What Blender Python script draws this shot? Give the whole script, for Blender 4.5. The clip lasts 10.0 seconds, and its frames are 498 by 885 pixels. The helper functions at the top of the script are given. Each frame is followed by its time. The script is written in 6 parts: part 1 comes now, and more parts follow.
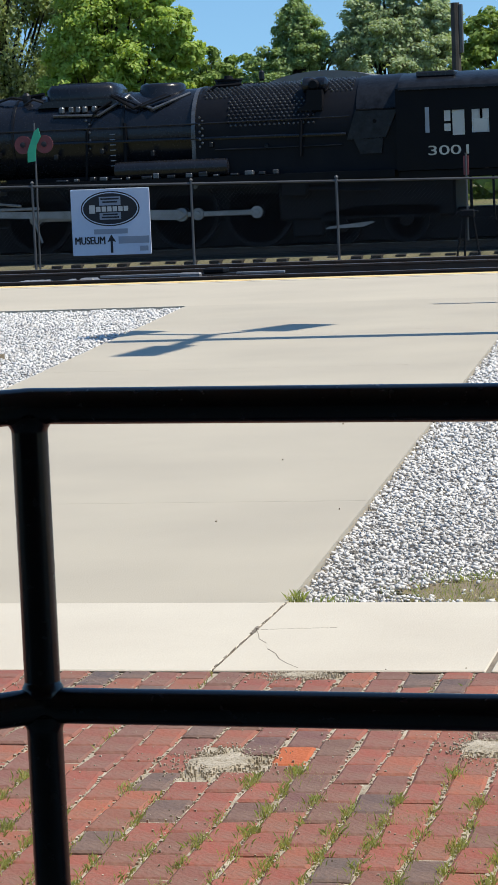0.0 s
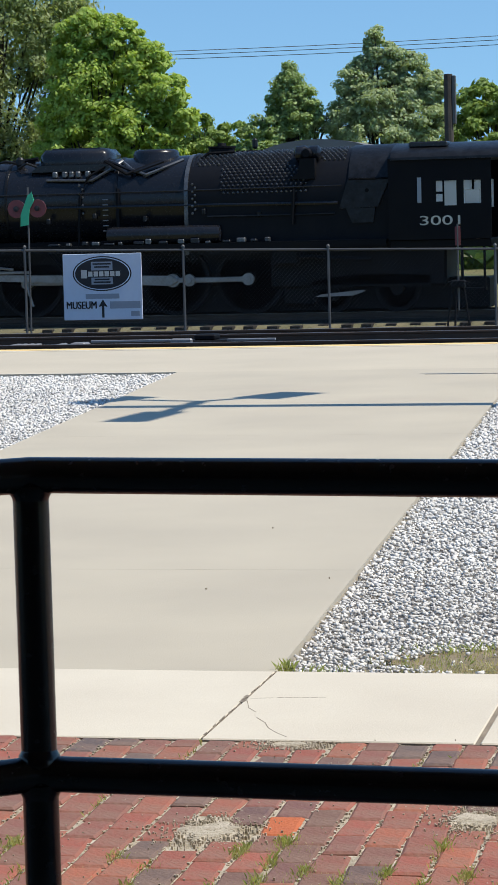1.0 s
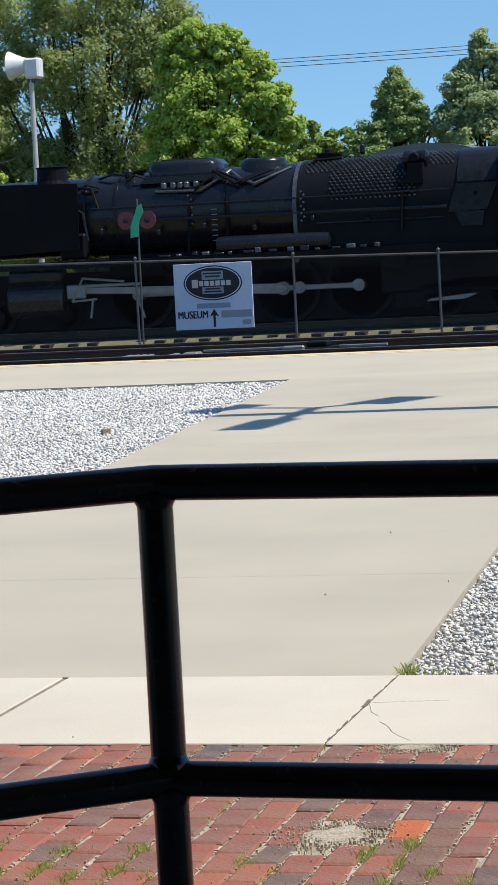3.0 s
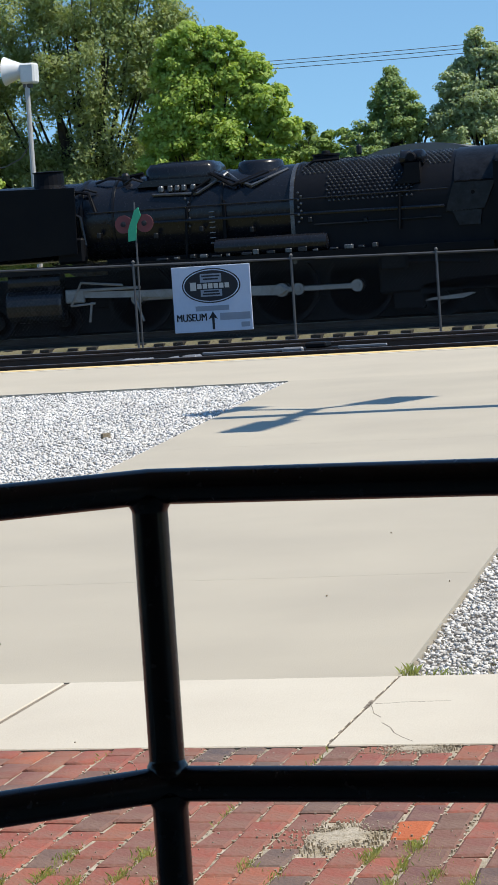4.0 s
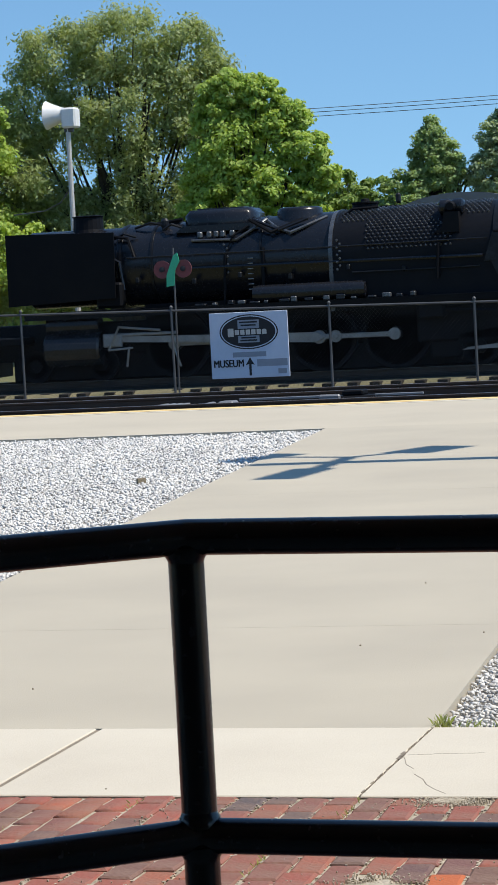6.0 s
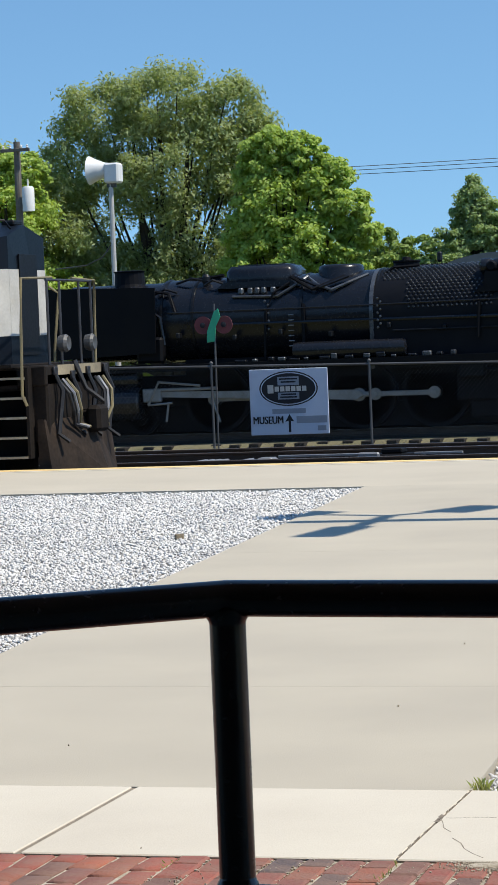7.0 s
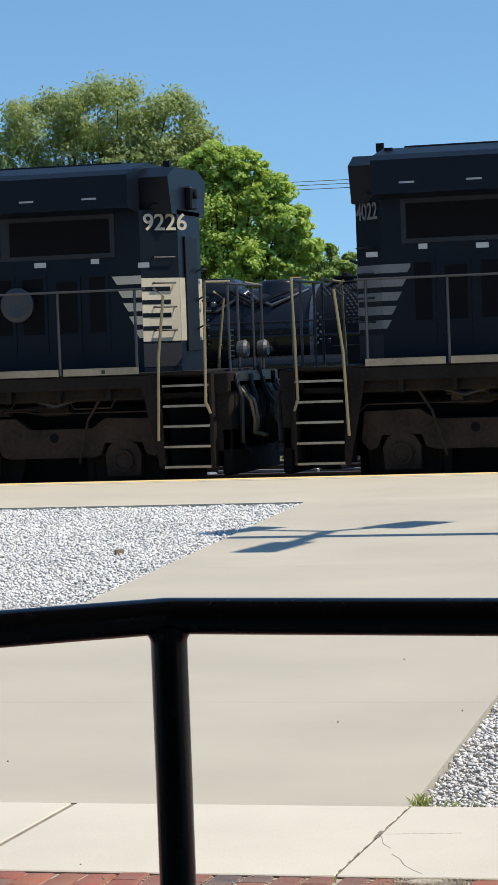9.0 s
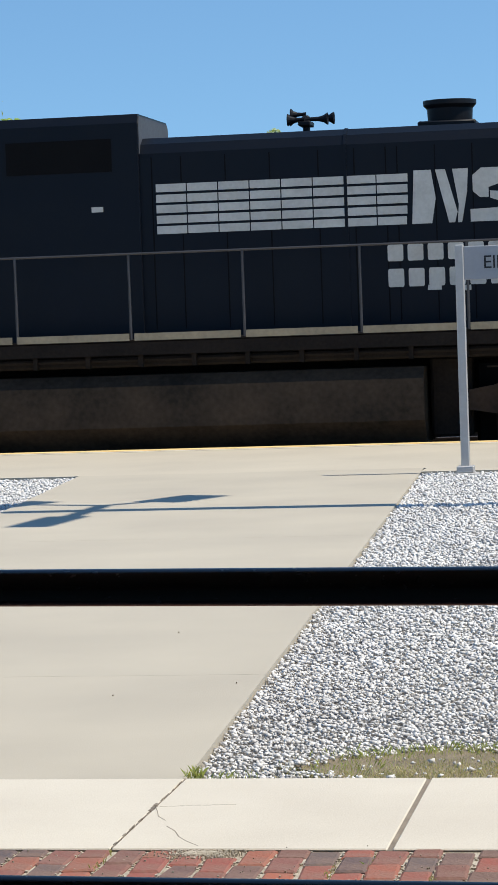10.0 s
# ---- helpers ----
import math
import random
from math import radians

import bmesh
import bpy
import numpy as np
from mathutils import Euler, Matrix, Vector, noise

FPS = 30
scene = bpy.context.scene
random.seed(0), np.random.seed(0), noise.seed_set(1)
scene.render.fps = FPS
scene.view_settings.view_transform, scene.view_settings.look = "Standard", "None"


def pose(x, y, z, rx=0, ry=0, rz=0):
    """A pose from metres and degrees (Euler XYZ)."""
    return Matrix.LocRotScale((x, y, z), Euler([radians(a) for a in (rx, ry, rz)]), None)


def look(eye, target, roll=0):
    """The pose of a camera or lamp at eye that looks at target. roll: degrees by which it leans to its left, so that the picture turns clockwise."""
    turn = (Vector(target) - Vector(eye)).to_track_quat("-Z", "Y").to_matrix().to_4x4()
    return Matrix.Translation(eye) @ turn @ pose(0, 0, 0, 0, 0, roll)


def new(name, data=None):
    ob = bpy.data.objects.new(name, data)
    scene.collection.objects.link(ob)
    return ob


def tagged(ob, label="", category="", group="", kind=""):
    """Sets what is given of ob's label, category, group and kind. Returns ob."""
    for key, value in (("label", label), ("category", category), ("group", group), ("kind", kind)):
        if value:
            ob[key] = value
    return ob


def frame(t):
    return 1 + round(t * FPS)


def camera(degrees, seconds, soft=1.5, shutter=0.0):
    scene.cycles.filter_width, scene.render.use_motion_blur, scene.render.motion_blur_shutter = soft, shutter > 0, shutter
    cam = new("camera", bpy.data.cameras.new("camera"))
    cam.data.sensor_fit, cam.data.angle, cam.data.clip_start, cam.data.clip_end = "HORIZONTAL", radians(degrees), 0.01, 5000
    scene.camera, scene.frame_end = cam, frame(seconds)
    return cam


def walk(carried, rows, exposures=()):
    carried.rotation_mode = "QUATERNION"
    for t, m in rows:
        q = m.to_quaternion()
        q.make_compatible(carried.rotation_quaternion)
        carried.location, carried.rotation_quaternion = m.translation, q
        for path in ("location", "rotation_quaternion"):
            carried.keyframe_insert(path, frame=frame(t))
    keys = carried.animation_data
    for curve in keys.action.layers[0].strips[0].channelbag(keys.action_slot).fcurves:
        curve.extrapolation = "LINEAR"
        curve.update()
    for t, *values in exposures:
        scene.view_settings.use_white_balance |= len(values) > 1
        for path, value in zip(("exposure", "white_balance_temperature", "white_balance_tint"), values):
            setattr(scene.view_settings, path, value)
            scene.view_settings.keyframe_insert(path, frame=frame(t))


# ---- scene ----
cam = camera(11.1, 10.0)
PATH = [
    (0, (0.069, 2.704, 1.687), (-0.363, 4.643, 1.461), -2.4),
    (0.5, (0.063, 2.656, 1.7), (-0.359, 4.601, 1.499), -1.9),
    (1, (0.055, 2.682, 1.698), (-0.367, 4.629, 1.523), -1.5),
    (1.5, (0.059, 2.644, 1.701), (-0.381, 4.589, 1.541), -1.5),
    (2, (0.046, 2.664, 1.703), (-0.422, 4.602, 1.548), -1.9),
    (2.5, (0.041, 2.683, 1.695), (-0.451, 4.615, 1.537), -2.4),
    (3, (0.05, 2.654, 1.697), (-0.458, 4.581, 1.531), -3.0),
    (4.5, (0.055, 2.682, 1.695), (-0.451, 4.61, 1.531), -3.9),
    (5, (0.056, 2.683, 1.696), (-0.451, 4.611, 1.54), -3.7),
    (5.5, (0.06, 2.682, 1.701), (-0.457, 4.609, 1.557), -3.4),
    (6, (0.05, 2.68, 1.703), (-0.484, 4.603, 1.576), -3.0),
    (6.2, (0.049, 2.722, 1.694), (-0.496, 4.643, 1.578), -3.1),
    (7.5, (0.022, 2.716, 1.713), (-0.541, 4.633, 1.646), -1.9),
    (8, (0.024, 2.71, 1.71), (-0.528, 4.631, 1.65), -1.8),
    (8.5, (0.02, 2.721, 1.71), (-0.518, 4.646, 1.646), -1.9),
    (9, (0.029, 2.715, 1.711), (-0.487, 4.646, 1.639), -2.1),
    (9.5, (0.035, 2.713, 1.709), (-0.423, 4.659, 1.625), -2.1),
    (10, (0.03, 2.714, 1.706), (-0.315, 4.682, 1.608), -2.0),
]
walk(cam, [(t, look(eye, target, roll)) for t, eye, target, roll in PATH])

# ---- world, sun ----
world = bpy.data.worlds.new("sky")
scene.world = world
world.use_nodes = True
nt = world.node_tree
sky = nt.nodes.new("ShaderNodeTexSky")
sky.sky_type, sky.sun_disc = "NISHITA", False
sky.sun_elevation, sky.sun_rotation = radians(58), radians(90)
sky.air_density, sky.dust_density, sky.ozone_density = 1.0, 0.0, 1.6
way, lift = nt.nodes.new("ShaderNodeTexCoord"), nt.nodes.new("ShaderNodeVectorMath")
lift.operation, lift.inputs[1].default_value = "ADD", (0, 0, 0.13)
nt.links.new(way.outputs["Generated"], lift.inputs[0])
nt.links.new(lift.outputs[0], sky.inputs["Vector"])
tint = nt.nodes.new("ShaderNodeMix")
tint.data_type, tint.blend_type = "RGBA", "MULTIPLY"
tint.inputs["Factor"].default_value, tint.inputs["B"].default_value = 1.0, (0.76, 1.0, 1.10, 1)
nt.links.new(sky.outputs[0], tint.inputs["A"])
nt.links.new(tint.outputs["Result"], nt.nodes["Background"].inputs[0])
nt.nodes["Background"].inputs[1].default_value = 0.138
sun = new("sun", bpy.data.lights.new("sun", "SUN"))
sun.data.energy, sun.data.angle, sun.data.color = 4.75, radians(0.5), (1, 0.93, 0.80)
sun.matrix_world = look((10, -0.3, 16), (0, 0, 0))


# ---- mesh helper ----
class Shape:
    """Collects vertices and faces of one part."""

    def __init__(self):
        self.v, self.f = [], []

    def add(self, verts, faces):
        n = len(self.v)
        self.v += [tuple(p) for p in verts]
        self.f += [tuple(n + i for i in f) for f in faces]
        return self

    def box(self, x0, x1, y0, y1, z0, z1, bev=0.0, m=None):
        if bev <= 0:
            v = [(x, y, z) for x in (x0, x1) for y in (y0, y1) for z in (z0, z1)]
            f = [(0, 1, 3, 2), (4, 6, 7, 5), (0, 4, 5, 1), (2, 3, 7, 6), (0, 2, 6, 4), (1, 5, 7, 3)]
        else:
            c = Vector(((x0 + x1) / 2, (y0 + y1) / 2, (z0 + z1) / 2))
            h = Vector((abs(x1 - x0) / 2, abs(y1 - y0) / 2, abs(z1 - z0) / 2))
            b = min(bev, *(0.49 * k for k in h))
            v, idx = [], {}
            for sx in (-1, 1):
                for sy in (-1, 1):
                    for sz in (-1, 1):
                        for ax in range(3):
                            p = [sx * (h.x - b), sy * (h.y - b), sz * (h.z - b)]
                            p[ax] = (sx, sy, sz)[ax] * h[ax]
                            idx[(sx, sy, sz, ax)] = len(v)
                            v.append(c + Vector(p))
            f = []
            for ax in range(3):
                o1, o2 = [a for a in range(3) if a != ax]
                for sg in (-1, 1):
                    q = []
                    for a, d in ((-1, -1), (1, -1), (1, 1), (-1, 1)):
                        k = [0, 0, 0]
                        k[ax], k[o1], k[o2] = sg, a, d
                        q.append(idx[(*k, ax)])
                    f.append(tuple(q))
                for a in (-1, 1):
                    for d in (-1, 1):
                        k0, k1 = [0, 0, 0], [0, 0, 0]
                        k0[ax], k1[ax] = -1, 1
                        k0[o1] = k1[o1] = a
                        k0[o2] = k1[o2] = d
                        f.append((idx[(*k0, o1)], idx[(*k1, o1)], idx[(*k1, o2)], idx[(*k0, o2)]))
            for sx in (-1, 1):
                for sy in (-1, 1):
                    for sz in (-1, 1):
                        f.append(tuple(idx[(sx, sy, sz, a)] for a in range(3)))
        if m is not None:
            v = [m @ Vector(p) for p in v]
        return self.add(v, f)

    def tube(self, points, r, n=8, r1=None):
        """A round bar through the points, closed at both ends."""
        pts = [Vector(p) for p in points]
        rs = [r + ((r if r1 is None else r1) - r) * i / (len(pts) - 1) for i in range(len(pts))]
        v, f = [], []
        for i, p in enumerate(pts):
            d = (pts[min(i + 1, len(pts) - 1)] - pts[max(i - 1, 0)]).normalized()
            a = d.cross(Vector((0, 0, 1)) if abs(d.z) < 0.9 else Vector((1, 0, 0))).normalized()
            b = d.cross(a)
            for k in range(n):
                w = 2 * math.pi * k / n
                v.append(p + rs[i] * (math.cos(w) * a + math.sin(w) * b))
        for i in range(len(pts) - 1):
            for k in range(n):
                k2 = (k + 1) % n
                f.append((i * n + k, i * n + k2, (i + 1) * n + k2, (i + 1) * n + k))
        f.append(tuple(range(n))[::-1])
        f.append(tuple((len(pts) - 1) * n + k for k in range(n)))
        return self.add(v, f)

    def prism(self, poly, axis, a, b):
        """A polygon swept along an axis: poly holds the other two coordinates in xyz order."""
        n, v = len(poly), []
        for s in (a, b):
            for p, q in poly:
                v.append({"x": (s, p, q), "y": (p, s, q), "z": (p, q, s)}[axis])
        f = [(i, (i + 1) % n, n + (i + 1) % n, n + i) for i in range(n)]
        f += [tuple(range(n))[::-1], tuple(range(n, 2 * n))]
        return self.add(v, f)

    def lathe(self, profile, centre, axis="z", n=20, squash=1.0):
        """Turns (radius, along) pairs about an axis through centre."""
        v, f, c = [], [], Vector(centre)
        for r, s in profile:
            for k in range(n):
                a, b = r * math.cos(2 * math.pi * k / n), r * squash * math.sin(2 * math.pi * k / n)
                v.append(c + Vector({"x": (s, a, b), "y": (a, s, b), "z": (a, b, s)}[axis]))
        for i in range(len(profile) - 1):
            for k in range(n):
                k2 = (k + 1) % n
                f.append((i * n + k, i * n + k2, (i + 1) * n + k2, (i + 1) * n + k))
        if profile[0][0] > 1e-6:
            f.append(tuple(range(n)))
        if profile[-1][0] > 1e-6:
            f.append(tuple((len(profile) - 1) * n + k for k in range(n)))
        return self.add(v, f)

    def mesh(self, name, smooth=0.0):
        me = bpy.data.meshes.new(name)
        me.from_pydata([tuple(p) for p in self.v], [], self.f)
        bm = bmesh.new()
        bm.from_mesh(me)
        bmesh.ops.recalc_face_normals(bm, faces=bm.faces)
        bm.to_mesh(me)
        bm.free()
        if smooth:
            me.shade_smooth()
            me.set_sharp_from_angle(angle=radians(smooth))
        return me


def part(name, shape, material, parent=None, label="", smooth=0.0):
    me = shape.mesh(name, smooth) if isinstance(shape, Shape) else shape
    if not me.materials:
        me.materials.append(material)
    ob = new(name, me)
    ob.parent = parent
    return tagged(ob, label)


def thing(name, label, category, at=(0, 0, 0), group="", kind="", rz=0):
    ob = new(name)
    ob.matrix_basis = pose(*at, 0, 0, rz)
    return tagged(ob, label, category, group, kind)


def raw_mesh(name, verts, faces_n, corner, material):
    """A big mesh from arrays: faces of faces_n corners each."""
    me = bpy.data.meshes.new(name)
    me.vertices.add(len(verts))
    me.vertices.foreach_set("co", np.asarray(verts, np.float32).ravel())
    me.loops.add(len(corner) * faces_n)
    me.loops.foreach_set("vertex_index", np.asarray(corner, np.int32).ravel())
    me.polygons.add(len(corner))
    me.polygons.foreach_set("loop_start", np.arange(len(corner), dtype=np.int32) * faces_n)
    me.update(calc_edges=True)
    me.materials.append(material)
    return me


# ---- materials ----
def surface(name, base, other=None, rough=0.6, metal=0.0, grain=40.0, stain=1.5, amount=0.5, bump=0.15, vary="", spec=0.5, ramp=None, coat=0.0):
    """A node material: base and other mixed by a fine and a coarse noise; vary: 'object' or 'island' picks colours from ramp."""
    m = bpy.data.materials.new(name)
    m.use_nodes = True
    t = m.node_tree
    n, lk = t.nodes, t.links.new
    p = n["Principled BSDF"]
    other = other or tuple(0.6 * c for c in base)
    co = n.new("ShaderNodeTexCoord")
    fine, big = n.new("ShaderNodeTexNoise"), n.new("ShaderNodeTexNoise")
    fine.inputs["Scale"].default_value, fine.inputs["Detail"].default_value = grain, 4
    big.inputs["Scale"].default_value, big.inputs["Detail"].default_value = stain, 5
    for q in (fine, big):
        lk(co.outputs["Object"], q.inputs["Vector"])
    add = n.new("ShaderNodeMath")
    add.operation = "MULTIPLY_ADD"
    lk(fine.outputs[0], add.inputs[0])
    add.inputs[1].default_value = 0.5
    lk(big.outputs[0], add.inputs[2])
    span = n.new("ShaderNodeMapRange")
    span.inputs["From Min"].default_value, span.inputs["From Max"].default_value = 0.5, 1.0
    span.inputs["To Max"].default_value = amount
    lk(add.outputs[0], span.inputs["Value"])
    mix = n.new("ShaderNodeMix")
    mix.data_type = "RGBA"
    lk(span.outputs[0], mix.inputs["Factor"])
    mix.inputs["A"].default_value, mix.inputs["B"].default_value = (*base, 1), (*other, 1)
    if vary:
        src = n.new("ShaderNodeObjectInfo" if vary == "object" else "ShaderNodeNewGeometry")
        cr = n.new("ShaderNodeValToRGB")
        while len(cr.color_ramp.elements) < len(ramp):
            cr.color_ramp.elements.new(0.5)
        for e, (at, c) in zip(cr.color_ramp.elements, ramp):
            e.position, e.color = at, (*c, 1)
        lk(src.outputs["Random" if vary == "object" else "Random Per Island"], cr.inputs[0])
        lk(cr.outputs[0], mix.inputs["A"])
    lk(mix.outputs["Result"], p.inputs["Base Color"])
    rr = n.new("ShaderNodeMapRange")
    rr.inputs["To Min"].default_value, rr.inputs["To Max"].default_value = max(0.02, rough - 0.1), min(1, rough + 0.1)
    lk(fine.outputs[0], rr.inputs["Value"])
    lk(rr.outputs[0], p.inputs["Roughness"])
    p.inputs["Metallic"].default_value = metal
    p.inputs["Specular IOR Level"].default_value = spec
    p.inputs["Coat Weight"].default_value = coat
    if bump:
        bp = n.new("ShaderNodeBump")
        bp.inputs["Strength"].default_value = bump
        bp.inputs["Distance"].default_value = 0.01
        lk(fine.outputs[0], bp.inputs["Height"])
        lk(bp.outputs[0], p.inputs["Normal"])
    return m


BRICKS = [(0.0, (0.31, 0.085, 0.065)), (0.2, (0.38, 0.105, 0.075)), (0.36, (0.21, 0.095, 0.075)), (0.48, (0.43, 0.13, 0.075)), (0.56, (0.26, 0.095, 0.08)), (0.68, (0.17, 0.105, 0.085)), (0.74, (0.33, 0.09, 0.07)),
          (0.81, (0.085, 0.08, 0.09)), (0.90, (0.20, 0.10, 0.08)), (0.97, (0.13, 0.105, 0.10))]
STONES = [(0.0, (0.66, 0.63, 0.59)), (0.25, (0.90, 0.87, 0.82)), (0.5, (0.97, 0.94, 0.89)), (0.68, (0.54, 0.52, 0.50)), (0.82, (0.93, 0.90, 0.85)), (0.94, (0.40, 0.38, 0.36)), (1.0, (0.88, 0.85, 0.80))]
M_BRICK = surface("brick", BRICKS[0][1], (0.27, 0.18, 0.14), 0.9, 0, 70, 9, 0.75, 0.5, "object", 0.25, BRICKS)
M_BRICK_FIELD = surface("brick_field", BRICKS[0][1], (0.27, 0.18, 0.14), 0.9, 0, 70, 9, 0.75, 0.5, "island", 0.25, BRICKS)
M_ORANGE = surface("orange_brick", (0.52, 0.14, 0.05), (0.4, 0.11, 0.05), 0.85, 0, 90, 9, 0.5, 0.5)
M_SAND = surface("joint_sand", (0.60, 0.53, 0.43), (0.30, 0.25, 0.17), 0.95, 0, 90, 14, 1.0, 0.8)
M_KERB = surface("pale_concrete", (0.68, 0.62, 0.51), (0.56, 0.50, 0.41), 0.9, 0, 140, 1.2, 0.8, 0.2)
M_WALK = surface("tan_concrete", (0.53, 0.475, 0.375), (0.43, 0.385, 0.31), 0.9, 0, 160, 0.7, 0.9, 0.2)
M_PLAT = surface("platform_concrete", (0.56, 0.50, 0.395), (0.47, 0.42, 0.335), 0.9, 0, 120, 0.6, 0.9, 0.2)
M_YELLOW = surface("edge_paint", (0.85, 0.58, 0.22), (0.75, 0.58, 0.30), 0.8, 0, 60, 3, 0.8, 0.1)
M_STONE = surface("gravel", STONES[0][1], (0.4, 0.4, 0.41), 0.9, 0, 60, 1.0, 0.4, 0.4, "island", 0.3, STONES)
M_STONE_BED = surface("gravel_bed", (0.30, 0.28, 0.26), (0.12, 0.11, 0.10), 0.95, 0, 70, 14, 1.0, 0.8)
M_DIRT = surface("dry_dirt", (0.30, 0.24, 0.16), (0.16, 0.13, 0.08), 0.95, 0, 90, 7, 1.0, 0.8)
M_SANDBED = surface("sandy_bed", (0.235, 0.20, 0.12), (0.11, 0.11, 0.055), 0.95, 0, 40, 1.2, 1.0, 0.6)
M_LAWN = surface("lawn", (0.10, 0.115, 0.035), (0.19, 0.165, 0.075), 0.95, 0, 9, 0.25, 1.0, 0.6)
M_BALLAST = surface("ballast", (0.16, 0.145, 0.13), (0.07, 0.06, 0.055), 0.95, 0, 22, 1.2, 1.0, 0.9)
M_RAILSIDE = surface("rail_steel", (0.045, 0.032, 0.026), (0.09, 0.06, 0.04), 0.7, 0.3, 30, 2, 0.8, 0.2)
M_RAILTOP = surface("rail_head", (0.45, 0.45, 0.46), (0.3, 0.28, 0.26), 0.35, 0.9, 50, 2, 0.5, 0.0)
M_TIE = surface("tie_wood", (0.035, 0.03, 0.026), (0.09, 0.08, 0.07), 0.9, 0, 25, 2, 0.9, 0.5)
M_TIEEND = surface("tie_end", (0.012, 0.011, 0.01), (0.03, 0.025, 0.02), 0.9, 0, 25, 2, 0.8, 0.5)
M_PIPE = surface("black_gloss_paint", (0.006, 0.006, 0.008), (0.012, 0.011, 0.011), 0.24, 0, 60, 8, 0.7, 0.012)
M_DARK = surface("black_loco_paint", (0.0034, 0.0062, 0.0125), (0.0065, 0.0085, 0.0125), 0.42, 0, 30, 1.3, 0.8, 0.02, spec=0.18)
M_DARK2 = surface("black_door_paint", (0.006, 0.0065, 0.009), (0.01, 0.01, 0.012), 0.5, 0, 30, 1.5, 0.8, 0.02, spec=0.2)
M_GREY = surface("grey_nose_paint", (0.03, 0.03, 0.034), (0.02, 0.02, 0.024), 0.5, 0, 25, 2, 0.8, 0.02, spec=0.25)
# Dusty grey raised so that the sunlit look is in the colour.
M_ENDGREY = surface("sunlit_dusty_grey", (0.075, 0.078, 0.085), (0.05, 0.05, 0.055), 0.6, 0, 25, 2, 0.8, 0.02)
# Near-black colour that paints in the shade of openings, seams and gaps.
M_RECESS_SHADE = surface("recess_shade_black", (0.003, 0.003, 0.004), (0.006, 0.006, 0.006), 0.8, 0, 30, 2, 0.5, 0.0, spec=0.15)
M_UNDER = surface("dusty_underframe", (0.019, 0.014, 0.011), (0.0065, 0.0052, 0.0047), 0.85, 0, 20, 2.2, 0.95, 0.2, spec=0.2)
M_TRUCK = surface("dusty_truck_frame", (0.046, 0.032, 0.023), (0.016, 0.012, 0.010), 0.85, 0, 18, 2.5, 0.95, 0.2, spec=0.2)
M_TANK = surface("dusty_tank", (0.062, 0.046, 0.033), (0.018, 0.015, 0.012), 0.8, 0, 14, 1.2, 0.95, 0.1, spec=0.2)
M_WHITE = surface("white_livery_paint", (0.62, 0.60, 0.55), (0.42, 0.40, 0.36), 0.6, 0, 25, 2, 0.8, 0.02)
M_SILL = surface("reflective_stripe", (0.40, 0.33, 0.215), (0.20, 0.165, 0.11), 0.6, 0, 18, 1.4, 0.9, 0.02)
M_CREAM = surface("cream_end_paint", (0.60, 0.53, 0.39), (0.42, 0.37, 0.28), 0.6, 0, 25, 2, 0.8, 0.02)
M_RAILING = surface("grey_handrail", (0.055, 0.055, 0.062), (0.03, 0.03, 0.03), 0.5, 0.2, 20, 2, 0.6, 0.0)
M_YRAIL = surface("yellow_handrail", (0.25, 0.205, 0.10), (0.16, 0.135, 0.085), 0.6, 0, 20, 3, 0.7, 0.0)
M_STEP = surface("step_edge", (0.42, 0.38, 0.30), (0.2, 0.17, 0.12), 0.7, 0, 20, 3, 0.9, 0.0)
M_FRAME = surface("window_frame_grey", (0.42, 0.42, 0.42), (0.3, 0.3, 0.3), 0.5, 0.3, 20, 3, 0.6, 0.0)
M_GLASS = surface("dark_cab_glass", (0.003, 0.0035, 0.0045), (0.006, 0.006, 0.007), 0.12, 0, 10, 1, 0.3, 0.0, spec=0.12)
M_WIND = surface("windshield_glass", (0.02, 0.035, 0.042), (0.03, 0.045, 0.05), 0.12, 0, 10, 1, 0.3, 0.0, spec=0.25)
M_RED = surface("red_paint", (0.13, 0.02, 0.02), (0.07, 0.015, 0.015), 0.6, 0, 20, 3, 0.6, 0.0)
M_STEAM = surface("steam_black", (0.008, 0.0095, 0.0145), (0.015, 0.0155, 0.019), 0.25, 0, 16, 1.6, 0.9, 0.3, spec=0.4)
M_STEAM2 = surface("steam_black_matt", (0.0042, 0.0048, 0.0075), (0.0085, 0.0085, 0.0095), 0.6, 0, 16, 1.6, 0.9, 0.1, spec=0.12)
M_JACKET = surface("worn_jacket", (0.017, 0.019, 0.024), (0.003, 0.003, 0.004), 0.36, 0.1, 14, 4.5, 1.0, 0.4, spec=0.3)
M_BOLT = surface("staybolt_steel", (0.13, 0.14, 0.155), (0.045, 0.045, 0.05), 0.28, 0.4, 10, 2.5, 1.0, 0.1, spec=0.6)
M_FIREBOX = surface("firebox_black", (0.0068, 0.0078, 0.0115), (0.012, 0.0125, 0.015), 0.4, 0, 16, 1.6, 0.9, 0.15, spec=0.1)
M_ROD = surface("bare_rod_steel", (0.30, 0.31, 0.33), (0.18, 0.17, 0.17), 0.5, 0.4, 14, 3, 0.8, 0.05)
M_GALV = surface("galvanised", (0.12, 0.12, 0.122), (0.07, 0.07, 0.07), 0.55, 0.4, 25, 4, 0.7, 0.05)
M_SIGN = surface("sign_panel", (0.62, 0.68, 0.78), (0.55, 0.6, 0.7), 0.55, 0, 20, 3, 0.6, 0.0)
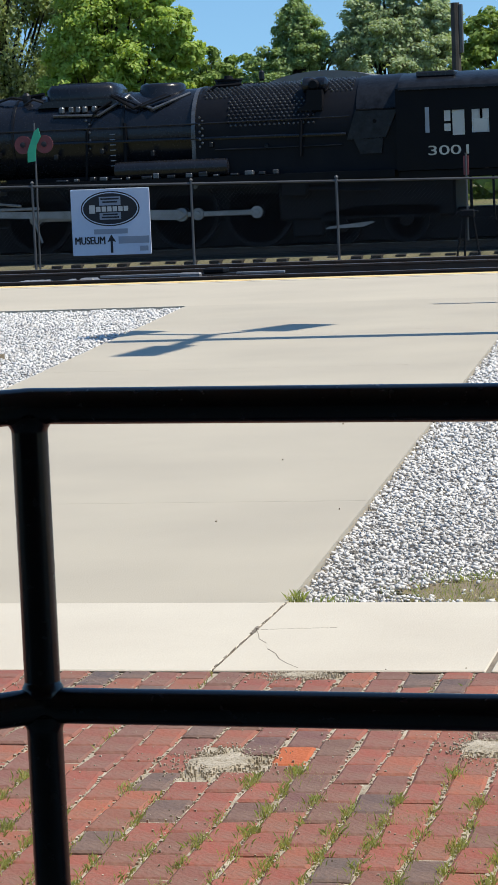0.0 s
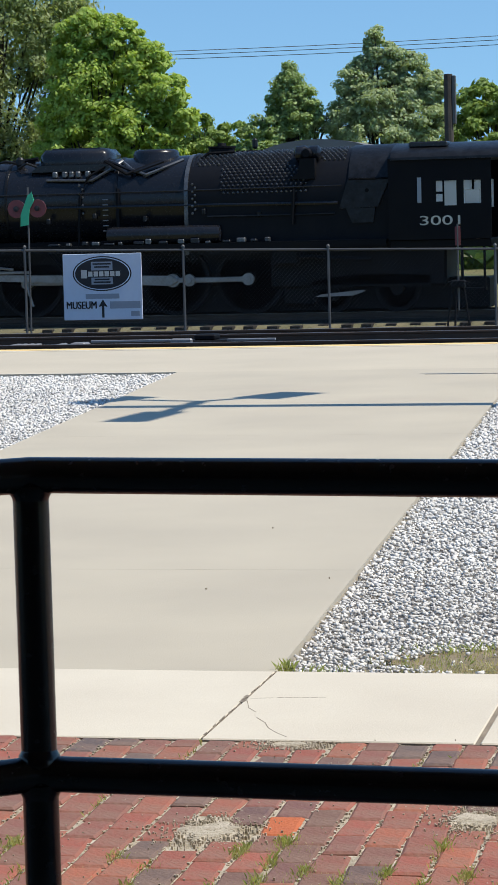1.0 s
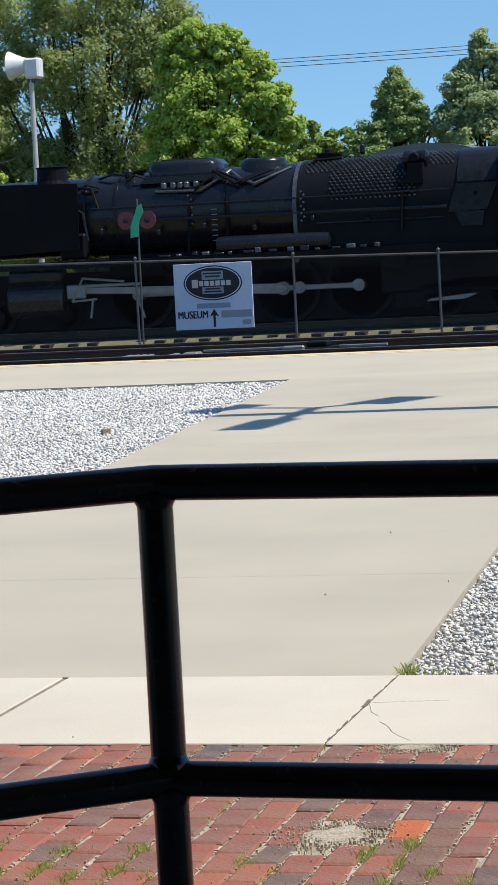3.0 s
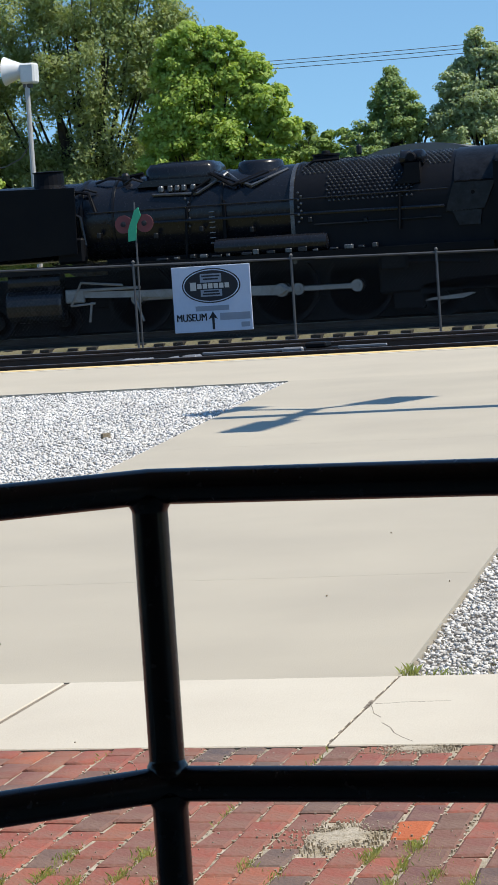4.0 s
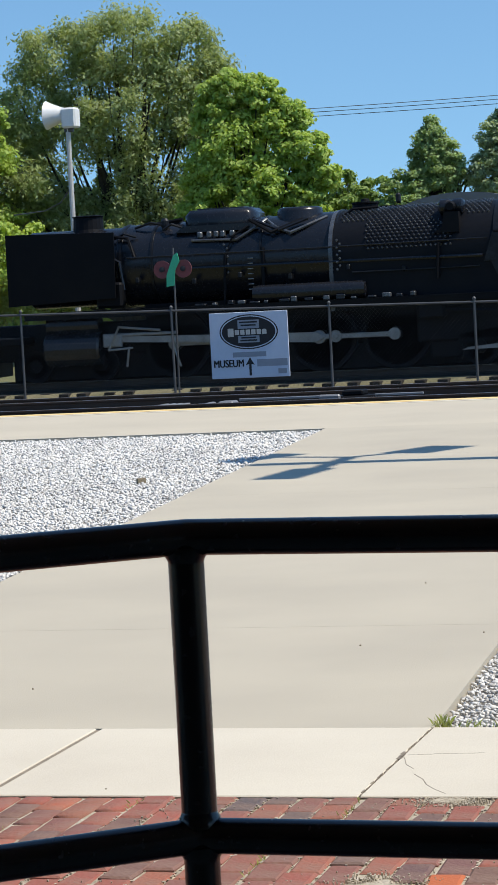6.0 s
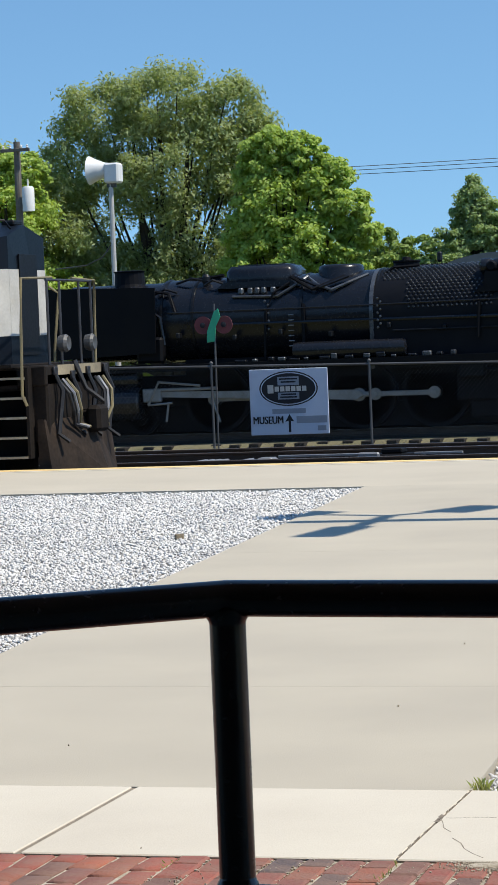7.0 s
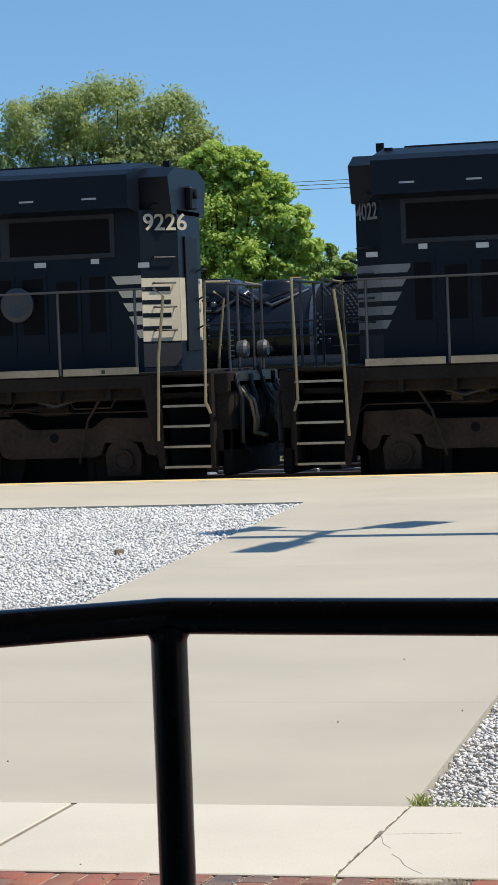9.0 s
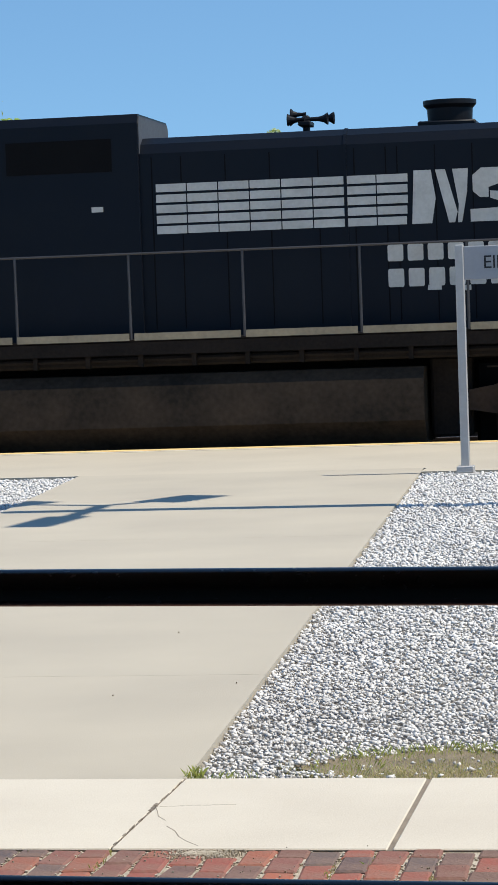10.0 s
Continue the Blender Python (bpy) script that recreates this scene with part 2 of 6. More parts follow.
M_INK = surface("black_print", (0.012, 0.012, 0.015), (0.02, 0.02, 0.022), 0.6, 0, 20, 3, 0.4, 0.0)
M_GREYINK = surface("grey_print", (0.30, 0.33, 0.38), (0.25, 0.27, 0.31), 0.6, 0, 20, 3, 0.4, 0.0)
M_FLAG = surface("green_flag", (0.06, 0.5, 0.26), (0.04, 0.4, 0.2), 0.7, 0, 20, 5, 0.5, 0.0)
M_DISC = surface("faded_red_disc", (0.22, 0.05, 0.05), (0.14, 0.04, 0.04), 0.6, 0, 20, 5, 0.6, 0.0)
M_HORNW = surface("white_enamel", (0.78, 0.78, 0.77), (0.65, 0.65, 0.64), 0.5, 0, 20, 3, 0.6, 0.0)
M_POST = surface("grey_post_paint", (0.56, 0.54, 0.51), (0.44, 0.42, 0.39), 0.5, 0.1, 30, 4, 0.6, 0.02)
M_GREYWOOD = surface("grey_pole_wood", (0.20, 0.18, 0.155), (0.10, 0.09, 0.08), 0.9, 0, 14, 2, 0.9, 0.4)
M_BARK = surface("bark", (0.07, 0.055, 0.04), (0.03, 0.024, 0.018), 0.95, 0, 12, 2, 0.9, 0.6)
M_CRACK = surface("crack_dirt", (0.30, 0.25, 0.19), (0.16, 0.13, 0.10), 0.95, 0, 60, 9, 0.9, 0.3)
M_NAME = surface("name_panel", (0.42, 0.42, 0.43), (0.34, 0.34, 0.35), 0.5, 0.1, 30, 4, 0.6, 0.0)
# Dirty white, darkened further to put the rear's shade into the colour.
M_SHADED_WHITE = surface("dirty_shaded_white", (0.21, 0.205, 0.195), (0.13, 0.125, 0.12), 0.6, 0, 25, 2, 0.8, 0.02)
M_ROOF = surface("porch_roof", (0.3, 0.29, 0.27), (0.2, 0.19, 0.18), 0.9, 0, 20, 2, 0.7, 0.1)
M_SHED = surface("shed_roof", (0.17, 0.175, 0.18), (0.12, 0.12, 0.125), 0.7, 0.0, 20, 1, 0.7, 0.05)


def leaf(name, dark, light, back=0.35):
    m = surface(name, dark, light, 0.55, 0, 3, 0.8, 0.5, 0.0, "island", 0.3, [(0.0, dark), (0.55, tuple((a + b) / 2 for a, b in zip(dark, light))), (1.0, light)])
    t = m.node_tree
    p, out = t.nodes["Principled BSDF"], t.nodes["Material Output"]
    tr, mx = t.nodes.new("ShaderNodeBsdfTranslucent"), t.nodes.new("ShaderNodeMixShader")
    tr.inputs[0].default_value = (light[0] * 1.3, light[1] * 1.3, light[2] * 0.6, 1)
    mx.inputs[0].default_value = back
    t.links.new(p.outputs[0], mx.inputs[1])
    t.links.new(tr.outputs[0], mx.inputs[2])
    t.links.new(mx.outputs[0], out.inputs[0])
    return m


M_WILLOW = leaf("willow_leaf", (0.14, 0.185, 0.075), (0.40, 0.46, 0.23), 0.42)
# White translucent sheet that imitates bright background seen through the cab windows.
M_BRIGHT_PANE = leaf("bright_backdrop_pane", (0.9, 0.9, 0.89), (0.95, 0.95, 0.95), 0.75)
M_BRIGHT_PANE.node_tree.nodes["Translucent BSDF"].inputs[0].default_value = (0.95, 0.95, 0.95, 1)
M_MAPLE = leaf("maple_leaf", (0.145, 0.24, 0.05), (0.48, 0.60, 0.155), 0.38)
M_FIR = leaf("pyramid_leaf", (0.13, 0.205, 0.085), (0.41, 0.52, 0.23), 0.36)
M_POPLAR = leaf("poplar_leaf", (0.13, 0.19, 0.10), (0.50, 0.58, 0.37), 0.36)
M_STRAW = leaf("dry_grass_blade", (0.46, 0.40, 0.26), (0.62, 0.56, 0.38), 0.4)
M_GRASS = leaf("grass_blade", (0.24, 0.27, 0.09), (0.48, 0.50, 0.22), 0.5)
M_BUSH = leaf("far_leaf", (0.10, 0.17, 0.04), (0.28, 0.38, 0.10), 0.3)


def writing(name, body, height, m, material, parent, bold=0.0, width=1.0):
    """Letters from the built-in font, laid in the plane of the pose m, as a mesh."""
    cu = bpy.data.curves.new(name, "FONT")
    cu.body, cu.size, cu.offset, cu.extrude = body, height / 0.7, bold, 0.003
    cu.align_x = "CENTER"
    ob = new(name, cu)
    me = bpy.data.meshes.new_from_object(ob.evaluated_get(bpy.context.evaluated_depsgraph_get()))
    bpy.data.objects.remove(ob)
    me.transform(m @ Matrix.Diagonal((width, 1, 1, 1)))
    me.materials.clear()
    me.materials.append(material)
    return part(name, me, material, parent)


NEAR_SIDE = Euler((radians(90), 0, 0)).to_matrix().to_4x4()


def facing(x, y, z):
    """A plane that faces -y."""
    return Matrix.Translation((x, y, z)) @ NEAR_SIDE


# ---- setting ----
def ground():
    prof = [(-800, -0.45), (34, -0.45), (36, -0.5), (47.8, -0.5), (50, -0.62), (56, -0.95), (62, -1.08), (70, -1.08), (90, -1.1), (1800, -1.1)]
    sh = Shape()
    xs = [-1500, -120, -60, -30, -10, 10, 40, 120, 1500]
    v = [(x, y, z) for y, z in prof for x in xs]
    n = len(xs)
    f = [(j * n + i, j * n + i + 1, (j + 1) * n + i + 1, (j + 1) * n + i) for j in range(len(prof) - 1) for i in range(n - 1)]
    sh.add(v, f)
    tagged(part("ground", sh, M_LAWN), "dry patchy lawn and open ground round the railway", "ground", kind="structure")
    sh = Shape().prism([(35.86, -0.49), (35.9, -0.46), (47.0, -0.46), (48.2, -0.5), (48.2, -0.6), (35.86, -0.6)], "x", -90, 60)
    tagged(part("track_bed", sh, M_BALLAST), "dark oily ballast bed under the main tracks", "track bed", kind="structure")
    sh = Shape().prism([(62.4, -1.09), (63.5, -1.085), (63.95, -1.06), (64.2, -0.955), (66.9, -0.95), (67.9, -1.02), (68.3, -1.07), (68.3, -1.2), (62.6, -1.2)], "x", -70, 30)
    tagged(part("track_bed", sh, M_SANDBED), "sandy bed under the museum display track", "track bed", kind="structure")


def left_edge(y):
    return -4.96 - 0.0975 * (y - 11.97)


def right_edge(y):
    return -1.875 - 0.0562 * (y - 11.97)


def paving():
    y0, y1 = 11.98, 30.40
    walk_ = tagged(new("walkway"), "smooth tan concrete walkway leading to the platform", "walkway", kind="structure")
    cuts = [y0, 14.70, 18.4, 22.2, 26.0, y1]
    for a, b in zip(cuts, cuts[1:]):
        b2 = b - 0.003
        sh = Shape().prism([(left_edge(a), a), (right_edge(a), a), (right_edge(b2), b2), (left_edge(b2), b2)], "z", -0.4, 0.0)
        part("slab", sh, M_WALK, walk_)
    part("joint_fill", Shape().prism([(left_edge(y0) + .02, y0), (right_edge(y0) - .02, y0), (right_edge(y1) - .02, y1), (left_edge(y1) + .02, y1)], "z", -0.4, -0.006), M_KERB, walk_)
    plat = tagged(new("platform"), "sunlit concrete station platform with a worn yellow edge", "platform", kind="structure")
    part("platform_slab", Shape().box(-80, 60, y1, 35.2, -0.44, 0.0), M_PLAT, plat)
    part("platform_slab", Shape().box(right_edge(29.8), 60, 29.8, y1 - 0.002, -0.44, 0.0), M_PLAT, plat)
    part("expansion_joint", Shape().box(right_edge(29.8) - 0.95, right_edge(29.8), 29.43, 29.455, -0.01, 0.0015), M_CRACK, plat, "dark filled joint")
    part("edge_strip", Shape().box(-80, 60, 35.201, 35.42, -0.44, 0.003), M_KERB, plat, "pale concrete edging")
    part("yellow_edge", Shape().box(-80, 60, 35.421, 35.76, -0.44, 0.006), M_YELLOW, plat, "worn yellow edge paint")
    kerb = tagged(new("pavement_strip"), "pale concrete strip of jointed slabs beside the brick paving", "pavement", kind="structure")
    part("strip_bed", Shape().box(-14, 8, 10.735, 11.975, -0.4, -0.004), M_CRACK, kerb)
    xs = [-12.0, -10.7, -9.45, -8.2, -6.95, -5.7, -4.44, -3.19, -1.878, -0.968, 0.28, 1.53, 2.8, 4.05, 5.3, 6.6]
    gap = {-3.19: 0.012, -1.878: 0.0025, -0.968: 0.009}
    for a, b in zip(xs, xs[1:]):
        part("slab", Shape().box(a + gap.get(a, 0.006), b - gap.get(b, 0.006), 10.735, 11.972, -0.3, 0.002, 0.004), M_KERB, kerb)
    pts = [(-1.88, 11.44), (-1.855, 11.36), (-1.83, 11.26), (-1.79, 11.19), (-1.765, 11.09), (-1.72, 11.01), (-1.69, 10.92), (-1.65, 10.85), (-1.60, 10.78), (-1.56, 10.745)]
    sh = Shape()
    rng = random.Random(4)
    for (xa, ya), (xb, yb) in zip(pts, pts[1:]):
        if rng.random() < 0.85:
            w = rng.uniform(0.001, 0.0025)
            sh.prism([(xa - w, ya), (xa + w, ya), (xb + w, yb), (xb - w, yb)], "z", -0.01, 0.0026)
    for k in range(26):
        y = 10.75 + 0.047 * k
        w = rng.uniform(0.0012, 0.0038) if abs(y - 11.42) > 0.08 else 0.011
        x = -1.878 + rng.uniform(-0.004, 0.004)
        sh.prism([(x - w, y), (x + w * 0.6, y - 0.006), (x + w, y + 0.03), (x - w * 0.7, y + 0.042)], "z", -0.01, 0.0026 + 0.0002 * (k % 2))
    for k in range(9):
        x, y = -1.86 + 0.03 * k, 11.44 + 0.004 * k + rng.uniform(-0.006, 0.006)
        sh.prism([(x, y - 0.0012), (x + 0.024, y - 0.0005), (x + 0.026, y + 0.002), (x, y + 0.0015)], "z", -0.01, 0.0025)
    part("crack", sh, M_CRACK, kerb, "broken crack across one slab")
    sh = Shape()
    for _ in range(9):
        x, y, r = rng.uniform(-4.5, 0.2), rng.choice((10.76, 10.80)) + rng.uniform(-0.03, 0.03), rng.uniform(0.003, 0.008)
        sh.box(x, x + r, y, y + r, 0.0, 0.005, 0.002)
    sh.box(-2.632, -2.625, 14.045, 14.056, 0.0, 0.006, 0.002)
    for _ in range(7):
        x, y, r = rng.uniform(-4.8, -0.2), rng.uniform(10.8, 22), rng.uniform(0.005, 0.011)
        if y > 12 and not left_edge(y) < x < right_edge(y):
            continue
        sh.box(x, x + r, y, y + r, 0.0, 0.008, 0.003)
    tagged(part("debris", sh, M_DIRT), "dark crumbs and pebbles scattered over the paving", "debris", kind="stuff")


def gravel(name, label, inside, x0, x1, seed, zfall):
    """A bed with loose crushed stones; inside(x, y) tells where they lie."""
    rng = np.random.default_rng(seed)
    oct_v = np.array([(1, 0, 0), (0, 1, 0), (-1, 0, 0), (0, -1, 0), (0, 0, 1), (0, 0, -1)], float)
    oct_f = np.array([(0, 1, 4), (1, 2, 4), (2, 3, 4), (3, 0, 4), (1, 0, 5), (2, 1, 5), (3, 2, 5), (0, 3, 5)])
    vs, fs, count = [], [], 0
    for ya, yb, step in ((11.98, 15, 0.021), (15, 20, 0.025), (20, 25, 0.03), (25, 30.385, 0.034)):
        gx, gy = np.meshgrid(np.arange(x0, x1, step), np.arange(ya, yb, step * 1.15))
        p = np.stack([gx.ravel(), gy.ravel()], 1) + rng.uniform(-0.5, 0.5, (gx.size, 2)) * step
        p = p[inside(p[:, 0], p[:, 1])]
        k = len(p)
        size = step * rng.uniform(0.36, 0.78, (k, 1, 1)) * rng.uniform(0.5, 1.35, (k, 1, 3))
        a = rng.normal(size=(k, 3, 3))
        q = np.linalg.qr(a)[0]
        v = np.einsum("kij,vj->kvi", q, oct_v) * size * [1, 1, 0.72] + rng.uniform(-0.3, 0.3, (k, 6, 3)) * step * 0.5
        v[:, :, 0] += p[:, :1]
        v[:, :, 1] += p[:, 1:]
        swell = np.sin(5.1 * p[:, 0] + 2.3 * p[:, 1]) * np.sin(1.7 * p[:, 1] - 3.9 * p[:, 0]) + 0.6 * np.sin(13 * p[:, 0] - 7 * p[:, 1])
        z = zfall(p[:, 0], p[:, 1]) + rng.uniform(-0.01, 0.012, k) + 0.003 * swell
        v[:, :, 2] += z[:, None]
        vs.append(v.reshape(-1, 3))
        fs.append((oct_f[None] + 6 * np.arange(k)[:, None, None]).reshape(-1, 3) + count)
        count += 6 * k
    ob = part(name, raw_mesh(name, np.concatenate(vs), 3, np.concatenate(fs), M_STONE), M_STONE)
    tagged(ob, label, "gravel", kind="stuff")


def weeds(name, label, spots, material, seed, height=(0.03, 0.09)):
    """Blades of grass round spots of (x, y, spread x, spread y, count, z)."""
    rng = np.random.default_rng(seed)
    vs, fs = [], []
    for x, y, sx, sy, k, z in spots:
        for _ in range(k):
            px, py = x + rng.normal() * sx, y + rng.normal() * sy
            h, w, a = rng.uniform(*height), rng.uniform(0.0008, 0.0022), rng.uniform(0, 6.28)
            lx, ly = rng.normal() * h * 0.35, rng.normal() * h * 0.35
            n = len(vs)
            dx, dy = w * math.cos(a), w * math.sin(a)
            vs += [(px - dx, py - dy, z), (px + dx, py + dy, z), (px + lx * 0.4, py + ly * 0.4, z + h * 0.7), (px + lx, py + ly, z + h)]
            fs += [(n, n + 1, n + 2), (n + 1, n + 3, n + 2)]
    ob = part(name, raw_mesh(name, vs, 3, fs, material), material)
    tagged(ob, label, "weeds", kind="stuff")


def weed_patch(x, y):
    """Where the soil shows through the stones."""
    return ((x + 0.62) / 0.82) ** 2 + ((y - 12.34) / 0.40) ** 2 < 1 + 0.35 * np.sin(11 * x + 5 * y) * np.sin(17 * y)


def yards():
    tagged(part("gravel_bed", Shape().prism([(right_edge(11.98), 11.98), (14, 11.98), (14, 29.79), (right_edge(29.79), 29.79)], "z", -0.4, -0.062), M_STONE_BED), "bed of grey stone dust under loose gravel", "gravel bed", kind="structure")
    tagged(part("gravel_bed", Shape().prism([(-40, 11.98), (left_edge(11.98), 11.98), (left_edge(30.39), 30.39), (-40, 30.39)], "z", -0.4, -0.062), M_STONE_BED), "bed of grey stone dust under loose gravel", "gravel bed", kind="structure")
    part_soil = Shape()
    ring = [(-0.62 + 0.92 * math.cos(a) * (1 + 0.12 * math.sin(5 * a)), 12.36 + 0.43 * math.sin(a) * (1 + 0.1 * math.sin(7 * a))) for a in np.linspace(0, 2 * math.pi, 40, endpoint=False)]
    part_soil.prism(ring, "z", -0.2, -0.03)
    tagged(part("soil_patch", part_soil, M_DIRT), "bare dry soil showing through the gravel", "soil", kind="structure")
    rng = np.random.default_rng(9)

    def right_in(x, y):
        keep = ~weed_patch(x, y) | (rng.random(x.size) < 0.05)
        return (x > right_edge(y) + 0.008) & (y < 29.78) & keep

    gravel("gravel", "loose pale grey crushed stone beside the walkway", right_in, -2.95, 0.9, 3, lambda x, y: -0.024 - 0.008 * np.clip((y - 29.4) / 0.6, 0, 1))
    gravel("gravel", "loose pale grey crushed stone across the walkway", lambda x, y: (x < left_edge(y) + 0.01 + 0.03 * np.sin(9 * y)) & (x > -12.2) & (y > 15.3), -12.2, -4.9, 5, lambda x, y: -0.024 - 0.008 * np.clip((y - 29.4) / 0.6, 0, 1))
    weeds("weeds", "green grass sprouting at the corner of the walkway", [(-1.85, 12.03, 0.02, 0.02, 70, -0.01), (-1.72, 12.03, 0.08, 0.015, 40, -0.03)], M_GRASS, 1, (0.02, 0.055))
    weeds("weeds", "straggling green weeds on the bare soil", [(-0.9, 12.70, 0.2, 0.05, 260, -0.03), (-1.25, 12.58, 0.12, 0.05, 160, -0.03), (-0.45, 12.72, 0.25, 0.06, 260, -0.03), (-1.35, 12.3, 0.1, 0.1, 90, -0.03)], M_GRASS, 2, (0.012, 0.04))
    weeds("weeds", "dry yellow grass on the bare soil", [(-0.7, 12.25, 0.4, 0.14, 2600, -0.03), (-1.1, 12.15, 0.2, 0.08, 700, -0.03)], M_STRAW, 3, (0.006, 0.028))
    tagged(part("dead_leaf", Shape().prism([(-6.86, 23.84), (-6.83, 23.8), (-6.79, 23.86), (-6.80, 23.93), (-6.84, 23.91)], "z", -0.03, 0.025), M_DIRT), "curled brown dead leaf lying on gravel", "leaf")


def rail_track(yc, top, x0, x1, label, ties, pitch=0.55):
    tr = tagged(new("railway_track"), label, "track", kind="structure")
    for s in (-0.7175 - 0.037, 0.7175 + 0.037):
        y = yc + s
        prof = [(y - 0.07, top - 0.17), (y + 0.07, top - 0.17), (y + 0.07, top - 0.155), (y + 0.012, top - 0.13), (y + 0.012, top - 0.045), (y + 0.037, top - 0.035), (y + 0.037, top - 0.008),
                (y + 0.028, top - 0.002), (y - 0.028, top - 0.002), (y - 0.037, top - 0.008), (y - 0.037, top - 0.035), (y - 0.012, top - 0.045), (y - 0.012, top - 0.13), (y - 0.07, top - 0.155)]
        rail = part("rail", Shape().prism(prof, "x", x0, x1), M_RAILSIDE, tr)
        part("railhead", Shape().box(x0, x1, y - 0.026, y + 0.026, top - 0.0025, top), M_RAILTOP, rail, "polished running surface")
    rng = random.Random(int(yc))
    old = yc > 60
    if old:
        for s in (-0.7545, 0.7545):
            part("rail_pad", Shape().box(x0, x1, yc + s - 0.1, yc + s + 0.1, top - 0.25, top - 0.171), M_TIEEND, tr)
    sh = Shape().box(-0.13, 0.13, -1.95 if old else -1.3, 1.3, -0.18, 0.0, 0.012)
    me = sh.mesh("tie")
    me.materials.append(M_TIEEND if yc > 60 else M_TIE)
    for i in range(ties[2]):
        o = new("tie", me)
        o.parent = tr
        o.matrix_basis = pose(ties[0] + pitch * i + rng.uniform(-0.04, 0.04), yc + (rng.uniform(-0.3, 0.16) if old else rng.uniform(-0.08, 0.08)), top - (0.24 if old else 0.172) + rng.uniform(-0.02, 0.0), 0, 0, rng.uniform(-1.5, 1.5))


def railing():
    r = thing("railing", "black painted steel pipe railing with a corner post", "railing")
    px, py, zt, zm, rad = -1.031, 6.2, 1.337, 0.901, 0.0262
    post = part("post", Shape().tube([(px, py, 0), (px, py, zt)], rad, 20), M_PIPE, r, smooth=40)
    part("base_flange", Shape().lathe([(0.0, 0.0), (0.065, 0.0), (0.065, 0.01), (0.03, 0.016), (0.027, 0.03)], (px, py, 0), n=20), M_PIPE, post)
    for za, zb in ((zt - rad, -1), (zm + rad, 1), (zm - rad, -1)):
        part("weld_bead", Shape().lathe([(rad * 1.0, 0.010 * zb), (rad * 1.04, 0.006 * zb), (rad * 1.16, 0.001 * zb), (rad * 1.16, -0.012 * zb)], (px, py, za), n=20), M_PIPE, post, "rounded weld at the joint", 60)
    d = Vector((-0.79, -0.61, 0)).normalized()
    for z, n1 in ((zt, "top_rail"), (zm, "middle_rail")):
        a = part(n1, Shape().tube([(px - 0.0, py, z), (px + 4.2, py - (0.45 if z == zt else 0.2), z)], rad, 20), M_PIPE, r, smooth=40)
        b = part(n1, Shape().tube([(px, py, z), tuple(Vector((px, py, z)) + 2.2 * d)], rad, 20), M_PIPE, r, smooth=40)
        part("screw", Shape().lathe([(0.0025, 0), (0.0025, 0.0015), (0.0, 0.002)], (px + (0.012 if z == zt else 0.34), py - 0.012, z + (0.021 if z == zt else -0.005)), "z", 8), M_HORNW, a, "tiny bright scratch")
    part("ball_joint", Shape().lathe([(0.0, -rad), (rad * 0.7, -rad * 0.7), (rad, 0), (rad * 0.7, rad * 0.7), (0, rad)], (px, py, zt), n=16), M_PIPE, r, smooth=60)
    for x in (2.2, 3.16):
        yp = py - 0.33 * (x - px) / 4.2
        part("post", Shape().tube([(x, yp, 0), (x, yp, zt)], rad, 16), M_PIPE, r, smooth=40)
    e = Vector((px, py, 0)) + 2.2 * d
    part("post", Shape().tube([e, e + Vector((0, 0, zt))], rad, 16), M_PIPE, r, smooth=40)


def porch():
    roof = tagged(new("porch_roof"), "plain station porch roof shading the railing", "roof", kind="structure")
    part("roof_slab", Shape().box(-12, 16, -2.2, 7.15, 3.3, 3.5, 0.02), M_ROOF, roof)
    for x in (-11.5, -7.2, 6.5, 11, 15.5):
        part("column", Shape().box(x - 0.1, x + 0.1, 6.8, 7.0, 0, 3.3, 0.01), M_POST, roof)
    tagged(part("wall_south", Shape().box(-12, 16, -2.5, -2.2, -0.4, 3.5), M_BRICK_FIELD), "plain red brick station wall", "wall", kind="structure")


def platform_sign():
    s = thing("platform_sign", "grey steel platform name sign on posts in gravel", "sign", (-2.37, 29.5, -0.04))
    for x in (0, 1.9):
        p = part("post", Shape().box(x - 0.045, x + 0.045, -0.045, 0.045, 0, 2.42, 0.008), M_POST, s)
        part("base_plate", Shape().box(x - 0.13, x + 0.13, -0.13, 0.13, -0.05, 0.035, 0.01).box(x - 0.09, x + 0.09, -0.09, 0.09, 0.034, 0.11, 0.01), M_POST, p)
    b = part("panel", Shape().box(0.045, 1.855, -0.03, 0.0, 2.05, 2.40, 0.005), M_GALV, s, "pale grey name panel")
    b.data.materials.clear()
    b.data.materials.append(M_NAME)
    writing("lettering", "Elk", 0.135, facing(0.36, -0.034, 2.165), M_INK, s)


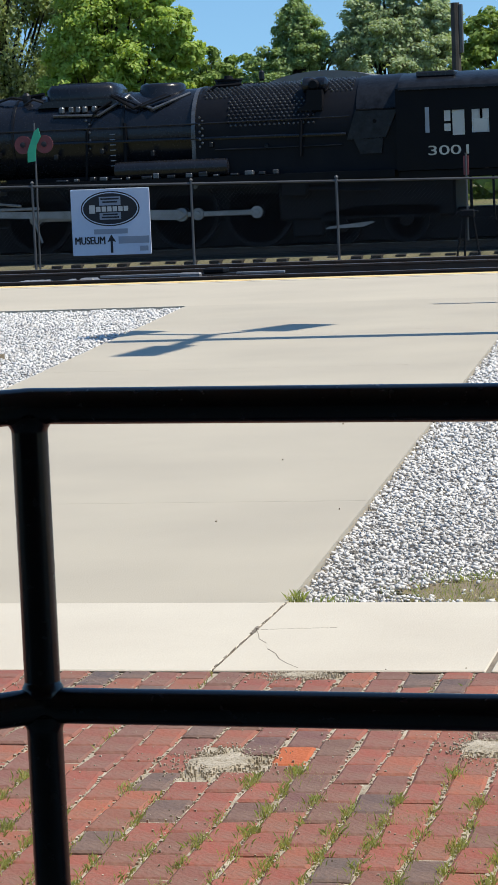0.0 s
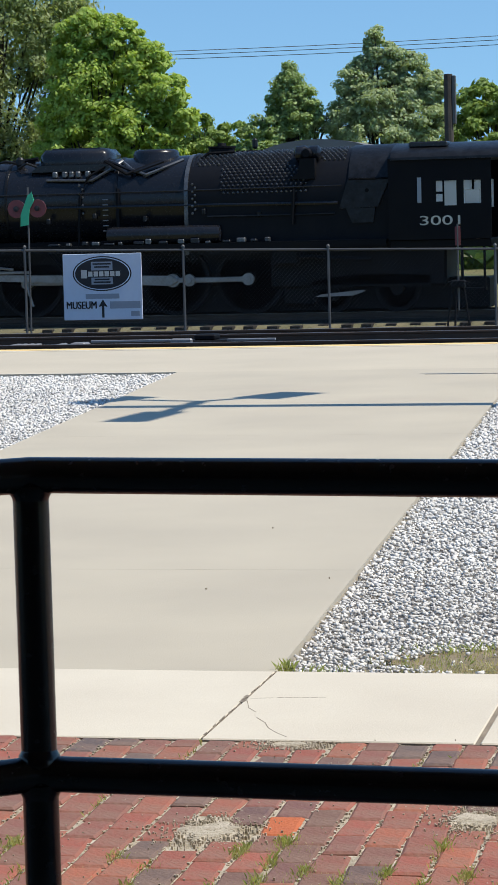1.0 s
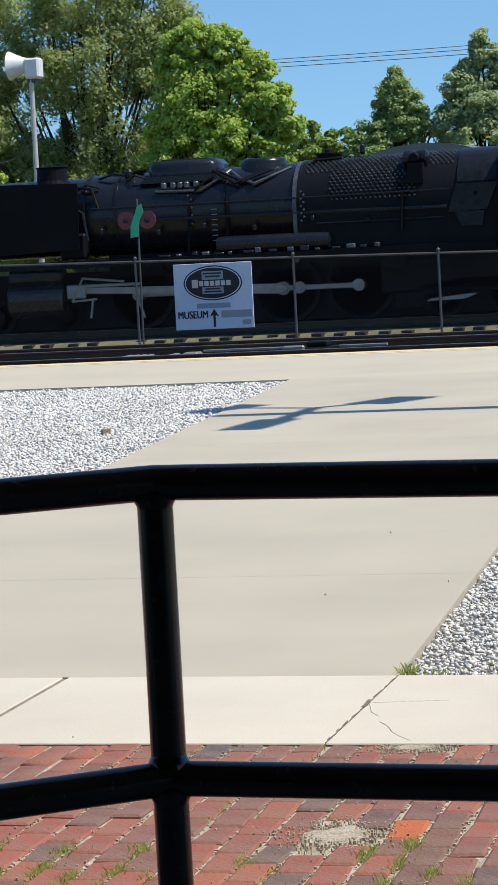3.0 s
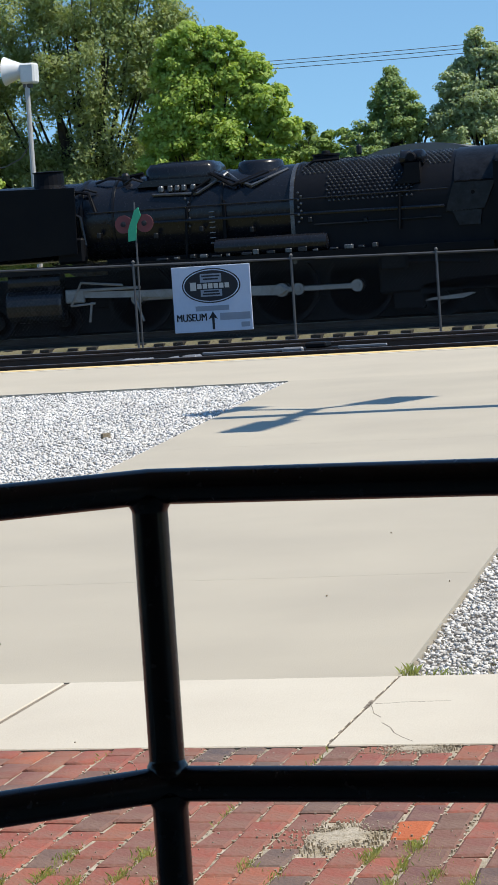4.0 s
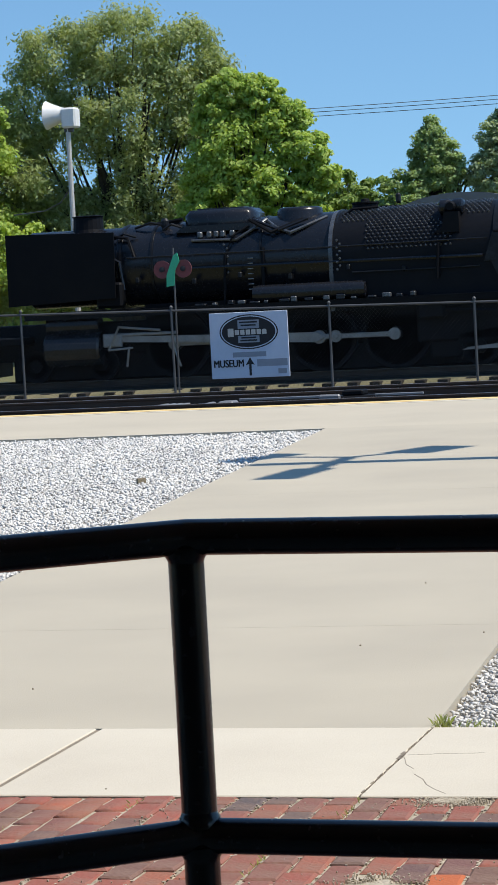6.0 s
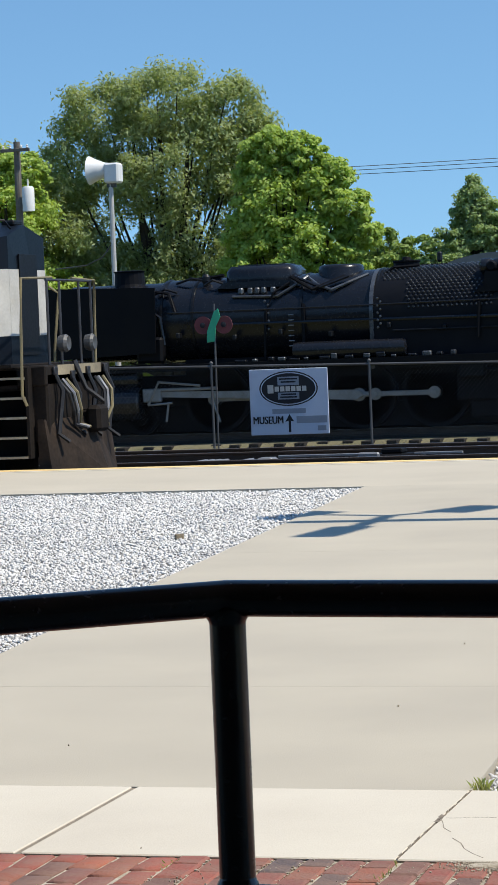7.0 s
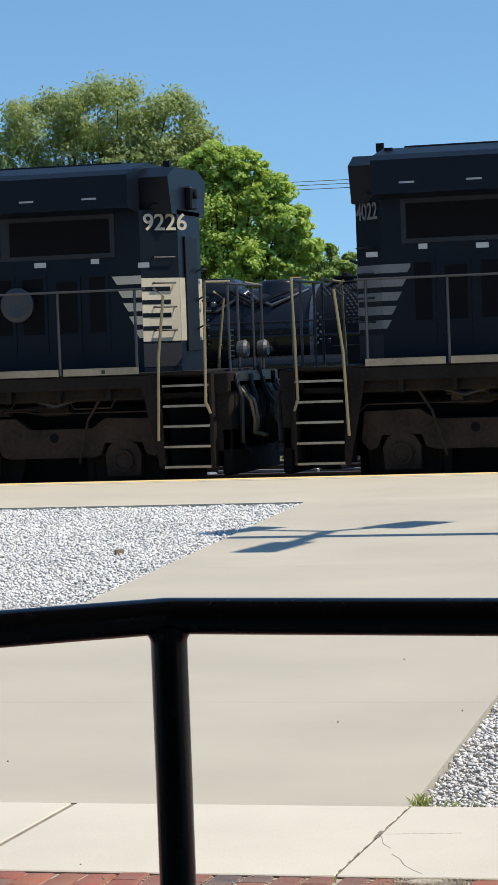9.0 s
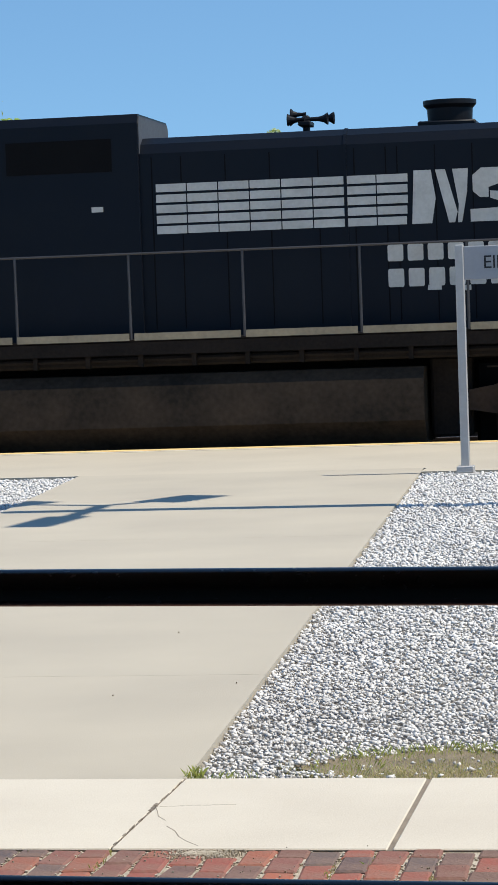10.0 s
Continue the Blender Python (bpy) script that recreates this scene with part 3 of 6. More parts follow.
def lamp_post():
    """Stands out of view; its three heads throw the shadow across the walkway."""
    s = thing("lamp_post", "tall street lamp with three flat heads by the walkway", "street lamp", (-0.58, 25.15, -0.03))
    part("pole", Shape().tube([(0, 0, 0), (0, 0, 8.95)], 0.15, 12, 0.13), M_POST, s, smooth=40)
    part("base", Shape().box(-0.22, 0.22, -0.22, 0.22, -0.02, 0.25, 0.02), M_POST, s)
    z = 7.8
    hub = (0.01, 0.6, z)
    bracket = part("bracket", Shape().tube([(0, -0.6, z), hub], 0.075, 10), M_POST, s)
    part("arm", Shape().tube([hub, (0.4, 0.98, z)], 0.06, 10), M_POST, bracket)
    part("arm", Shape().tube([hub, (-0.75, 0.9, z)], 0.06, 10), M_POST, bracket)
    for x, y, ln, wd, a in ((0.62, 1.27, 0.85, 0.52, 66), (-0.94, 0.94, 0.86, 0.42, 62), (-0.08, -1.14, 1.1, 0.38, 85)):
        turn = Matrix.Translation((x, y, z)) @ Euler((0, 0, radians(a))).to_matrix().to_4x4()
        part("lamp_head", Shape().box(-ln / 2, ln / 2, -wd / 2, wd / 2, -0.05, 0.05, 0.04, turn), M_POST, s, "flat floodlight head")


def fence():
    f = thing("chain_link_fence", "galvanised chain-link fence along the far track", "fence", (0, 47.6, 0))
    def top(x):
        return 1.12 - 0.019 * (x + 9.5)
    def bot(x):
        return -0.42
    xs = [-25.4, -22.55, -19.6, -16.7, -13.77, -10.8, -8.15, -5.18, -2.3, 0.6, 3.5]
    for x in xs:
        p = part("post", Shape().tube([(x, 0, bot(x) - 0.15), (x, 0, top(x) + 0.05)], 0.024, 8), M_GALV, f)
        part("post_cap", Shape().lathe([(0.034, 0), (0.034, 0.02), (0.015, 0.045), (0, 0.05)], (x, 0, top(x) + 0.05), n=8), M_GALV, p)
    part("top_rail", Shape().tube([(xs[0], 0, top(xs[0])), (xs[-1], 0, top(xs[-1]))], 0.021, 8), M_GALV, f)
    sh = Shape()
    h = 1.5
    for i in range(int(29 / 0.075)):
        x = xs[0] + 0.075 * i
        for sgn in (1, -1):
            xb = x + sgn * h * 0.9
            xa, za, ze = x, bot(x) + 0.08, top(xb)
            if xb > xs[-1] or xb < xs[0]:
                continue
            sh.tube([(xa, -0.004 * sgn, za), (xb, -0.004 * sgn, ze)], 0.0014, 3)
    tagged(part("wire_mesh", sh, M_GALV, f), kind="stuff")


def museum_sign():
    s = thing("museum_sign", "pale blue-grey museum sign panel wired to the fence", "sign", (-12.29, 47.5, 0))
    part("panel", Shape().box(-0.735, 0.735, -0.012, 0.012, -0.08, 1.115, 0.006), M_SIGN, s)
    part("oval_rim", Shape().lathe([(0.55, 0), (0.55, 0.004), (0, 0.004)], (0, -0.017, 0.755), "y", 40, 0.575), M_INK, s)
    part("oval_ring", Shape().lathe([(0.525, 0), (0.525, 0.003), (0, 0.003)], (0, -0.020, 0.755), "y", 40, 0.56), M_SIGN, s)
    ov = part("oval_badge", Shape().lathe([(0.505, 0), (0.505, 0.003), (0, 0.003)], (0, -0.0235, 0.755), "y", 40, 0.55), M_INK, s, "black oval badge")
    part("badge_block", Shape().box(-0.2, 0.2, -0.0255, -0.022, 0.56, 0.97), M_GREYINK, ov, "grey block behind the badge bars")
    part("badge_band", Shape().box(-0.38, 0.39, -0.0268, -0.0256, 0.685, 0.815), M_INK, ov)
    for k in range(7):
        x, big = -0.36 + 0.103 * k, 0.03 if k == 0 else 0.0
        part("badge_bar", Shape().box(x - big, x + 0.08, -0.031, -0.0269, 0.705 - big, 0.795 + big), M_WHITE, ov, "pale bar across the badge")
    for z, w in ((0.93, 0.17), (0.875, 0.14), (0.65, 0.14), (0.60, 0.16)):
        part("badge_bar", Shape().box(-w, w, -0.029, -0.0256, z - 0.014, z + 0.014), M_INK, ov)
    part("text_bar", Shape().box(-0.32, 0.31, -0.015, -0.011, 0.30, 0.39), M_GREYINK, s)
    part("text_bar", Shape().box(0.13, 0.70, -0.015, -0.011, 0.12, 0.25), M_GREYINK, s)
    part("text_bar", Shape().box(0.52, 0.68, -0.015, -0.011, -0.02, 0.07), M_GREYINK, s)
    for k in range(3):
        writing("lettering", "MUSEUM", 0.135, facing(-0.405 + 0.005 * k, -0.016 - 0.0012 * k, 0.125), M_INK, s, 0.0, 0.76)
    part("arrow", Shape().prism([(-0.022, -0.04), (0.022, -0.04), (0.022, 0.17), (0.085, 0.15), (0.0, 0.29), (-0.085, 0.15), (-0.022, 0.17)], "y", -0.016, -0.011), M_INK, s)


def flag_target():
    s = thing("switch_target", "green flag and two faded red discs on a mast", "signal", (-13.73, 47.72, -0.4))
    part("mast", Shape().tube([(0, 0, 0), (0.02, 0, 2.75)], 0.018, 8), M_GALV, s)
    part("flag", Shape().prism([(0.10, 2.66), (0.14, 2.50), (0.05, 2.34), (0.02, 2.06), (-0.13, 2.04), (-0.12, 2.25), (-0.06, 2.4), (0.02, 2.6)], "y", -0.03, -0.015), M_FLAG, s, "pale green flag")
    for x in (-0.21, 0.19):
        d = part("disc", Shape().lathe([(0.165, -0.012), (0.165, 0.012), (0, 0.014)], (x, 0.02, 2.36), "y", 24), M_DISC, s, "faded red disc")
        part("lens", Shape().lathe([(0.05, 0), (0.05, -0.02), (0, -0.03)], (x, 0.0, 2.36), "y", 14), M_INK, d)


def switch_stand():
    s = thing("switch_stand", "tall switch stand with a dull red blade on legs", "switch stand", (-6.15, 50, -0.62))
    part("mast", Shape().tube([(0, 0, 0.5), (0, 0, 2.1)], 0.018, 8), M_GALV, s)
    part("blade", Shape().box(-0.05, 0.05, -0.01, 0.01, 1.7, 2.05, 0.02), M_DISC, s, "dull red target blade")
    part("head", Shape().box(-0.13, 0.13, -0.1, 0.1, 0.92, 1.06, 0.02).box(-0.2, 0.2, -0.03, 0.03, 1.0, 1.04, 0.01), M_STEAM2, s)
    for a in (-0.24, -0.08, 0.22):
        part("leg", Shape().tube([(a * 0.4, 0, 1.0), (a, 0.05 if a > 0 else -0.05, 0.0)], 0.022, 6), M_STEAM2, s)


def switch_gear():
    s = thing("switch_machine", "grey steel switch rods lying between the tracks", "switch machine", (-9.9, 43.2, -0.46))
    part("box", Shape().box(0.2, 1.0, -0.25, 0.25, 0, 0.2, 0.03).box(0.35, 0.7, -0.2, 0.2, 0.2, 0.29, 0.04), M_STEAM2, s)
    for y, x0, x1, z in ((-0.3, -1.5, 0.3, 0.13), (-0.1, -1.4, 0.2, 0.2), (0.1, 0.8, 2.0, 0.12), (-0.2, 0.9, 1.7, 0.2)):
        part("rod", Shape().box(x0, x1, y - 0.03, y + 0.03, z - 0.02, z + 0.02, 0.008), M_ROD, s)
    part("crank", Shape().box(0.0, 0.35, -0.36, -0.26, 0.05, 0.24, 0.03), M_ROD, s)
    s2 = thing("rail_anchor_pile", "grey steel plates and rods beside the rail", "steel scrap", (-12.2, 43.4, -0.46))
    for x in (-0.5, -0.38, -0.26, -0.14, 0.3):
        part("plate", Shape().box(x - 0.04, x + 0.04, -0.25, 0.25, 0.0, 0.16, 0.015), M_ROD, s2)
    part("rod", Shape().box(-0.8, 1.2, -0.3, -0.24, 0.03, 0.07, 0.01), M_ROD, s2)
    part("lump", Shape().box(0.5, 0.8, -0.3, 0.1, 0.0, 0.18, 0.05), M_ROD, s2)


def siren():
    s = thing("warning_siren", "white horn siren on a slim steel pole", "siren", (-23.35, 70, -1.05))
    part("pole", Shape().tube([(0, 0, 0), (0.0, 0, 7.15)], 0.085, 10, 0.065), M_POST, s)
    part("horn", Shape().lathe([(0.16, 0.07), (0.21, -0.12), (0.30, -0.35), (0.385, -0.53), (0.40, -0.55), (0.36, -0.55), (0.23, -0.23)], (-0.05, 0, 7.55), "x", 18), M_HORNW, s, "white flared horn", 40)
    part("motor_box", Shape().box(-0.12, 0.30, -0.23, 0.23, 7.16, 7.72, 0.05), M_HORNW, s, "white motor housing")
    part("bracket", Shape().box(-0.1, 0.16, -0.06, 0.06, 7.05, 7.2, 0.02), M_GALV, s)
    part("cable", Shape().tube([(-0.02, -0.05, 5.5), (-0.4, 0.2, 5.15), (-1.0, 0.5, 4.95), (-2.1, 1.0, 4.9)], 0.018, 5), M_GALV, s)


def far_things():
    p = thing("utility_pole", "weathered dark wooden utility pole", "pole", (-10.95, 85, -1.1))
    part("shaft", Shape().tube([(0, 0, 0), (0, 0, 7.2)], 0.17, 10, 0.14), M_TIE, p)
    part("crossarm", Shape().box(0.12, 0.24, -0.1, 0.1, 5.6, 7.15, 0.02), M_GALV, p)
    p = thing("utility_pole", "weathered grey utility pole with crossarm and transformer", "pole", (-31.9, 85, -1.1))
    part("shaft", Shape().tube([(0, 0, 0), (0, 0, 9.8)], 0.16, 10, 0.11), M_GREYWOOD, p)
    arm = part("crossarm", Shape().box(-0.55, 0.5, -0.16, -0.06, 9.45, 9.56, 0.01), M_GREYWOOD, p)
    for x in (-0.45, -0.2, 0.2, 0.42):
        part("insulator", Shape().lathe([(0.03, 0), (0.06, 0.03), (0.03, 0.06), (0.05, 0.09), (0, 0.13)], (x, -0.11, 9.56), n=8), M_HORNW, arm)
    tank = part("transformer", Shape().lathe([(0, 7.4), (0.21, 7.4), (0.21, 8.18), (0.17, 8.24), (0, 8.26)], (0.42, -0.2, 0), n=14), M_HORNW, p, "pale grey transformer can", 40)
    part("bushing", Shape().tube([(0.42, -0.2, 8.24), (0.42, -0.2, 8.5)], 0.03, 6), M_HORNW, tank)
    w = thing("overhead_wires", "thin dark overhead wires", "cable", (0, 0, 0))
    for x0, z0, x1, z1 in ((-62, 10.6, 12, 10.6), (-62, 10.3, 12, 10.15), (-62, 10.45, 12, 10.4)):
        pts = [(x0 + (x1 - x0) * i / 24, 120, z0 + (z1 - z0) * i / 24 - 1.1 * (1 - (i / 12 - 1) ** 2)) for i in range(25)]
        part("wire", Shape().tube(pts, 0.015, 4), M_GALV, w)
    for x in (-62, 12):
        part("pole", Shape().tube([(x, 120, -1.1), (x, 120, 11)], 0.16, 8), M_TIE, w)
    b = thing("museum_shed", "low shed with a grey arched metal roof", "shed", (-14.75, 82, -0.98))
    arc = [(-2.3 * math.cos(a), 4.2 + 0.86 * math.sin(a)) for a in np.linspace(0, math.pi, 17)]
    part("roof", Shape().prism(arc, "y", 0, 9), M_SHED, b, smooth=40)
    part("wall", Shape().box(-2.2, 2.2, 0.05, 8.95, 0, 4.25), M_TANK, b)


def tree(name, label, x, y, spec, material, seed, base=-1.1, leaf_size=0.16, trunk=0.25, droop=0.0, stems=1):
    """spec: clumps of (dx, z, radius x, radius z, leaves). Limbs run from the trunk to the clumps, leaves fill their shells."""
    rng = np.random.default_rng(seed)
    t = thing(name, label, "tree", (x, y, base), "trees behind the display track")
    top = max(c[1] + c[3] for c in spec) - base
    sh = Shape()
    for s in range(stems):
        lean = (s - (stems - 1) / 2) * 0.9
        sh.tube([(lean * 0.3, 0, -0.1), (lean * 0.6, 0.1, top * 0.3), (lean * 1.0, 0, top * 0.6), (lean * 1.3, 0.1, top * 0.85)], trunk, 7, 0.03)
    for dx, z, rx, rz, n in spec:
        for k in range(3):
            e = Vector((dx + rng.uniform(-0.6, 0.6) * rx, rng.uniform(-0.6, 0.6) * rx, z - base + rng.uniform(-0.2, 0.7) * rz))
            s0 = Vector((dx * 0.12, 0, max(0.8, (z - base) * rng.uniform(0.25, 0.6))))
            sh.tube([s0, s0.lerp(e, 0.5) + Vector((0, 0, -0.08 * rz)), e], trunk * 0.3, 5, 0.015)
    part("trunk", sh, M_BARK, t, "brown branching trunk")
    cen, dirs = [], []
    for dx, z, rx, rz, n in spec:
        n = int(n * 1.5 / leaf_size ** 2 * 0.0155)
        sub = max(8, n // (150 if droop else 110))
        m = n // sub
        for _ in range(sub):
            d = rng.normal(size=3)
            d /= np.linalg.norm(d)
            rr = rng.uniform(0.3, 1.0) ** 0.4 * rng.uniform(0.92, 1.1)
            c0 = np.array([dx + d[0] * rx * rr, d[1] * rx * rr, z - base + d[2] * rz * rr])
            r0 = rng.uniform(0.16, 0.36) * max(0.7, min(rx, rz, 1.4)) * (1.35 if droop else 1.1)
            q = rng.normal(size=(m, 3)) + [0, 0, 0.35]
            q /= np.linalg.norm(q, axis=1)[:, None]
            pts = c0 + q * r0 * rng.uniform(0.35, 1.15, (m, 1)) * [1.15, 1.15, 0.7]
            if droop:
                pts[:, 2] -= droop * rng.uniform(0, 1, m) ** 1.5
                pts[:, 0] += rng.normal(size=m) * 0.06
            cen.append(pts)
            dirs.append(q)
    p, out = np.concatenate(cen), np.concatenate(dirs)
    k = len(p)
    nrm = out * 0.8 + rng.normal(size=(k, 3)) * 0.45 + [0.15, -0.1, 0.45]
    nrm /= np.linalg.norm(nrm, axis=1)[:, None]
    a = np.cross(nrm, rng.normal(size=(k, 3)))
    a /= np.linalg.norm(a, axis=1)[:, None]
    b = np.cross(nrm, a)
    if droop:
        a = a * 0.9 + [0, 0, -0.45]
        a /= np.linalg.norm(a, axis=1)[:, None]
    sz = leaf_size * rng.uniform(0.6, 1.3, (k, 1))
    wid = 0.42 if droop else 0.58
    quad = np.stack([p - a * sz, p + b * sz * wid + nrm * sz * 0.15, p + a * sz, p - b * sz * wid + nrm * sz * 0.15], 1)
    idx = np.arange(4 * k).reshape(-1, 4)
    part("crown", raw_mesh("crown", quad.reshape(-1, 3), 4, idx, material), material, t, "leafy crown with gaps")


def cone_spec(h0, h1, r, n, seed):
    """Clumps of a narrow pyramidal crown."""
    rng = random.Random(seed)
    out = []
    for i in range(64):
        f = i / 63
        w = r * (1 - f) ** 0.9
        out.append((rng.uniform(-0.85, 0.85) * w, h0 + (h1 - h0) * f, 0.16 + 0.42 * w, 0.3, int(n / 64 * (1.5 - f))))
    return out


def trees():
    tree("willow_tree", "large hazy olive-green willow with drooping branches", -30.0, 95,
         [(-3.4, 8.6, 1.5, 1.8, 2800), (-2.3, 10.3, 1.6, 1.5, 3000), (0.2, 10.9, 1.9, 1.3, 3400), (2.6, 10.3, 1.5, 1.2, 2600), (3.4, 8.6, 1.6, 1.6, 2800), (0.4, 8.3, 2.6, 2.0, 5200),
          (-2.2, 6.4, 2.8, 2.2, 4600), (2.2, 6.0, 2.6, 2.0, 4600), (-4.0, 4.6, 2.4, 2.0, 4200), (-1.2, 3.4, 3.0, 2.0, 5200), (1.6, 3.6, 3.0, 2.0, 5200), (3.4, 4.6, 1.8, 1.8, 3200), (3.2, 2.4, 2.4, 1.6, 2800), (-3.6, 2.2, 3.0, 1.6, 3600), (4.5, 7.0, 1.3, 1.6, 2400), (4.7, 4.8, 1.4, 1.6, 2400)],
         M_WILLOW, 11, leaf_size=0.095, trunk=0.3, droop=0.55, stems=3)
    tree("willow_tree", "hazy olive-green willow with drooping branches", -37.8, 97,
         [(0, 8.2, 2.4, 1.6, 3000), (-1.8, 6.5, 2.4, 2.2, 3000), (1.8, 6.2, 2.4, 2.0, 3200), (0, 4.0, 3.4, 2.2, 4600), (2.6, 3.0, 2.4, 2.2, 3600), (-1.6, 2.2, 3.0, 1.8, 3600)], M_WILLOW, 12, leaf_size=0.11, trunk=0.25, droop=0.5, stems=2)
    tree("maple_tree", "bright green maple beside the willow", -35.2, 92,
         [(-0.4, 8.2, 1.1, 0.9, 2200), (0.8, 8.0, 1.0, 0.9, 2000), (0, 6.6, 1.9, 1.3, 3200), (-0.6, 5.0, 2.2, 1.4, 3200), (0.6, 3.4, 2.4, 1.5, 3200)], M_MAPLE, 19, leaf_size=0.09, trunk=0.2)
    tree("maple_tree", "bright fresh green maple with dense leaves", -23.9, 90,
         [(-0.4, 8.3, 0.9, 0.75, 2200), (0.75, 8.0, 0.8, 0.7, 2000), (-0.9, 7.4, 0.8, 0.9, 2000), (1.5, 7.1, 0.9, 0.8, 2300), (2.3, 6.1, 0.9, 0.7, 2000), (-0.1, 6.1, 1.5, 1.3, 3600), (-1.2, 5.3, 0.9, 1.0, 1700),
          (1.0, 4.9, 1.4, 1.0, 2800), (-0.6, 4.2, 1.7, 1.0, 3200), (-1.8, 3.5, 1.2, 0.9, 1900), (0.6, 3.2, 1.8, 1.0, 2600), (2.9, 5.2, 0.55, 0.5, 700), (2.4, 4.4, 0.7, 0.5, 700)], M_MAPLE, 13, leaf_size=0.085, trunk=0.22)
    tree("far_tree", "rounded mid-green tree far behind the engine", -25.0, 112,
         [(-0.8, 5.2, 1.5, 1.0, 2400), (0.9, 4.9, 1.3, 0.9, 2000), (0, 4.0, 2.4, 1.2, 3000), (2.0, 4.1, 1.0, 0.8, 1300)], M_BUSH, 14, leaf_size=0.1, trunk=0.2)
    tree("pyramid_tree", "dark green pyramidal tree", -19.1, 100, cone_spec(2.0, 7.2, 3.4, 20000, 1), M_FIR, 15, leaf_size=0.07, trunk=0.14)
    tree("poplar_tree", "grey-green poplar with upright silvery branches", -15.4, 100,
         [(-0.35, 8.05, 0.3, 0.7, 1000), (0.3, 7.5, 0.4, 0.7, 1200), (1.1, 6.9, 0.5, 0.8, 1500), (-0.9, 7.0, 0.35, 0.7, 1000), (-1.1, 6.6, 0.7, 0.7, 1700), (1.9, 6.4, 0.6, 0.6, 1200), (0.1, 6.2, 1.1, 0.9, 2600), (-1.5, 5.3, 0.8, 0.8, 1700), (1.3, 5.2, 1.1, 0.9, 2400),
          (0, 4.4, 1.9, 1.0, 4200), (0, 3.2, 2.2, 1.0, 3400), (-0.2, 5.8, 1.5, 0.9, 2600)], M_POPLAR, 16, leaf_size=0.075, trunk=0.16)
    tree("maple_tree", "mid-green tree behind the engine cab", -11.4, 102,
         [(-0.6, 5.7, 1.1, 0.9, 2000), (0.8, 5.6, 1.2, 0.9, 2000), (0, 4.4, 2.0, 1.2, 3200), (2.0, 4.8, 1.3, 1.2, 2000), (0, 3.0, 2.4, 1.0, 2400)], M_BUSH, 17, leaf_size=0.1, trunk=0.2)
    tree("maple_tree", "mid-green tree at the edge of the yard", -6.5, 104,
         [(-0.6, 6.2, 1.5, 1.2, 2400), (1.4, 5.8, 1.4, 1.0, 2200), (0, 4.2, 2.6, 1.6, 3600)], M_MAPLE, 18, leaf_size=0.11, trunk=0.2)
    rng = np.random.default_rng(77)
    p = np.stack([rng.uniform(-75, 30, 16000), rng.uniform(126, 132, 16000), -1.1 + rng.uniform(0, 1, 16000) * 5.0], 1)
    lim = 3.4 + 0.8 * np.sin(p[:, 0] * 0.7) + 0.6 * np.sin(p[:, 0] * 1.9 + 1)
    p = p[p[:, 2] < lim]
    k = len(p)
    a, b = rng.normal(size=(k, 3)) * 0.3, rng.normal(size=(k, 3)) * 0.25
    quad = np.stack([p - a, p + b, p + a, p - b], 1).reshape(-1, 3)
    tagged(part("far_woods", raw_mesh("far_woods", quad, 4, np.arange(4 * k).reshape(-1, 4), M_BUSH), M_BUSH), "low band of green woods in the distance", "woods", kind="stuff")


# ---- steam engine on display ----
def driver_wheel(parent, x, r, y, name="driving_wheel", spokes=10):
    w = part(name, Shape().lathe([(r - 0.1, -0.05), (r, -0.06), (r + 0.0, 0.05), (r + 0.03, 0.07), (r - 0.1, 0.07), (r - 0.1, -0.05)], (x, y, r), "y", 36), M_STEAM2, parent, smooth=40)
    sh = Shape().lathe([(0.0, -0.12), (0.16, -0.12), (0.18, -0.02), (r - 0.12, -0.01), (r - 0.1, 0.02), (0, 0.05)], (x, y, r), "y", 20)
    disc = part("disc", sh, M_STEAM2, w)
    for k in range(spokes):
        a = 2 * math.pi * (k + 0.5) / spokes
        h = min(0.085, 0.16 * r)
        part("lightening_hole", Shape().lathe([(h, -0.034), (h, -0.03), (0, -0.03)], (x + 0.62 * r * math.cos(a), y, r + 0.62 * r * math.sin(a)), "y", 10), M_RECESS_SHADE, disc)
    if r > 0.7:
        arc = [(x + (r - 0.08) * math.cos(a), r + (r - 0.08) * math.sin(a)) for a in np.linspace(0.6, 2.5, 10)]
        part("counterweight", Shape().prism(arc, "y", y - 0.08, y + 0.04), M_STEAM2, w)


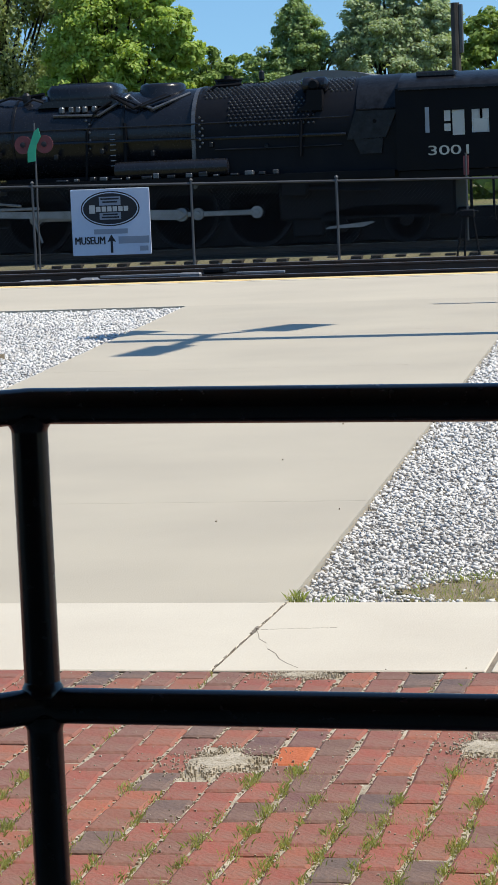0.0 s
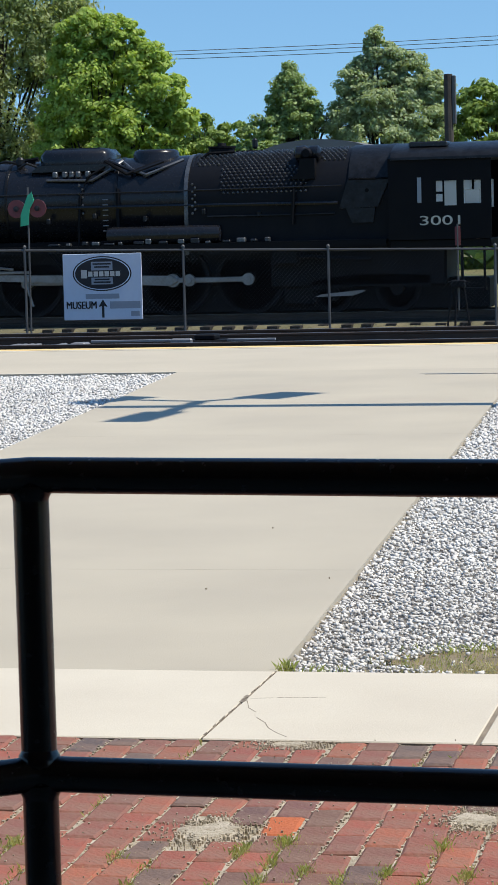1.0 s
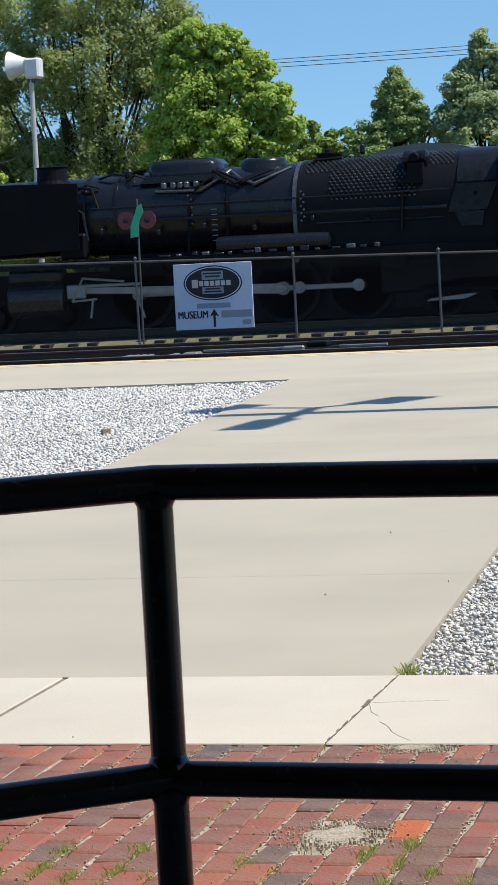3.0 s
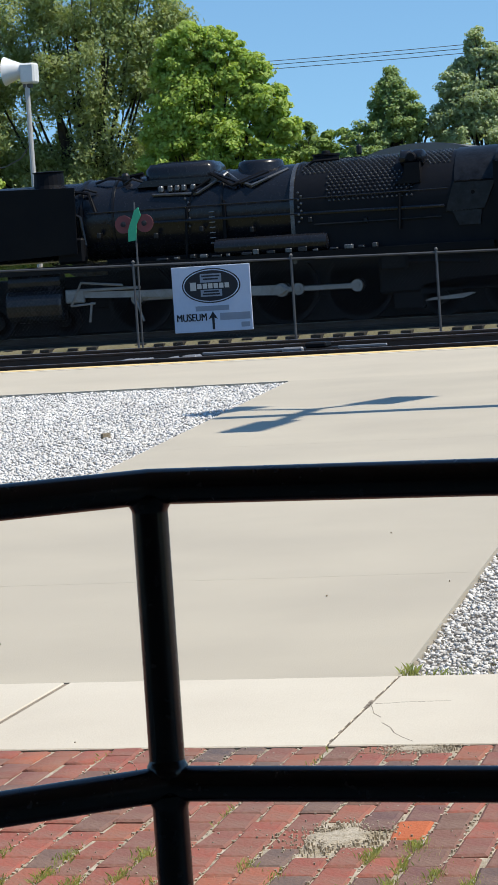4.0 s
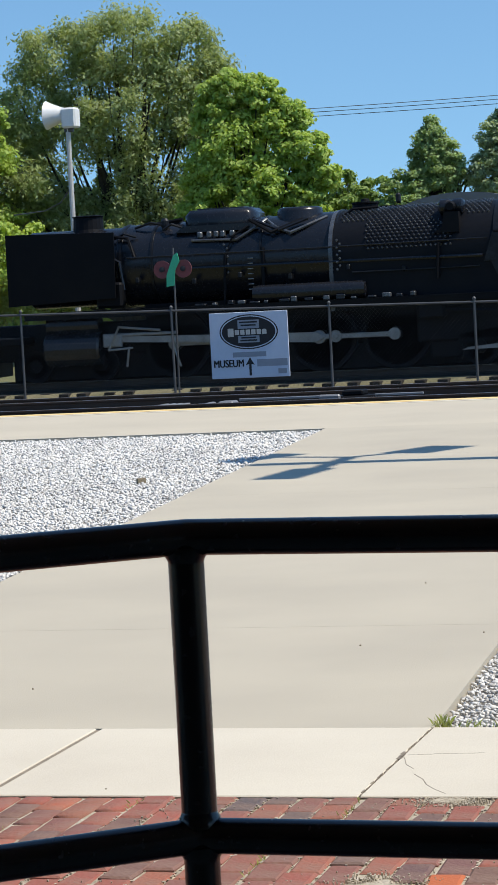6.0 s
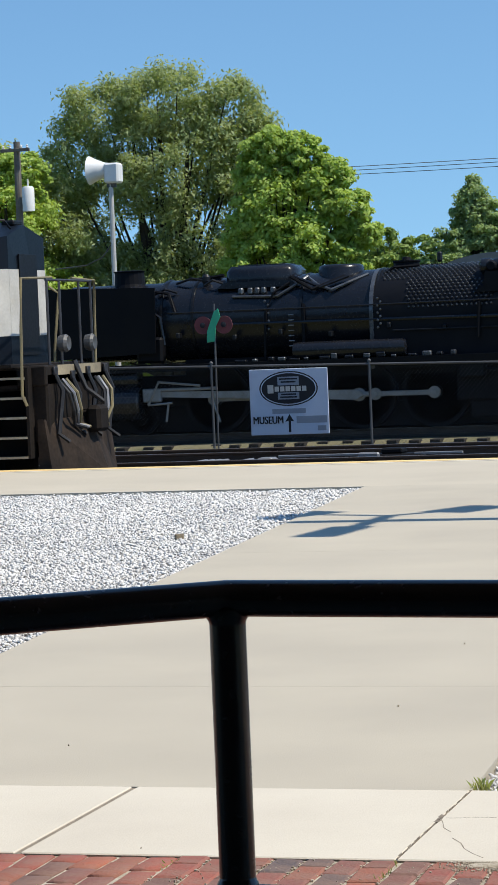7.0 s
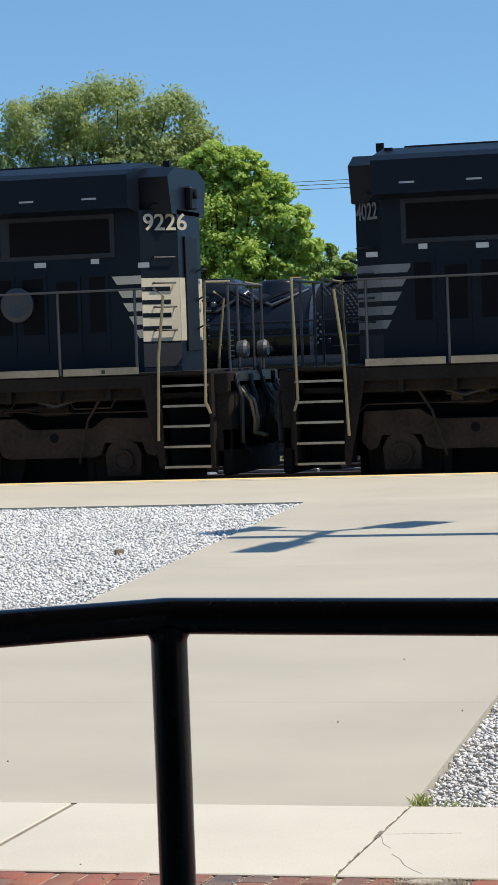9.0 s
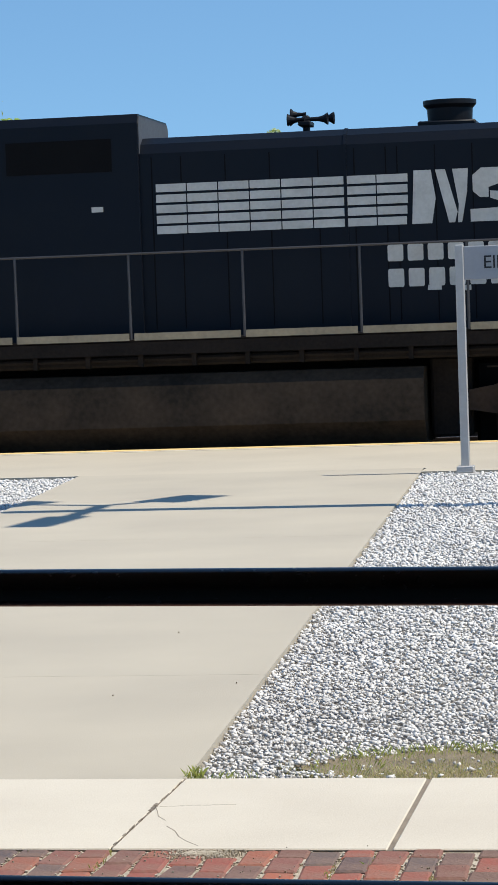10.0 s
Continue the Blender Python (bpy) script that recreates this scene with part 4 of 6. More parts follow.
def steam_engine():
    e = thing("steam_locomotive", "black preserved steam locomotive with bare steel rods", "locomotive", (-14, 66, -0.70))
    part("boiler", Shape().lathe([(0, -9.2), (0.55, -9.2), (0.6, -9.1), (1.0, -9.05), (1.0, -6.55), (1.05, -6.5), (1.07, -2.7), (1.10, -0.85)], (0, 0, 2.9), "x", 40), M_STEAM, e, smooth=35)
    arcs = np.linspace(-0.12, math.pi + 0.12, 24)

    def section(x, grow=1.0):
        """The firebox outline: it rises and widens slowly towards the cab."""
        f = (x + 0.85) / 5.15
        top, half = (1.09 + 0.10 * f) * grow, (1.19 + 0.06 * f) * grow
        return [(x, -1.2, 1.5)] + [(x, -half * math.cos(a), 2.90 + top * math.sin(a)) for a in arcs] + [(x, 1.2, 1.5)]

    def loft(x0, x1, grow, keep):
        a = [p for p in section(x0, grow) if p[2] >= keep]
        b = [p for p in section(x1, grow) if p[2] >= keep][:len(a)]
        n = len(a)
        return Shape().add(a + b, [(k, k + 1, n + k + 1, n + k) for k in range(n - 1)] + [(n - 1, 0, n, 2 * n - 1), tuple(range(n))[::-1], tuple(range(n, 2 * n))])

    part("firebox", loft(-0.85, 4.3, 1.0, 0), M_FIREBOX, e, smooth=35)
    jk = part("firebox_jacket", loft(3.25, 4.34, 1.035, 3.2), M_JACKET, e, "worn grey jacket sheets", 35)
    part("jacket_panel", Shape().prism([(3.02, 2.55), (3.25, 3.26), (4.28, 3.24), (3.98, 2.58)], "y", -1.318, -1.2), M_JACKET, e, "hanging corner of the jacket sheet")
    part("jacket_panel", Shape().prism([(3.18, 2.56), (3.92, 2.56), (3.86, 2.2), (3.34, 2.2)], "y", -1.30, -1.2), M_JACKET, e, "lower jacket sheet")
    part("jacket_seam", Shape().box(3.27, 4.3, -1.325, -1.30, 3.235, 3.27, 0.01).lathe([(0.05, -0.01), (0.05, 0.0), (0, 0.0)], (3.72, -1.318, 2.98), "y", 12), M_RECESS_SHADE, jk)
    sh = Shape()
    for i in range(31):
        for j in range(18):
            a = 0.10 + j * 0.082
            x = -0.62 + i * 0.122 + (0.06 if j % 2 else 0)
            if x > 3.12 or (j < 9 and not 0.0 < x < 2.2) or (1.75 < x < 2.5 and 7 < j < 12):
                continue
            f = (x + 0.85) / 5.15
            c = Vector((x, -(1.19 + 0.06 * f) * math.cos(a), 2.90 + (1.09 + 0.10 * f) * math.sin(a)))
            o = Vector((0, -math.cos(a), math.sin(a)))
            sh.tube([c, c + o * 0.045], 0.036, 5, 0.018)
    tagged(part("staybolt_field", sh, M_BOLT, e), kind="stuff")
    for x, r in ((-5.57, 1.085), (-2.69, 1.095), (-0.75, 1.14), (-6.4, 1.075)):
        part("boiler_band", Shape().lathe([(r - 0.03, -0.035), (r, -0.03), (r, 0.03), (r - 0.03, 0.035)], (x, 0, 2.9), "x", 40), M_JACKET, e)
    d = part("sand_dome", Shape().box(-4.74, -2.95, -0.72, 0.72, 3.55, 4.22, 0.14).prism([(-4.95, 3.66), (-4.72, 3.82), (-2.97, 3.82), (-2.78, 3.66)], "y", -0.86, 0.86), M_STEAM, e, smooth=50)
    part("dome_lid", Shape().box(-4.45, -3.2, -0.5, 0.5, 4.21, 4.25, 0.02), M_STEAM, d)
    for x in (-4.35, -4.1, -3.92, -3.75, -3.5):
        part("sand_valve", Shape().box(x, x + 0.13, -0.98, -0.8, 3.5, 3.66, 0.03), M_BOLT, d)
    part("saddle_strap", Shape().tube([(-4.5, -0.95, 3.45), (-3.3, -1.0, 3.42), (-2.72, -0.78, 3.78), (-2.6, -0.6, 3.9)], 0.04, 6), M_BOLT, e)
    sd = part("steam_dome", Shape().lathe([(0.66, 3.75), (0.60, 3.86), (0.58, 4.06), (0.55, 4.13), (0.48, 4.16), (0, 4.17)], (-1.87, 0, 0), n=28), M_STEAM, e, smooth=50)
    part("dome_collar", Shape().tube([(-2.62, -0.5, 3.86), (-2.3, -0.82, 3.66), (-1.9, -0.98, 3.52), (-1.5, -0.82, 3.68), (-1.05, -0.5, 3.88)], 0.045, 6), M_BOLT, sd)
    part("turret", Shape().lathe([(0.34, 3.75), (0.33, 4.13), (0.36, 4.15), (0.36, 4.19), (0.12, 4.2), (0.1, 4.27), (0, 4.28)], (-0.17, 0, 0), n=16).box(0.2, 0.9, -0.08, 0.08, 4.0, 4.07, 0.02).tube([(-0.7, -0.5, 3.8), (-0.4, -0.45, 4.02), (0.25, -0.4, 4.04)], 0.04, 6), M_STEAM2, e)
    part("smokestack", Shape().lathe([(0.45, 3.75), (0.4, 3.9), (0.38, 4.2), (0.42, 4.24), (0.3, 4.26), (0.3, 4.0)], (-7.55, 0, 0), n=20), M_STEAM2, e)
    part("bell_bracket", Shape().box(-5.6, -5.0, -0.3, 0.3, 3.88, 4.0, 0.05).tube([(-5.9, -0.2, 3.9), (-4.9, -0.3, 4.02)], 0.05, 6), M_STEAM2, e)
    g = part("generator", Shape().lathe([(0.1, -0.34), (0.19, -0.28), (0.2, -0.06), (0.15, 0.0), (0.19, 0.06), (0.19, 0.26), (0.1, 0.33)], (2.2, -0.86, 3.93), "x", 14), M_STEAM, e, smooth=50)
    part("generator_valve", Shape().lathe([(0.1, -0.1), (0.14, 0.0), (0.1, 0.12)], (2.2, -1.08, 3.93), "y", 12).prism([(1.78, 3.3), (2.0, 3.45), (2.05, 3.8), (2.42, 3.8), (2.42, 3.3)], "y", -1.22, -0.75).tube([(2.4, -1.15, 3.4), (1.9, -1.3, 3.05), (1.85, -1.3, 2.2)], 0.05, 6), M_STEAM2, g)
    # pipes and handrail
    part("handrail", Shape().tube([(-6.2, -1.13, 3.1), (-0.9, -1.2, 3.1), (3.1, -1.36, 3.12)], 0.02, 6), M_STEAM, e)
    for k, pts in enumerate(([(-3.0, -0.9, 3.75), (-3.4, -1.05, 3.5), (-3.6, -1.12, 3.0), (-3.65, -1.15, 1.8)], [(-1.5, -0.75, 3.85), (-2.2, -0.95, 3.6), (-2.9, -0.8, 3.9)], [(-3.0, -0.8, 3.9), (-2.4, -1.0, 3.55), (-1.6, -0.75, 3.85)],
                             [(-5.0, -1.1, 2.75), (0.6, -1.2, 2.72), (3.0, -1.35, 2.7)], [(-2.62, -1.12, 3.2), (-2.62, -1.15, 1.8)], [(-6.9, -1.1, 3.3), (-6.4, -1.1, 3.0), (-6.3, -1.12, 2.3)], [(-6.8, -0.9, 3.7), (-6.2, -0.95, 3.6), (-6.0, -1.1, 3.1)])):
        part("pipe", Shape().tube(pts, 0.045 if k else 0.035, 6), M_STEAM if k % 2 else M_STEAM2, e)
    for x, z in ((-5.9, 2.45), (-4.4, 2.35), (-3.2, 2.45), (-1.9, 2.35), (-0.4, 2.5), (1.0, 2.4)):
        part("pipe_clamp", Shape().box(x - 0.05, x + 0.05, -1.28, -1.05, z, z + 0.14, 0.02), M_JACKET, e)
    for k in range(7):
        part("ladder_rung", Shape().tube([(-3.0, -1.17, 2.15 + 0.13 * k), (-2.86, -1.17, 2.15 + 0.13 * k)], 0.014, 5), M_ROD, e)
    part("check_valve", Shape().lathe([(0.08, 0), (0.11, 0.08), (0.11, 0.2), (0.06, 0.26)], (-5.3, -0.55, 3.8), "z", 12), M_JACKET, e)
    part("whistle", Shape().lathe([(0.04, 0), (0.07, 0.05), (0.07, 0.22), (0.03, 0.26)], (0.75, -0.3, 4.1), "z", 10), M_JACKET, e)
    for x0, x1, y, z in ((-6.1, -5.2, -0.55, 3.85), (-5.3, -4.8, -0.7, 3.78), (-6.6, -6.0, -0.8, 3.6)):
        part("sand_pipe", Shape().tube([(x0, y, z), ((x0 + x1) / 2, y - 0.1, z + 0.12), (x1, y - 0.05, z + 0.02)], 0.035, 6), M_JACKET, e)
    part("firebox_edge", loft(-0.9, -0.8, 1.025, 0), M_BOLT, e, smooth=35)
    for k in range(9):
        part("rivet", Shape().lathe([(0.035, 0), (0.03, -0.02), (0, -0.03)], (-0.68 + 0.07 * (k % 2), -1.2 - 0.004 * k, 3.25 - 0.09 * k), "y", 8), M_BOLT, e)
        part("rivet", Shape().lathe([(0.035, 0), (0.03, -0.02), (0, -0.03)], (-3.62 + 0.08 * (k % 2), -1.08, 3.3 - 0.1 * k), "y", 8), M_BOLT, e)
    part("washout_strip", Shape().box(-0.3, 2.9, -1.29, -1.24, 2.42, 2.46, 0.01), M_JACKET, e)
    part("running_board", Shape().box(-8.9, 4.2, -1.5, -0.95, 1.72, 1.79, 0.01).box(-8.9, 4.2, -1.52, -1.49, 1.62, 1.79), M_STEAM2, e)
    part("running_board", Shape().box(-8.9, 4.2, 0.95, 1.5, 1.72, 1.79, 0.01), M_STEAM2, e)
    part("air_tank", Shape().lathe([(0, -2.3), (0.2, -2.25), (0.22, -2.1), (0.22, 0.5), (0.2, 0.62), (0, 0.66)], (-0.6, -1.25, 2.02), "x", 16), M_STEAM, e, smooth=40)
    part("sand_box", Shape().box(-7.0, -6.3, -1.35, -1.0, 1.85, 2.5, 0.06), M_STEAM2, e)
    part("injector", Shape().box(1.3, 2.0, -1.35, -1.1, 1.2, 1.7, 0.08).tube([(2.0, -1.3, 1.4), (3.8, -1.35, 1.3)], 0.06, 6), M_STEAM2, e)
    rng = random.Random(8)
    for k in range(16):
        x = -4.3 + 0.36 * k + rng.uniform(-0.1, 0.1)
        part("lubricator" if k % 3 else "step_bracket", Shape().box(x, x + rng.uniform(0.1, 0.3), -1.5, -1.3, 1.79, 1.79 + rng.uniform(0.05, 0.14), 0.02), M_BOLT if k % 2 else M_STEAM, e)
    part("smoke_deflector", Shape().prism([(-9.3, 2.0), (-6.42, 2.1), (-6.38, 3.76), (-9.3, 3.84)], "y", -1.52, -1.48), M_STEAM2, e, "flat black smoke lifter")
    part("smoke_deflector", Shape().prism([(-9.3, 2.0), (-6.42, 2.1), (-6.38, 3.76), (-9.3, 3.84)], "y", 1.48, 1.52), M_STEAM2, e)
    part("cylinder", Shape().lathe([(0, -0.75), (0.4, -0.75), (0.45, -0.7), (0.45, 0.7), (0.4, 0.75), (0, 0.75)], (-7.7, -1.1, 0.85), "x", 20).lathe([(0, -0.7), (0.25, -0.7), (0.25, 0.7), (0, 0.7)], (-7.7, -1.1, 1.45), "x", 14), M_STEAM, e)
    part("pilot_deck", Shape().box(-10.4, -9.0, -1.4, 1.4, 1.0, 1.2, 0.03).box(-10.5, -10.3, -1.2, 1.2, 0.15, 1.1, 0.03), M_STEAM2, e)
    # Frame, plus low black boxes added in place of shade under the engine.
    part("frame_and_shade_filler", Shape().box(-10.2, 4.3, -0.55, 0.55, 0.55, 1.5, 0.03).box(-5.9, 1.6, -0.7, 0.7, 1.3, 1.9).box(-9.6, 1.6, -0.6, 0.6, 0.03, 0.7, 0.03).box(1.2, 5.6, -1.0, 1.0, 0.62, 1.55, 0.06).box(1.5, 2.3, -0.9, 0.9, 0.2, 0.9, 0.05).box(1.4, 6.6, -0.6, 0.6, 0.04, 0.8, 0.04), M_STEAM2, e)
    for x in (0.65, -1.25, -3.15, -5.05):
        for y in (-0.76, 0.76):
            driver_wheel(e, x, 0.875, y)
    for x, r in ((2.75, 0.46), (4.35, 0.56), (-7.1, 0.42), (-8.9, 0.42)):
        for y in (-0.76, 0.76):
            driver_wheel(e, x, r, y, "truck_wheel", 6)
    rod = part("side_rod", Shape().box(-5.15, 0.55, -1.12, -1.05, 0.81, 0.94, 0.02), M_ROD, e)
    for x, r in ((0.66, 0.15), (-0.84, 0.15), (-1.27, 0.17), (-3.15, 0.15), (-5.05, 0.15)):
        part("rod_boss", Shape().lathe([(0, -0.08), (r * 0.45, -0.08), (r * 0.5, -0.055), (r, -0.055), (r, 0.05), (0, 0.05)], (x, -1.09, 0.875), "y", 18), M_ROD, rod)
    main = part("main_rod", Shape().prism([(-6.6, 0.98), (-6.6, 1.12), (-1.3, 1.0), (-1.1, 0.875), (-1.3, 0.75)], "y", -1.25, -1.18), M_ROD, e)
    part("crosshead", Shape().box(-6.9, -6.4, -1.3, -1.15, 0.85, 1.2, 0.03).box(-6.9, -4.9, -1.28, -1.2, 1.12, 1.2, 0.02), M_ROD, e)
    part("radius_rod", Shape().tube([(-6.75, -1.3, 0.78), (-6.45, -1.3, 1.36), (-5.35, -1.3, 1.24)], 0.035, 6).tube([(-6.75, -1.3, 0.78), (-6.1, -1.3, 0.82)], 0.03, 6), M_ROD, e)
    part("union_link", Shape().tube([(-5.05, -1.28, 0.9), (-4.85, -1.28, 0.3)], 0.03, 6), M_ROD, e)
    part("union_link", Shape().tube([(-6.2, -1.28, 0.85), (-6.28, -1.28, 0.35)], 0.03, 6), M_ROD, e)
    part("ashpan_lever", Shape().prism([(2.36, 0.40), (2.5, 0.46), (3.5, 0.55), (3.62, 0.53), (3.3, 0.42)], "y", -1.2, -1.12), M_ROD, e)
    part("trailing_frame", Shape().prism([(2.2, 0.55), (2.3, 0.8), (3.4, 0.95), (5.2, 0.9), (5.2, 0.6), (3.4, 0.65)], "y", -1.0, -0.9), M_STEAM2, e)
    # cab
    cab = part("cab", Shape().box(4.28, 6.75, -1.42, 1.42, 1.55, 1.75, 0.02), M_STEAM2, e)
    for y0, y1, holes in ((-1.5, -1.45, ((5.0, 5.07, 2.66, 3.23), (5.44, 5.94, 2.56, 3.16), (6.11, 6.53, 2.6, 3.16))), (1.45, 1.5, ((4.55, 5.95, 2.5, 3.2), (6.0, 6.5, 2.5, 3.2)))):
        xs = sorted({4.27, 6.78, *(h[0] for h in holes), *(h[1] for h in holes)})
        for a, b in zip(xs, xs[1:]):
            hole = [h for h in holes if h[0] <= a and b <= h[1]]
            if hole:
                part("side_panel", Shape().box(a, b, y0, y1, 1.75, hole[0][2]), M_STEAM2, cab)
                part("side_panel", Shape().box(a, b, y0, y1, hole[0][3], 3.72), M_STEAM2, cab)
            else:
                part("side_panel", Shape().box(a, b, y0, y1, 1.75, 3.72), M_STEAM2, cab)
    part("window_bar", Shape().box(5.6, 5.64, -1.5, -1.46, 2.56, 3.16).box(5.44, 5.64, -1.5, -1.46, 2.84, 2.9).box(5.44, 5.62, -1.5, -1.46, 2.56, 2.66), M_STEAM2, cab)
    arch = [(-1.58, 3.68)] + [(-1.58 * math.cos(a), 3.70 + 0.42 * math.sin(a)) for a in np.linspace(0.1, math.pi - 0.1, 14)] + [(1.58, 3.68)]
    part("cab_roof", Shape().prism(arch, "x", 4.35, 7.6), M_JACKET, cab, smooth=30)
    part("roof_hatch", Shape().box(4.75, 5.7, -1.2, -0.3, 3.98, 4.12, 0.03), M_STEAM, cab)
    part("cab_front", Shape().box(4.28, 4.33, -1.45, 1.45, 1.75, 2.5), M_STEAM2, cab)
    # Added white panes give the far windows the brightness of the view beyond.
    for a, b in ((4.55, 5.95), (6.0, 6.5)):
        part("window_pane", Shape().box(a, b, 1.46, 1.48, 2.5, 3.2), M_BRIGHT_PANE, cab, "added white pane standing for the bright view through the cab")
    part("window_shade", Shape().box(6.13, 6.51, -1.475, -1.46, 2.6, 2.93, 0.004), M_POST, cab, "grey lower pane")
    part("slit_strip", Shape().box(4.985, 5.085, -1.505, -1.5, 2.64, 3.25), M_GREYINK, cab)
    writing("road_number", "3001", 0.225, facing(5.57, -1.508, 2.10), M_WHITE, cab, 0.001, 1.75)
    part("cab_step", Shape().box(6.0, 6.6, -1.4, -1.1, 0.5, 0.56).box(6.0, 6.06, -1.4, -1.3, 0.5, 1.6).box(6.55, 6.6, -1.4, -1.3, 0.5, 1.6), M_STEAM2, cab)
    tn = thing("tender", "black riveted coal tender behind the steam engine", "tender", (-6.4, 66, -0.70))
    part("tank", Shape().box(0.0, 9.5, -1.5, 1.5, 1.2, 3.6, 0.05), M_STEAM2, tn)
    part("tender_frame", Shape().box(-0.3, 9.6, -1.2, 1.2, 0.8, 1.2, 0.03), M_STEAM2, tn)
    for x in (1.2, 2.9, 6.5, 8.2):
        for y in (-0.76, 0.76):
            driver_wheel(tn, x, 0.46, y, "tender_wheel", 6)


# ---- diesel engines ----
def diesel(label, number, at, rz, seen, model, tanks):
    """Local x runs forward from the rear of the long hood, z up from the rail; seen is the side (+1 or -1) that faces the platform."""
    rng = random.Random(seen + 5)
    e = thing("diesel_locomotive", label, "locomotive", at, "locomotives of the passing train", rz=rz)

    def flat(name, polys, material, parent, y, u0=0.0, thick=0.006, label=""):
        sh = Shape()
        for poly in polys:
            pts = [((u0 + s if seen < 0 else u0 - s), z) for s, z in poly]
            sh.prism(pts, "y", seen * y, seen * (y + thick))
        return part(name, sh, material, parent, label)

    def rect(a, b, c, d):
        return [(a, c), (b, c), (b, d), (a, d)]

    def both(f):
        for sgn in (-1, 1):
            f(sgn)

    def span(sgn, a, b):
        return (min(sgn * a, sgn * b), max(sgn * a, sgn * b))

    # underframe
    part("underframe", Shape().box(-0.45, 20.55, -1.35, 1.35, 1.36, 1.68, 0.03).box(-0.5, 20.6, -0.5, 0.5, 1.0, 1.4, 0.04), M_UNDER, e)
    part("walkway", Shape().box(-0.5, 20.5, -1.5, 1.5, 1.68, 1.73, 0.01), M_UNDER, e)
    both(lambda s: part("side_sill", Shape().box(0.3, 19.75, *span(s, 1.44, 1.5), 1.52, 1.70), M_UNDER, e))
    cuts = [0.45, 1.55, 1.6, 3.15, 3.2, 4.88, 4.93, 5.9, 5.95, 7.3, 7.35, 8.85, 8.9, 10.35, 10.4, 11.95, 12.0, 13.45, 13.5, 14.55, 14.6, 16.08, 16.15, 17.25, 17.3, 18.4, 18.45, 19.6]
    for a, b in zip(cuts[::2], cuts[1::2]):
        flat("sill_stripe", [rect(a + 0.02, b, 1.712, 1.808) if seen < 0 else rect(-b, -a - 0.02, 1.712, 1.808)], M_SILL, e, 1.503)
    flat("lettering_bar", [rect(17.75, 18.1, 1.735, 1.785) if seen < 0 else rect(-1, -0.95, 1.73, 1.78)], M_INK, e, 1.5095)
    # long hood
    roof = [(-0.97, 1.73), (-0.97, 4.2), (-0.9, 4.33), (-0.74, 4.42), (0.74, 4.42), (0.9, 4.33), (0.97, 4.2), (0.97, 1.73)]
    hood = part("engine_hood", Shape().prism(roof, "x", 4.85, 10.5), M_DARK, e, smooth=25)
    for u in (5.3, 5.86, 6.35, 6.85, 7.0, 7.42, 7.9, 8.55, 9.15, 9.75, 10.15):
        flat("door_seam", [rect(u - 0.008, u + 0.008, 1.85, 4.15) if seen < 0 else rect(-u - 0.008, -u + 0.008, 1.85, 4.15)], M_RECESS_SHADE, hood, 0.9705, thick=0.004)
    for u in (5.2, 6.1, 7.0, 7.9, 8.8, 9.7):
        part("lifting_lug", Shape().box(u, u + 0.08, -0.72, -0.66, 4.4, 4.46), M_DARK, hood)
        part("roof_hatch", Shape().box(u + 0.2, u + 0.5, -0.3, 0.3, 4.41, 4.45, 0.01), M_DARK, hood)
    part("hood_rib", Shape().prism([(p * 1.012, 3.05 + (q - 3.05) * 1.008) for p, q in roof], "x", 7.52, 7.56), M_DARK, hood, smooth=25)
    # radiator cabin with winged roof
    e0 = 0.2 if seen < 0 else 0.13
    e1 = e0 + 0.42
    plan = [(e0, -0.56), (e1, -0.98), (4.86, -0.98), (4.86, 0.98), (e1, 0.98), (e0, 0.56)]
    rad = part("radiator_cabin", Shape().prism(plan, "z", 1.73, 3.96), M_DARK, e)
    wing = [(-1.02, 3.93), (-1.47, 3.97), (-1.47, 4.42), (-1.28, 4.50), (-0.62, 4.63), (0.62, 4.63), (1.28, 4.50), (1.47, 4.42), (1.47, 3.97), (1.02, 3.93)]
    w = part("radiator_wing", Shape().prism(wing, "x", e1, 4.72 if seen < 0 else 4.86), M_DARK, rad)
    part("wing_end", Shape().prism([(-0.8, 3.9), (-0.95, 4.40), (-0.6, 4.55), (0.6, 4.55), (0.95, 4.40), (0.8, 3.9)], "x", e0, e1 - 0.001), M_DARK, rad)
    if seen < 0:
        part("wing_end", Shape().prism([(-0.98, 3.9), (-1.2, 4.4), (-0.6, 4.56), (0.6, 4.56), (1.2, 4.4), (0.98, 3.9)], "x", 4.71, 5.1), M_DARK, rad)
    part("roof_grille", Shape().box(0.9, 4.2, -0.55, 0.55, 4.62, 4.66, 0.01).box(0.5, 0.6, -0.5, -0.42, 4.6, 4.72).box(0.7, 0.8, -0.9, -0.82, 4.5, 4.62), M_DARK2, w)
    for a, b in ((0.98, 2.44), (2.58, 3.78)):
        a2, b2 = (a, b) if seen < 0 else (-b, -a)
        flat("screen_frame", [rect(a2 - 0.07, b2 + 0.07, 3.33, 3.92)], M_GREY, rad, 0.981, thick=0.012)
        # Flat black sheet: the shade behind the screen is painted, with no depth.
        flat("air_screen", [rect(a2, b2, 3.39, 3.86)], M_RECESS_SHADE, rad, 0.9935)
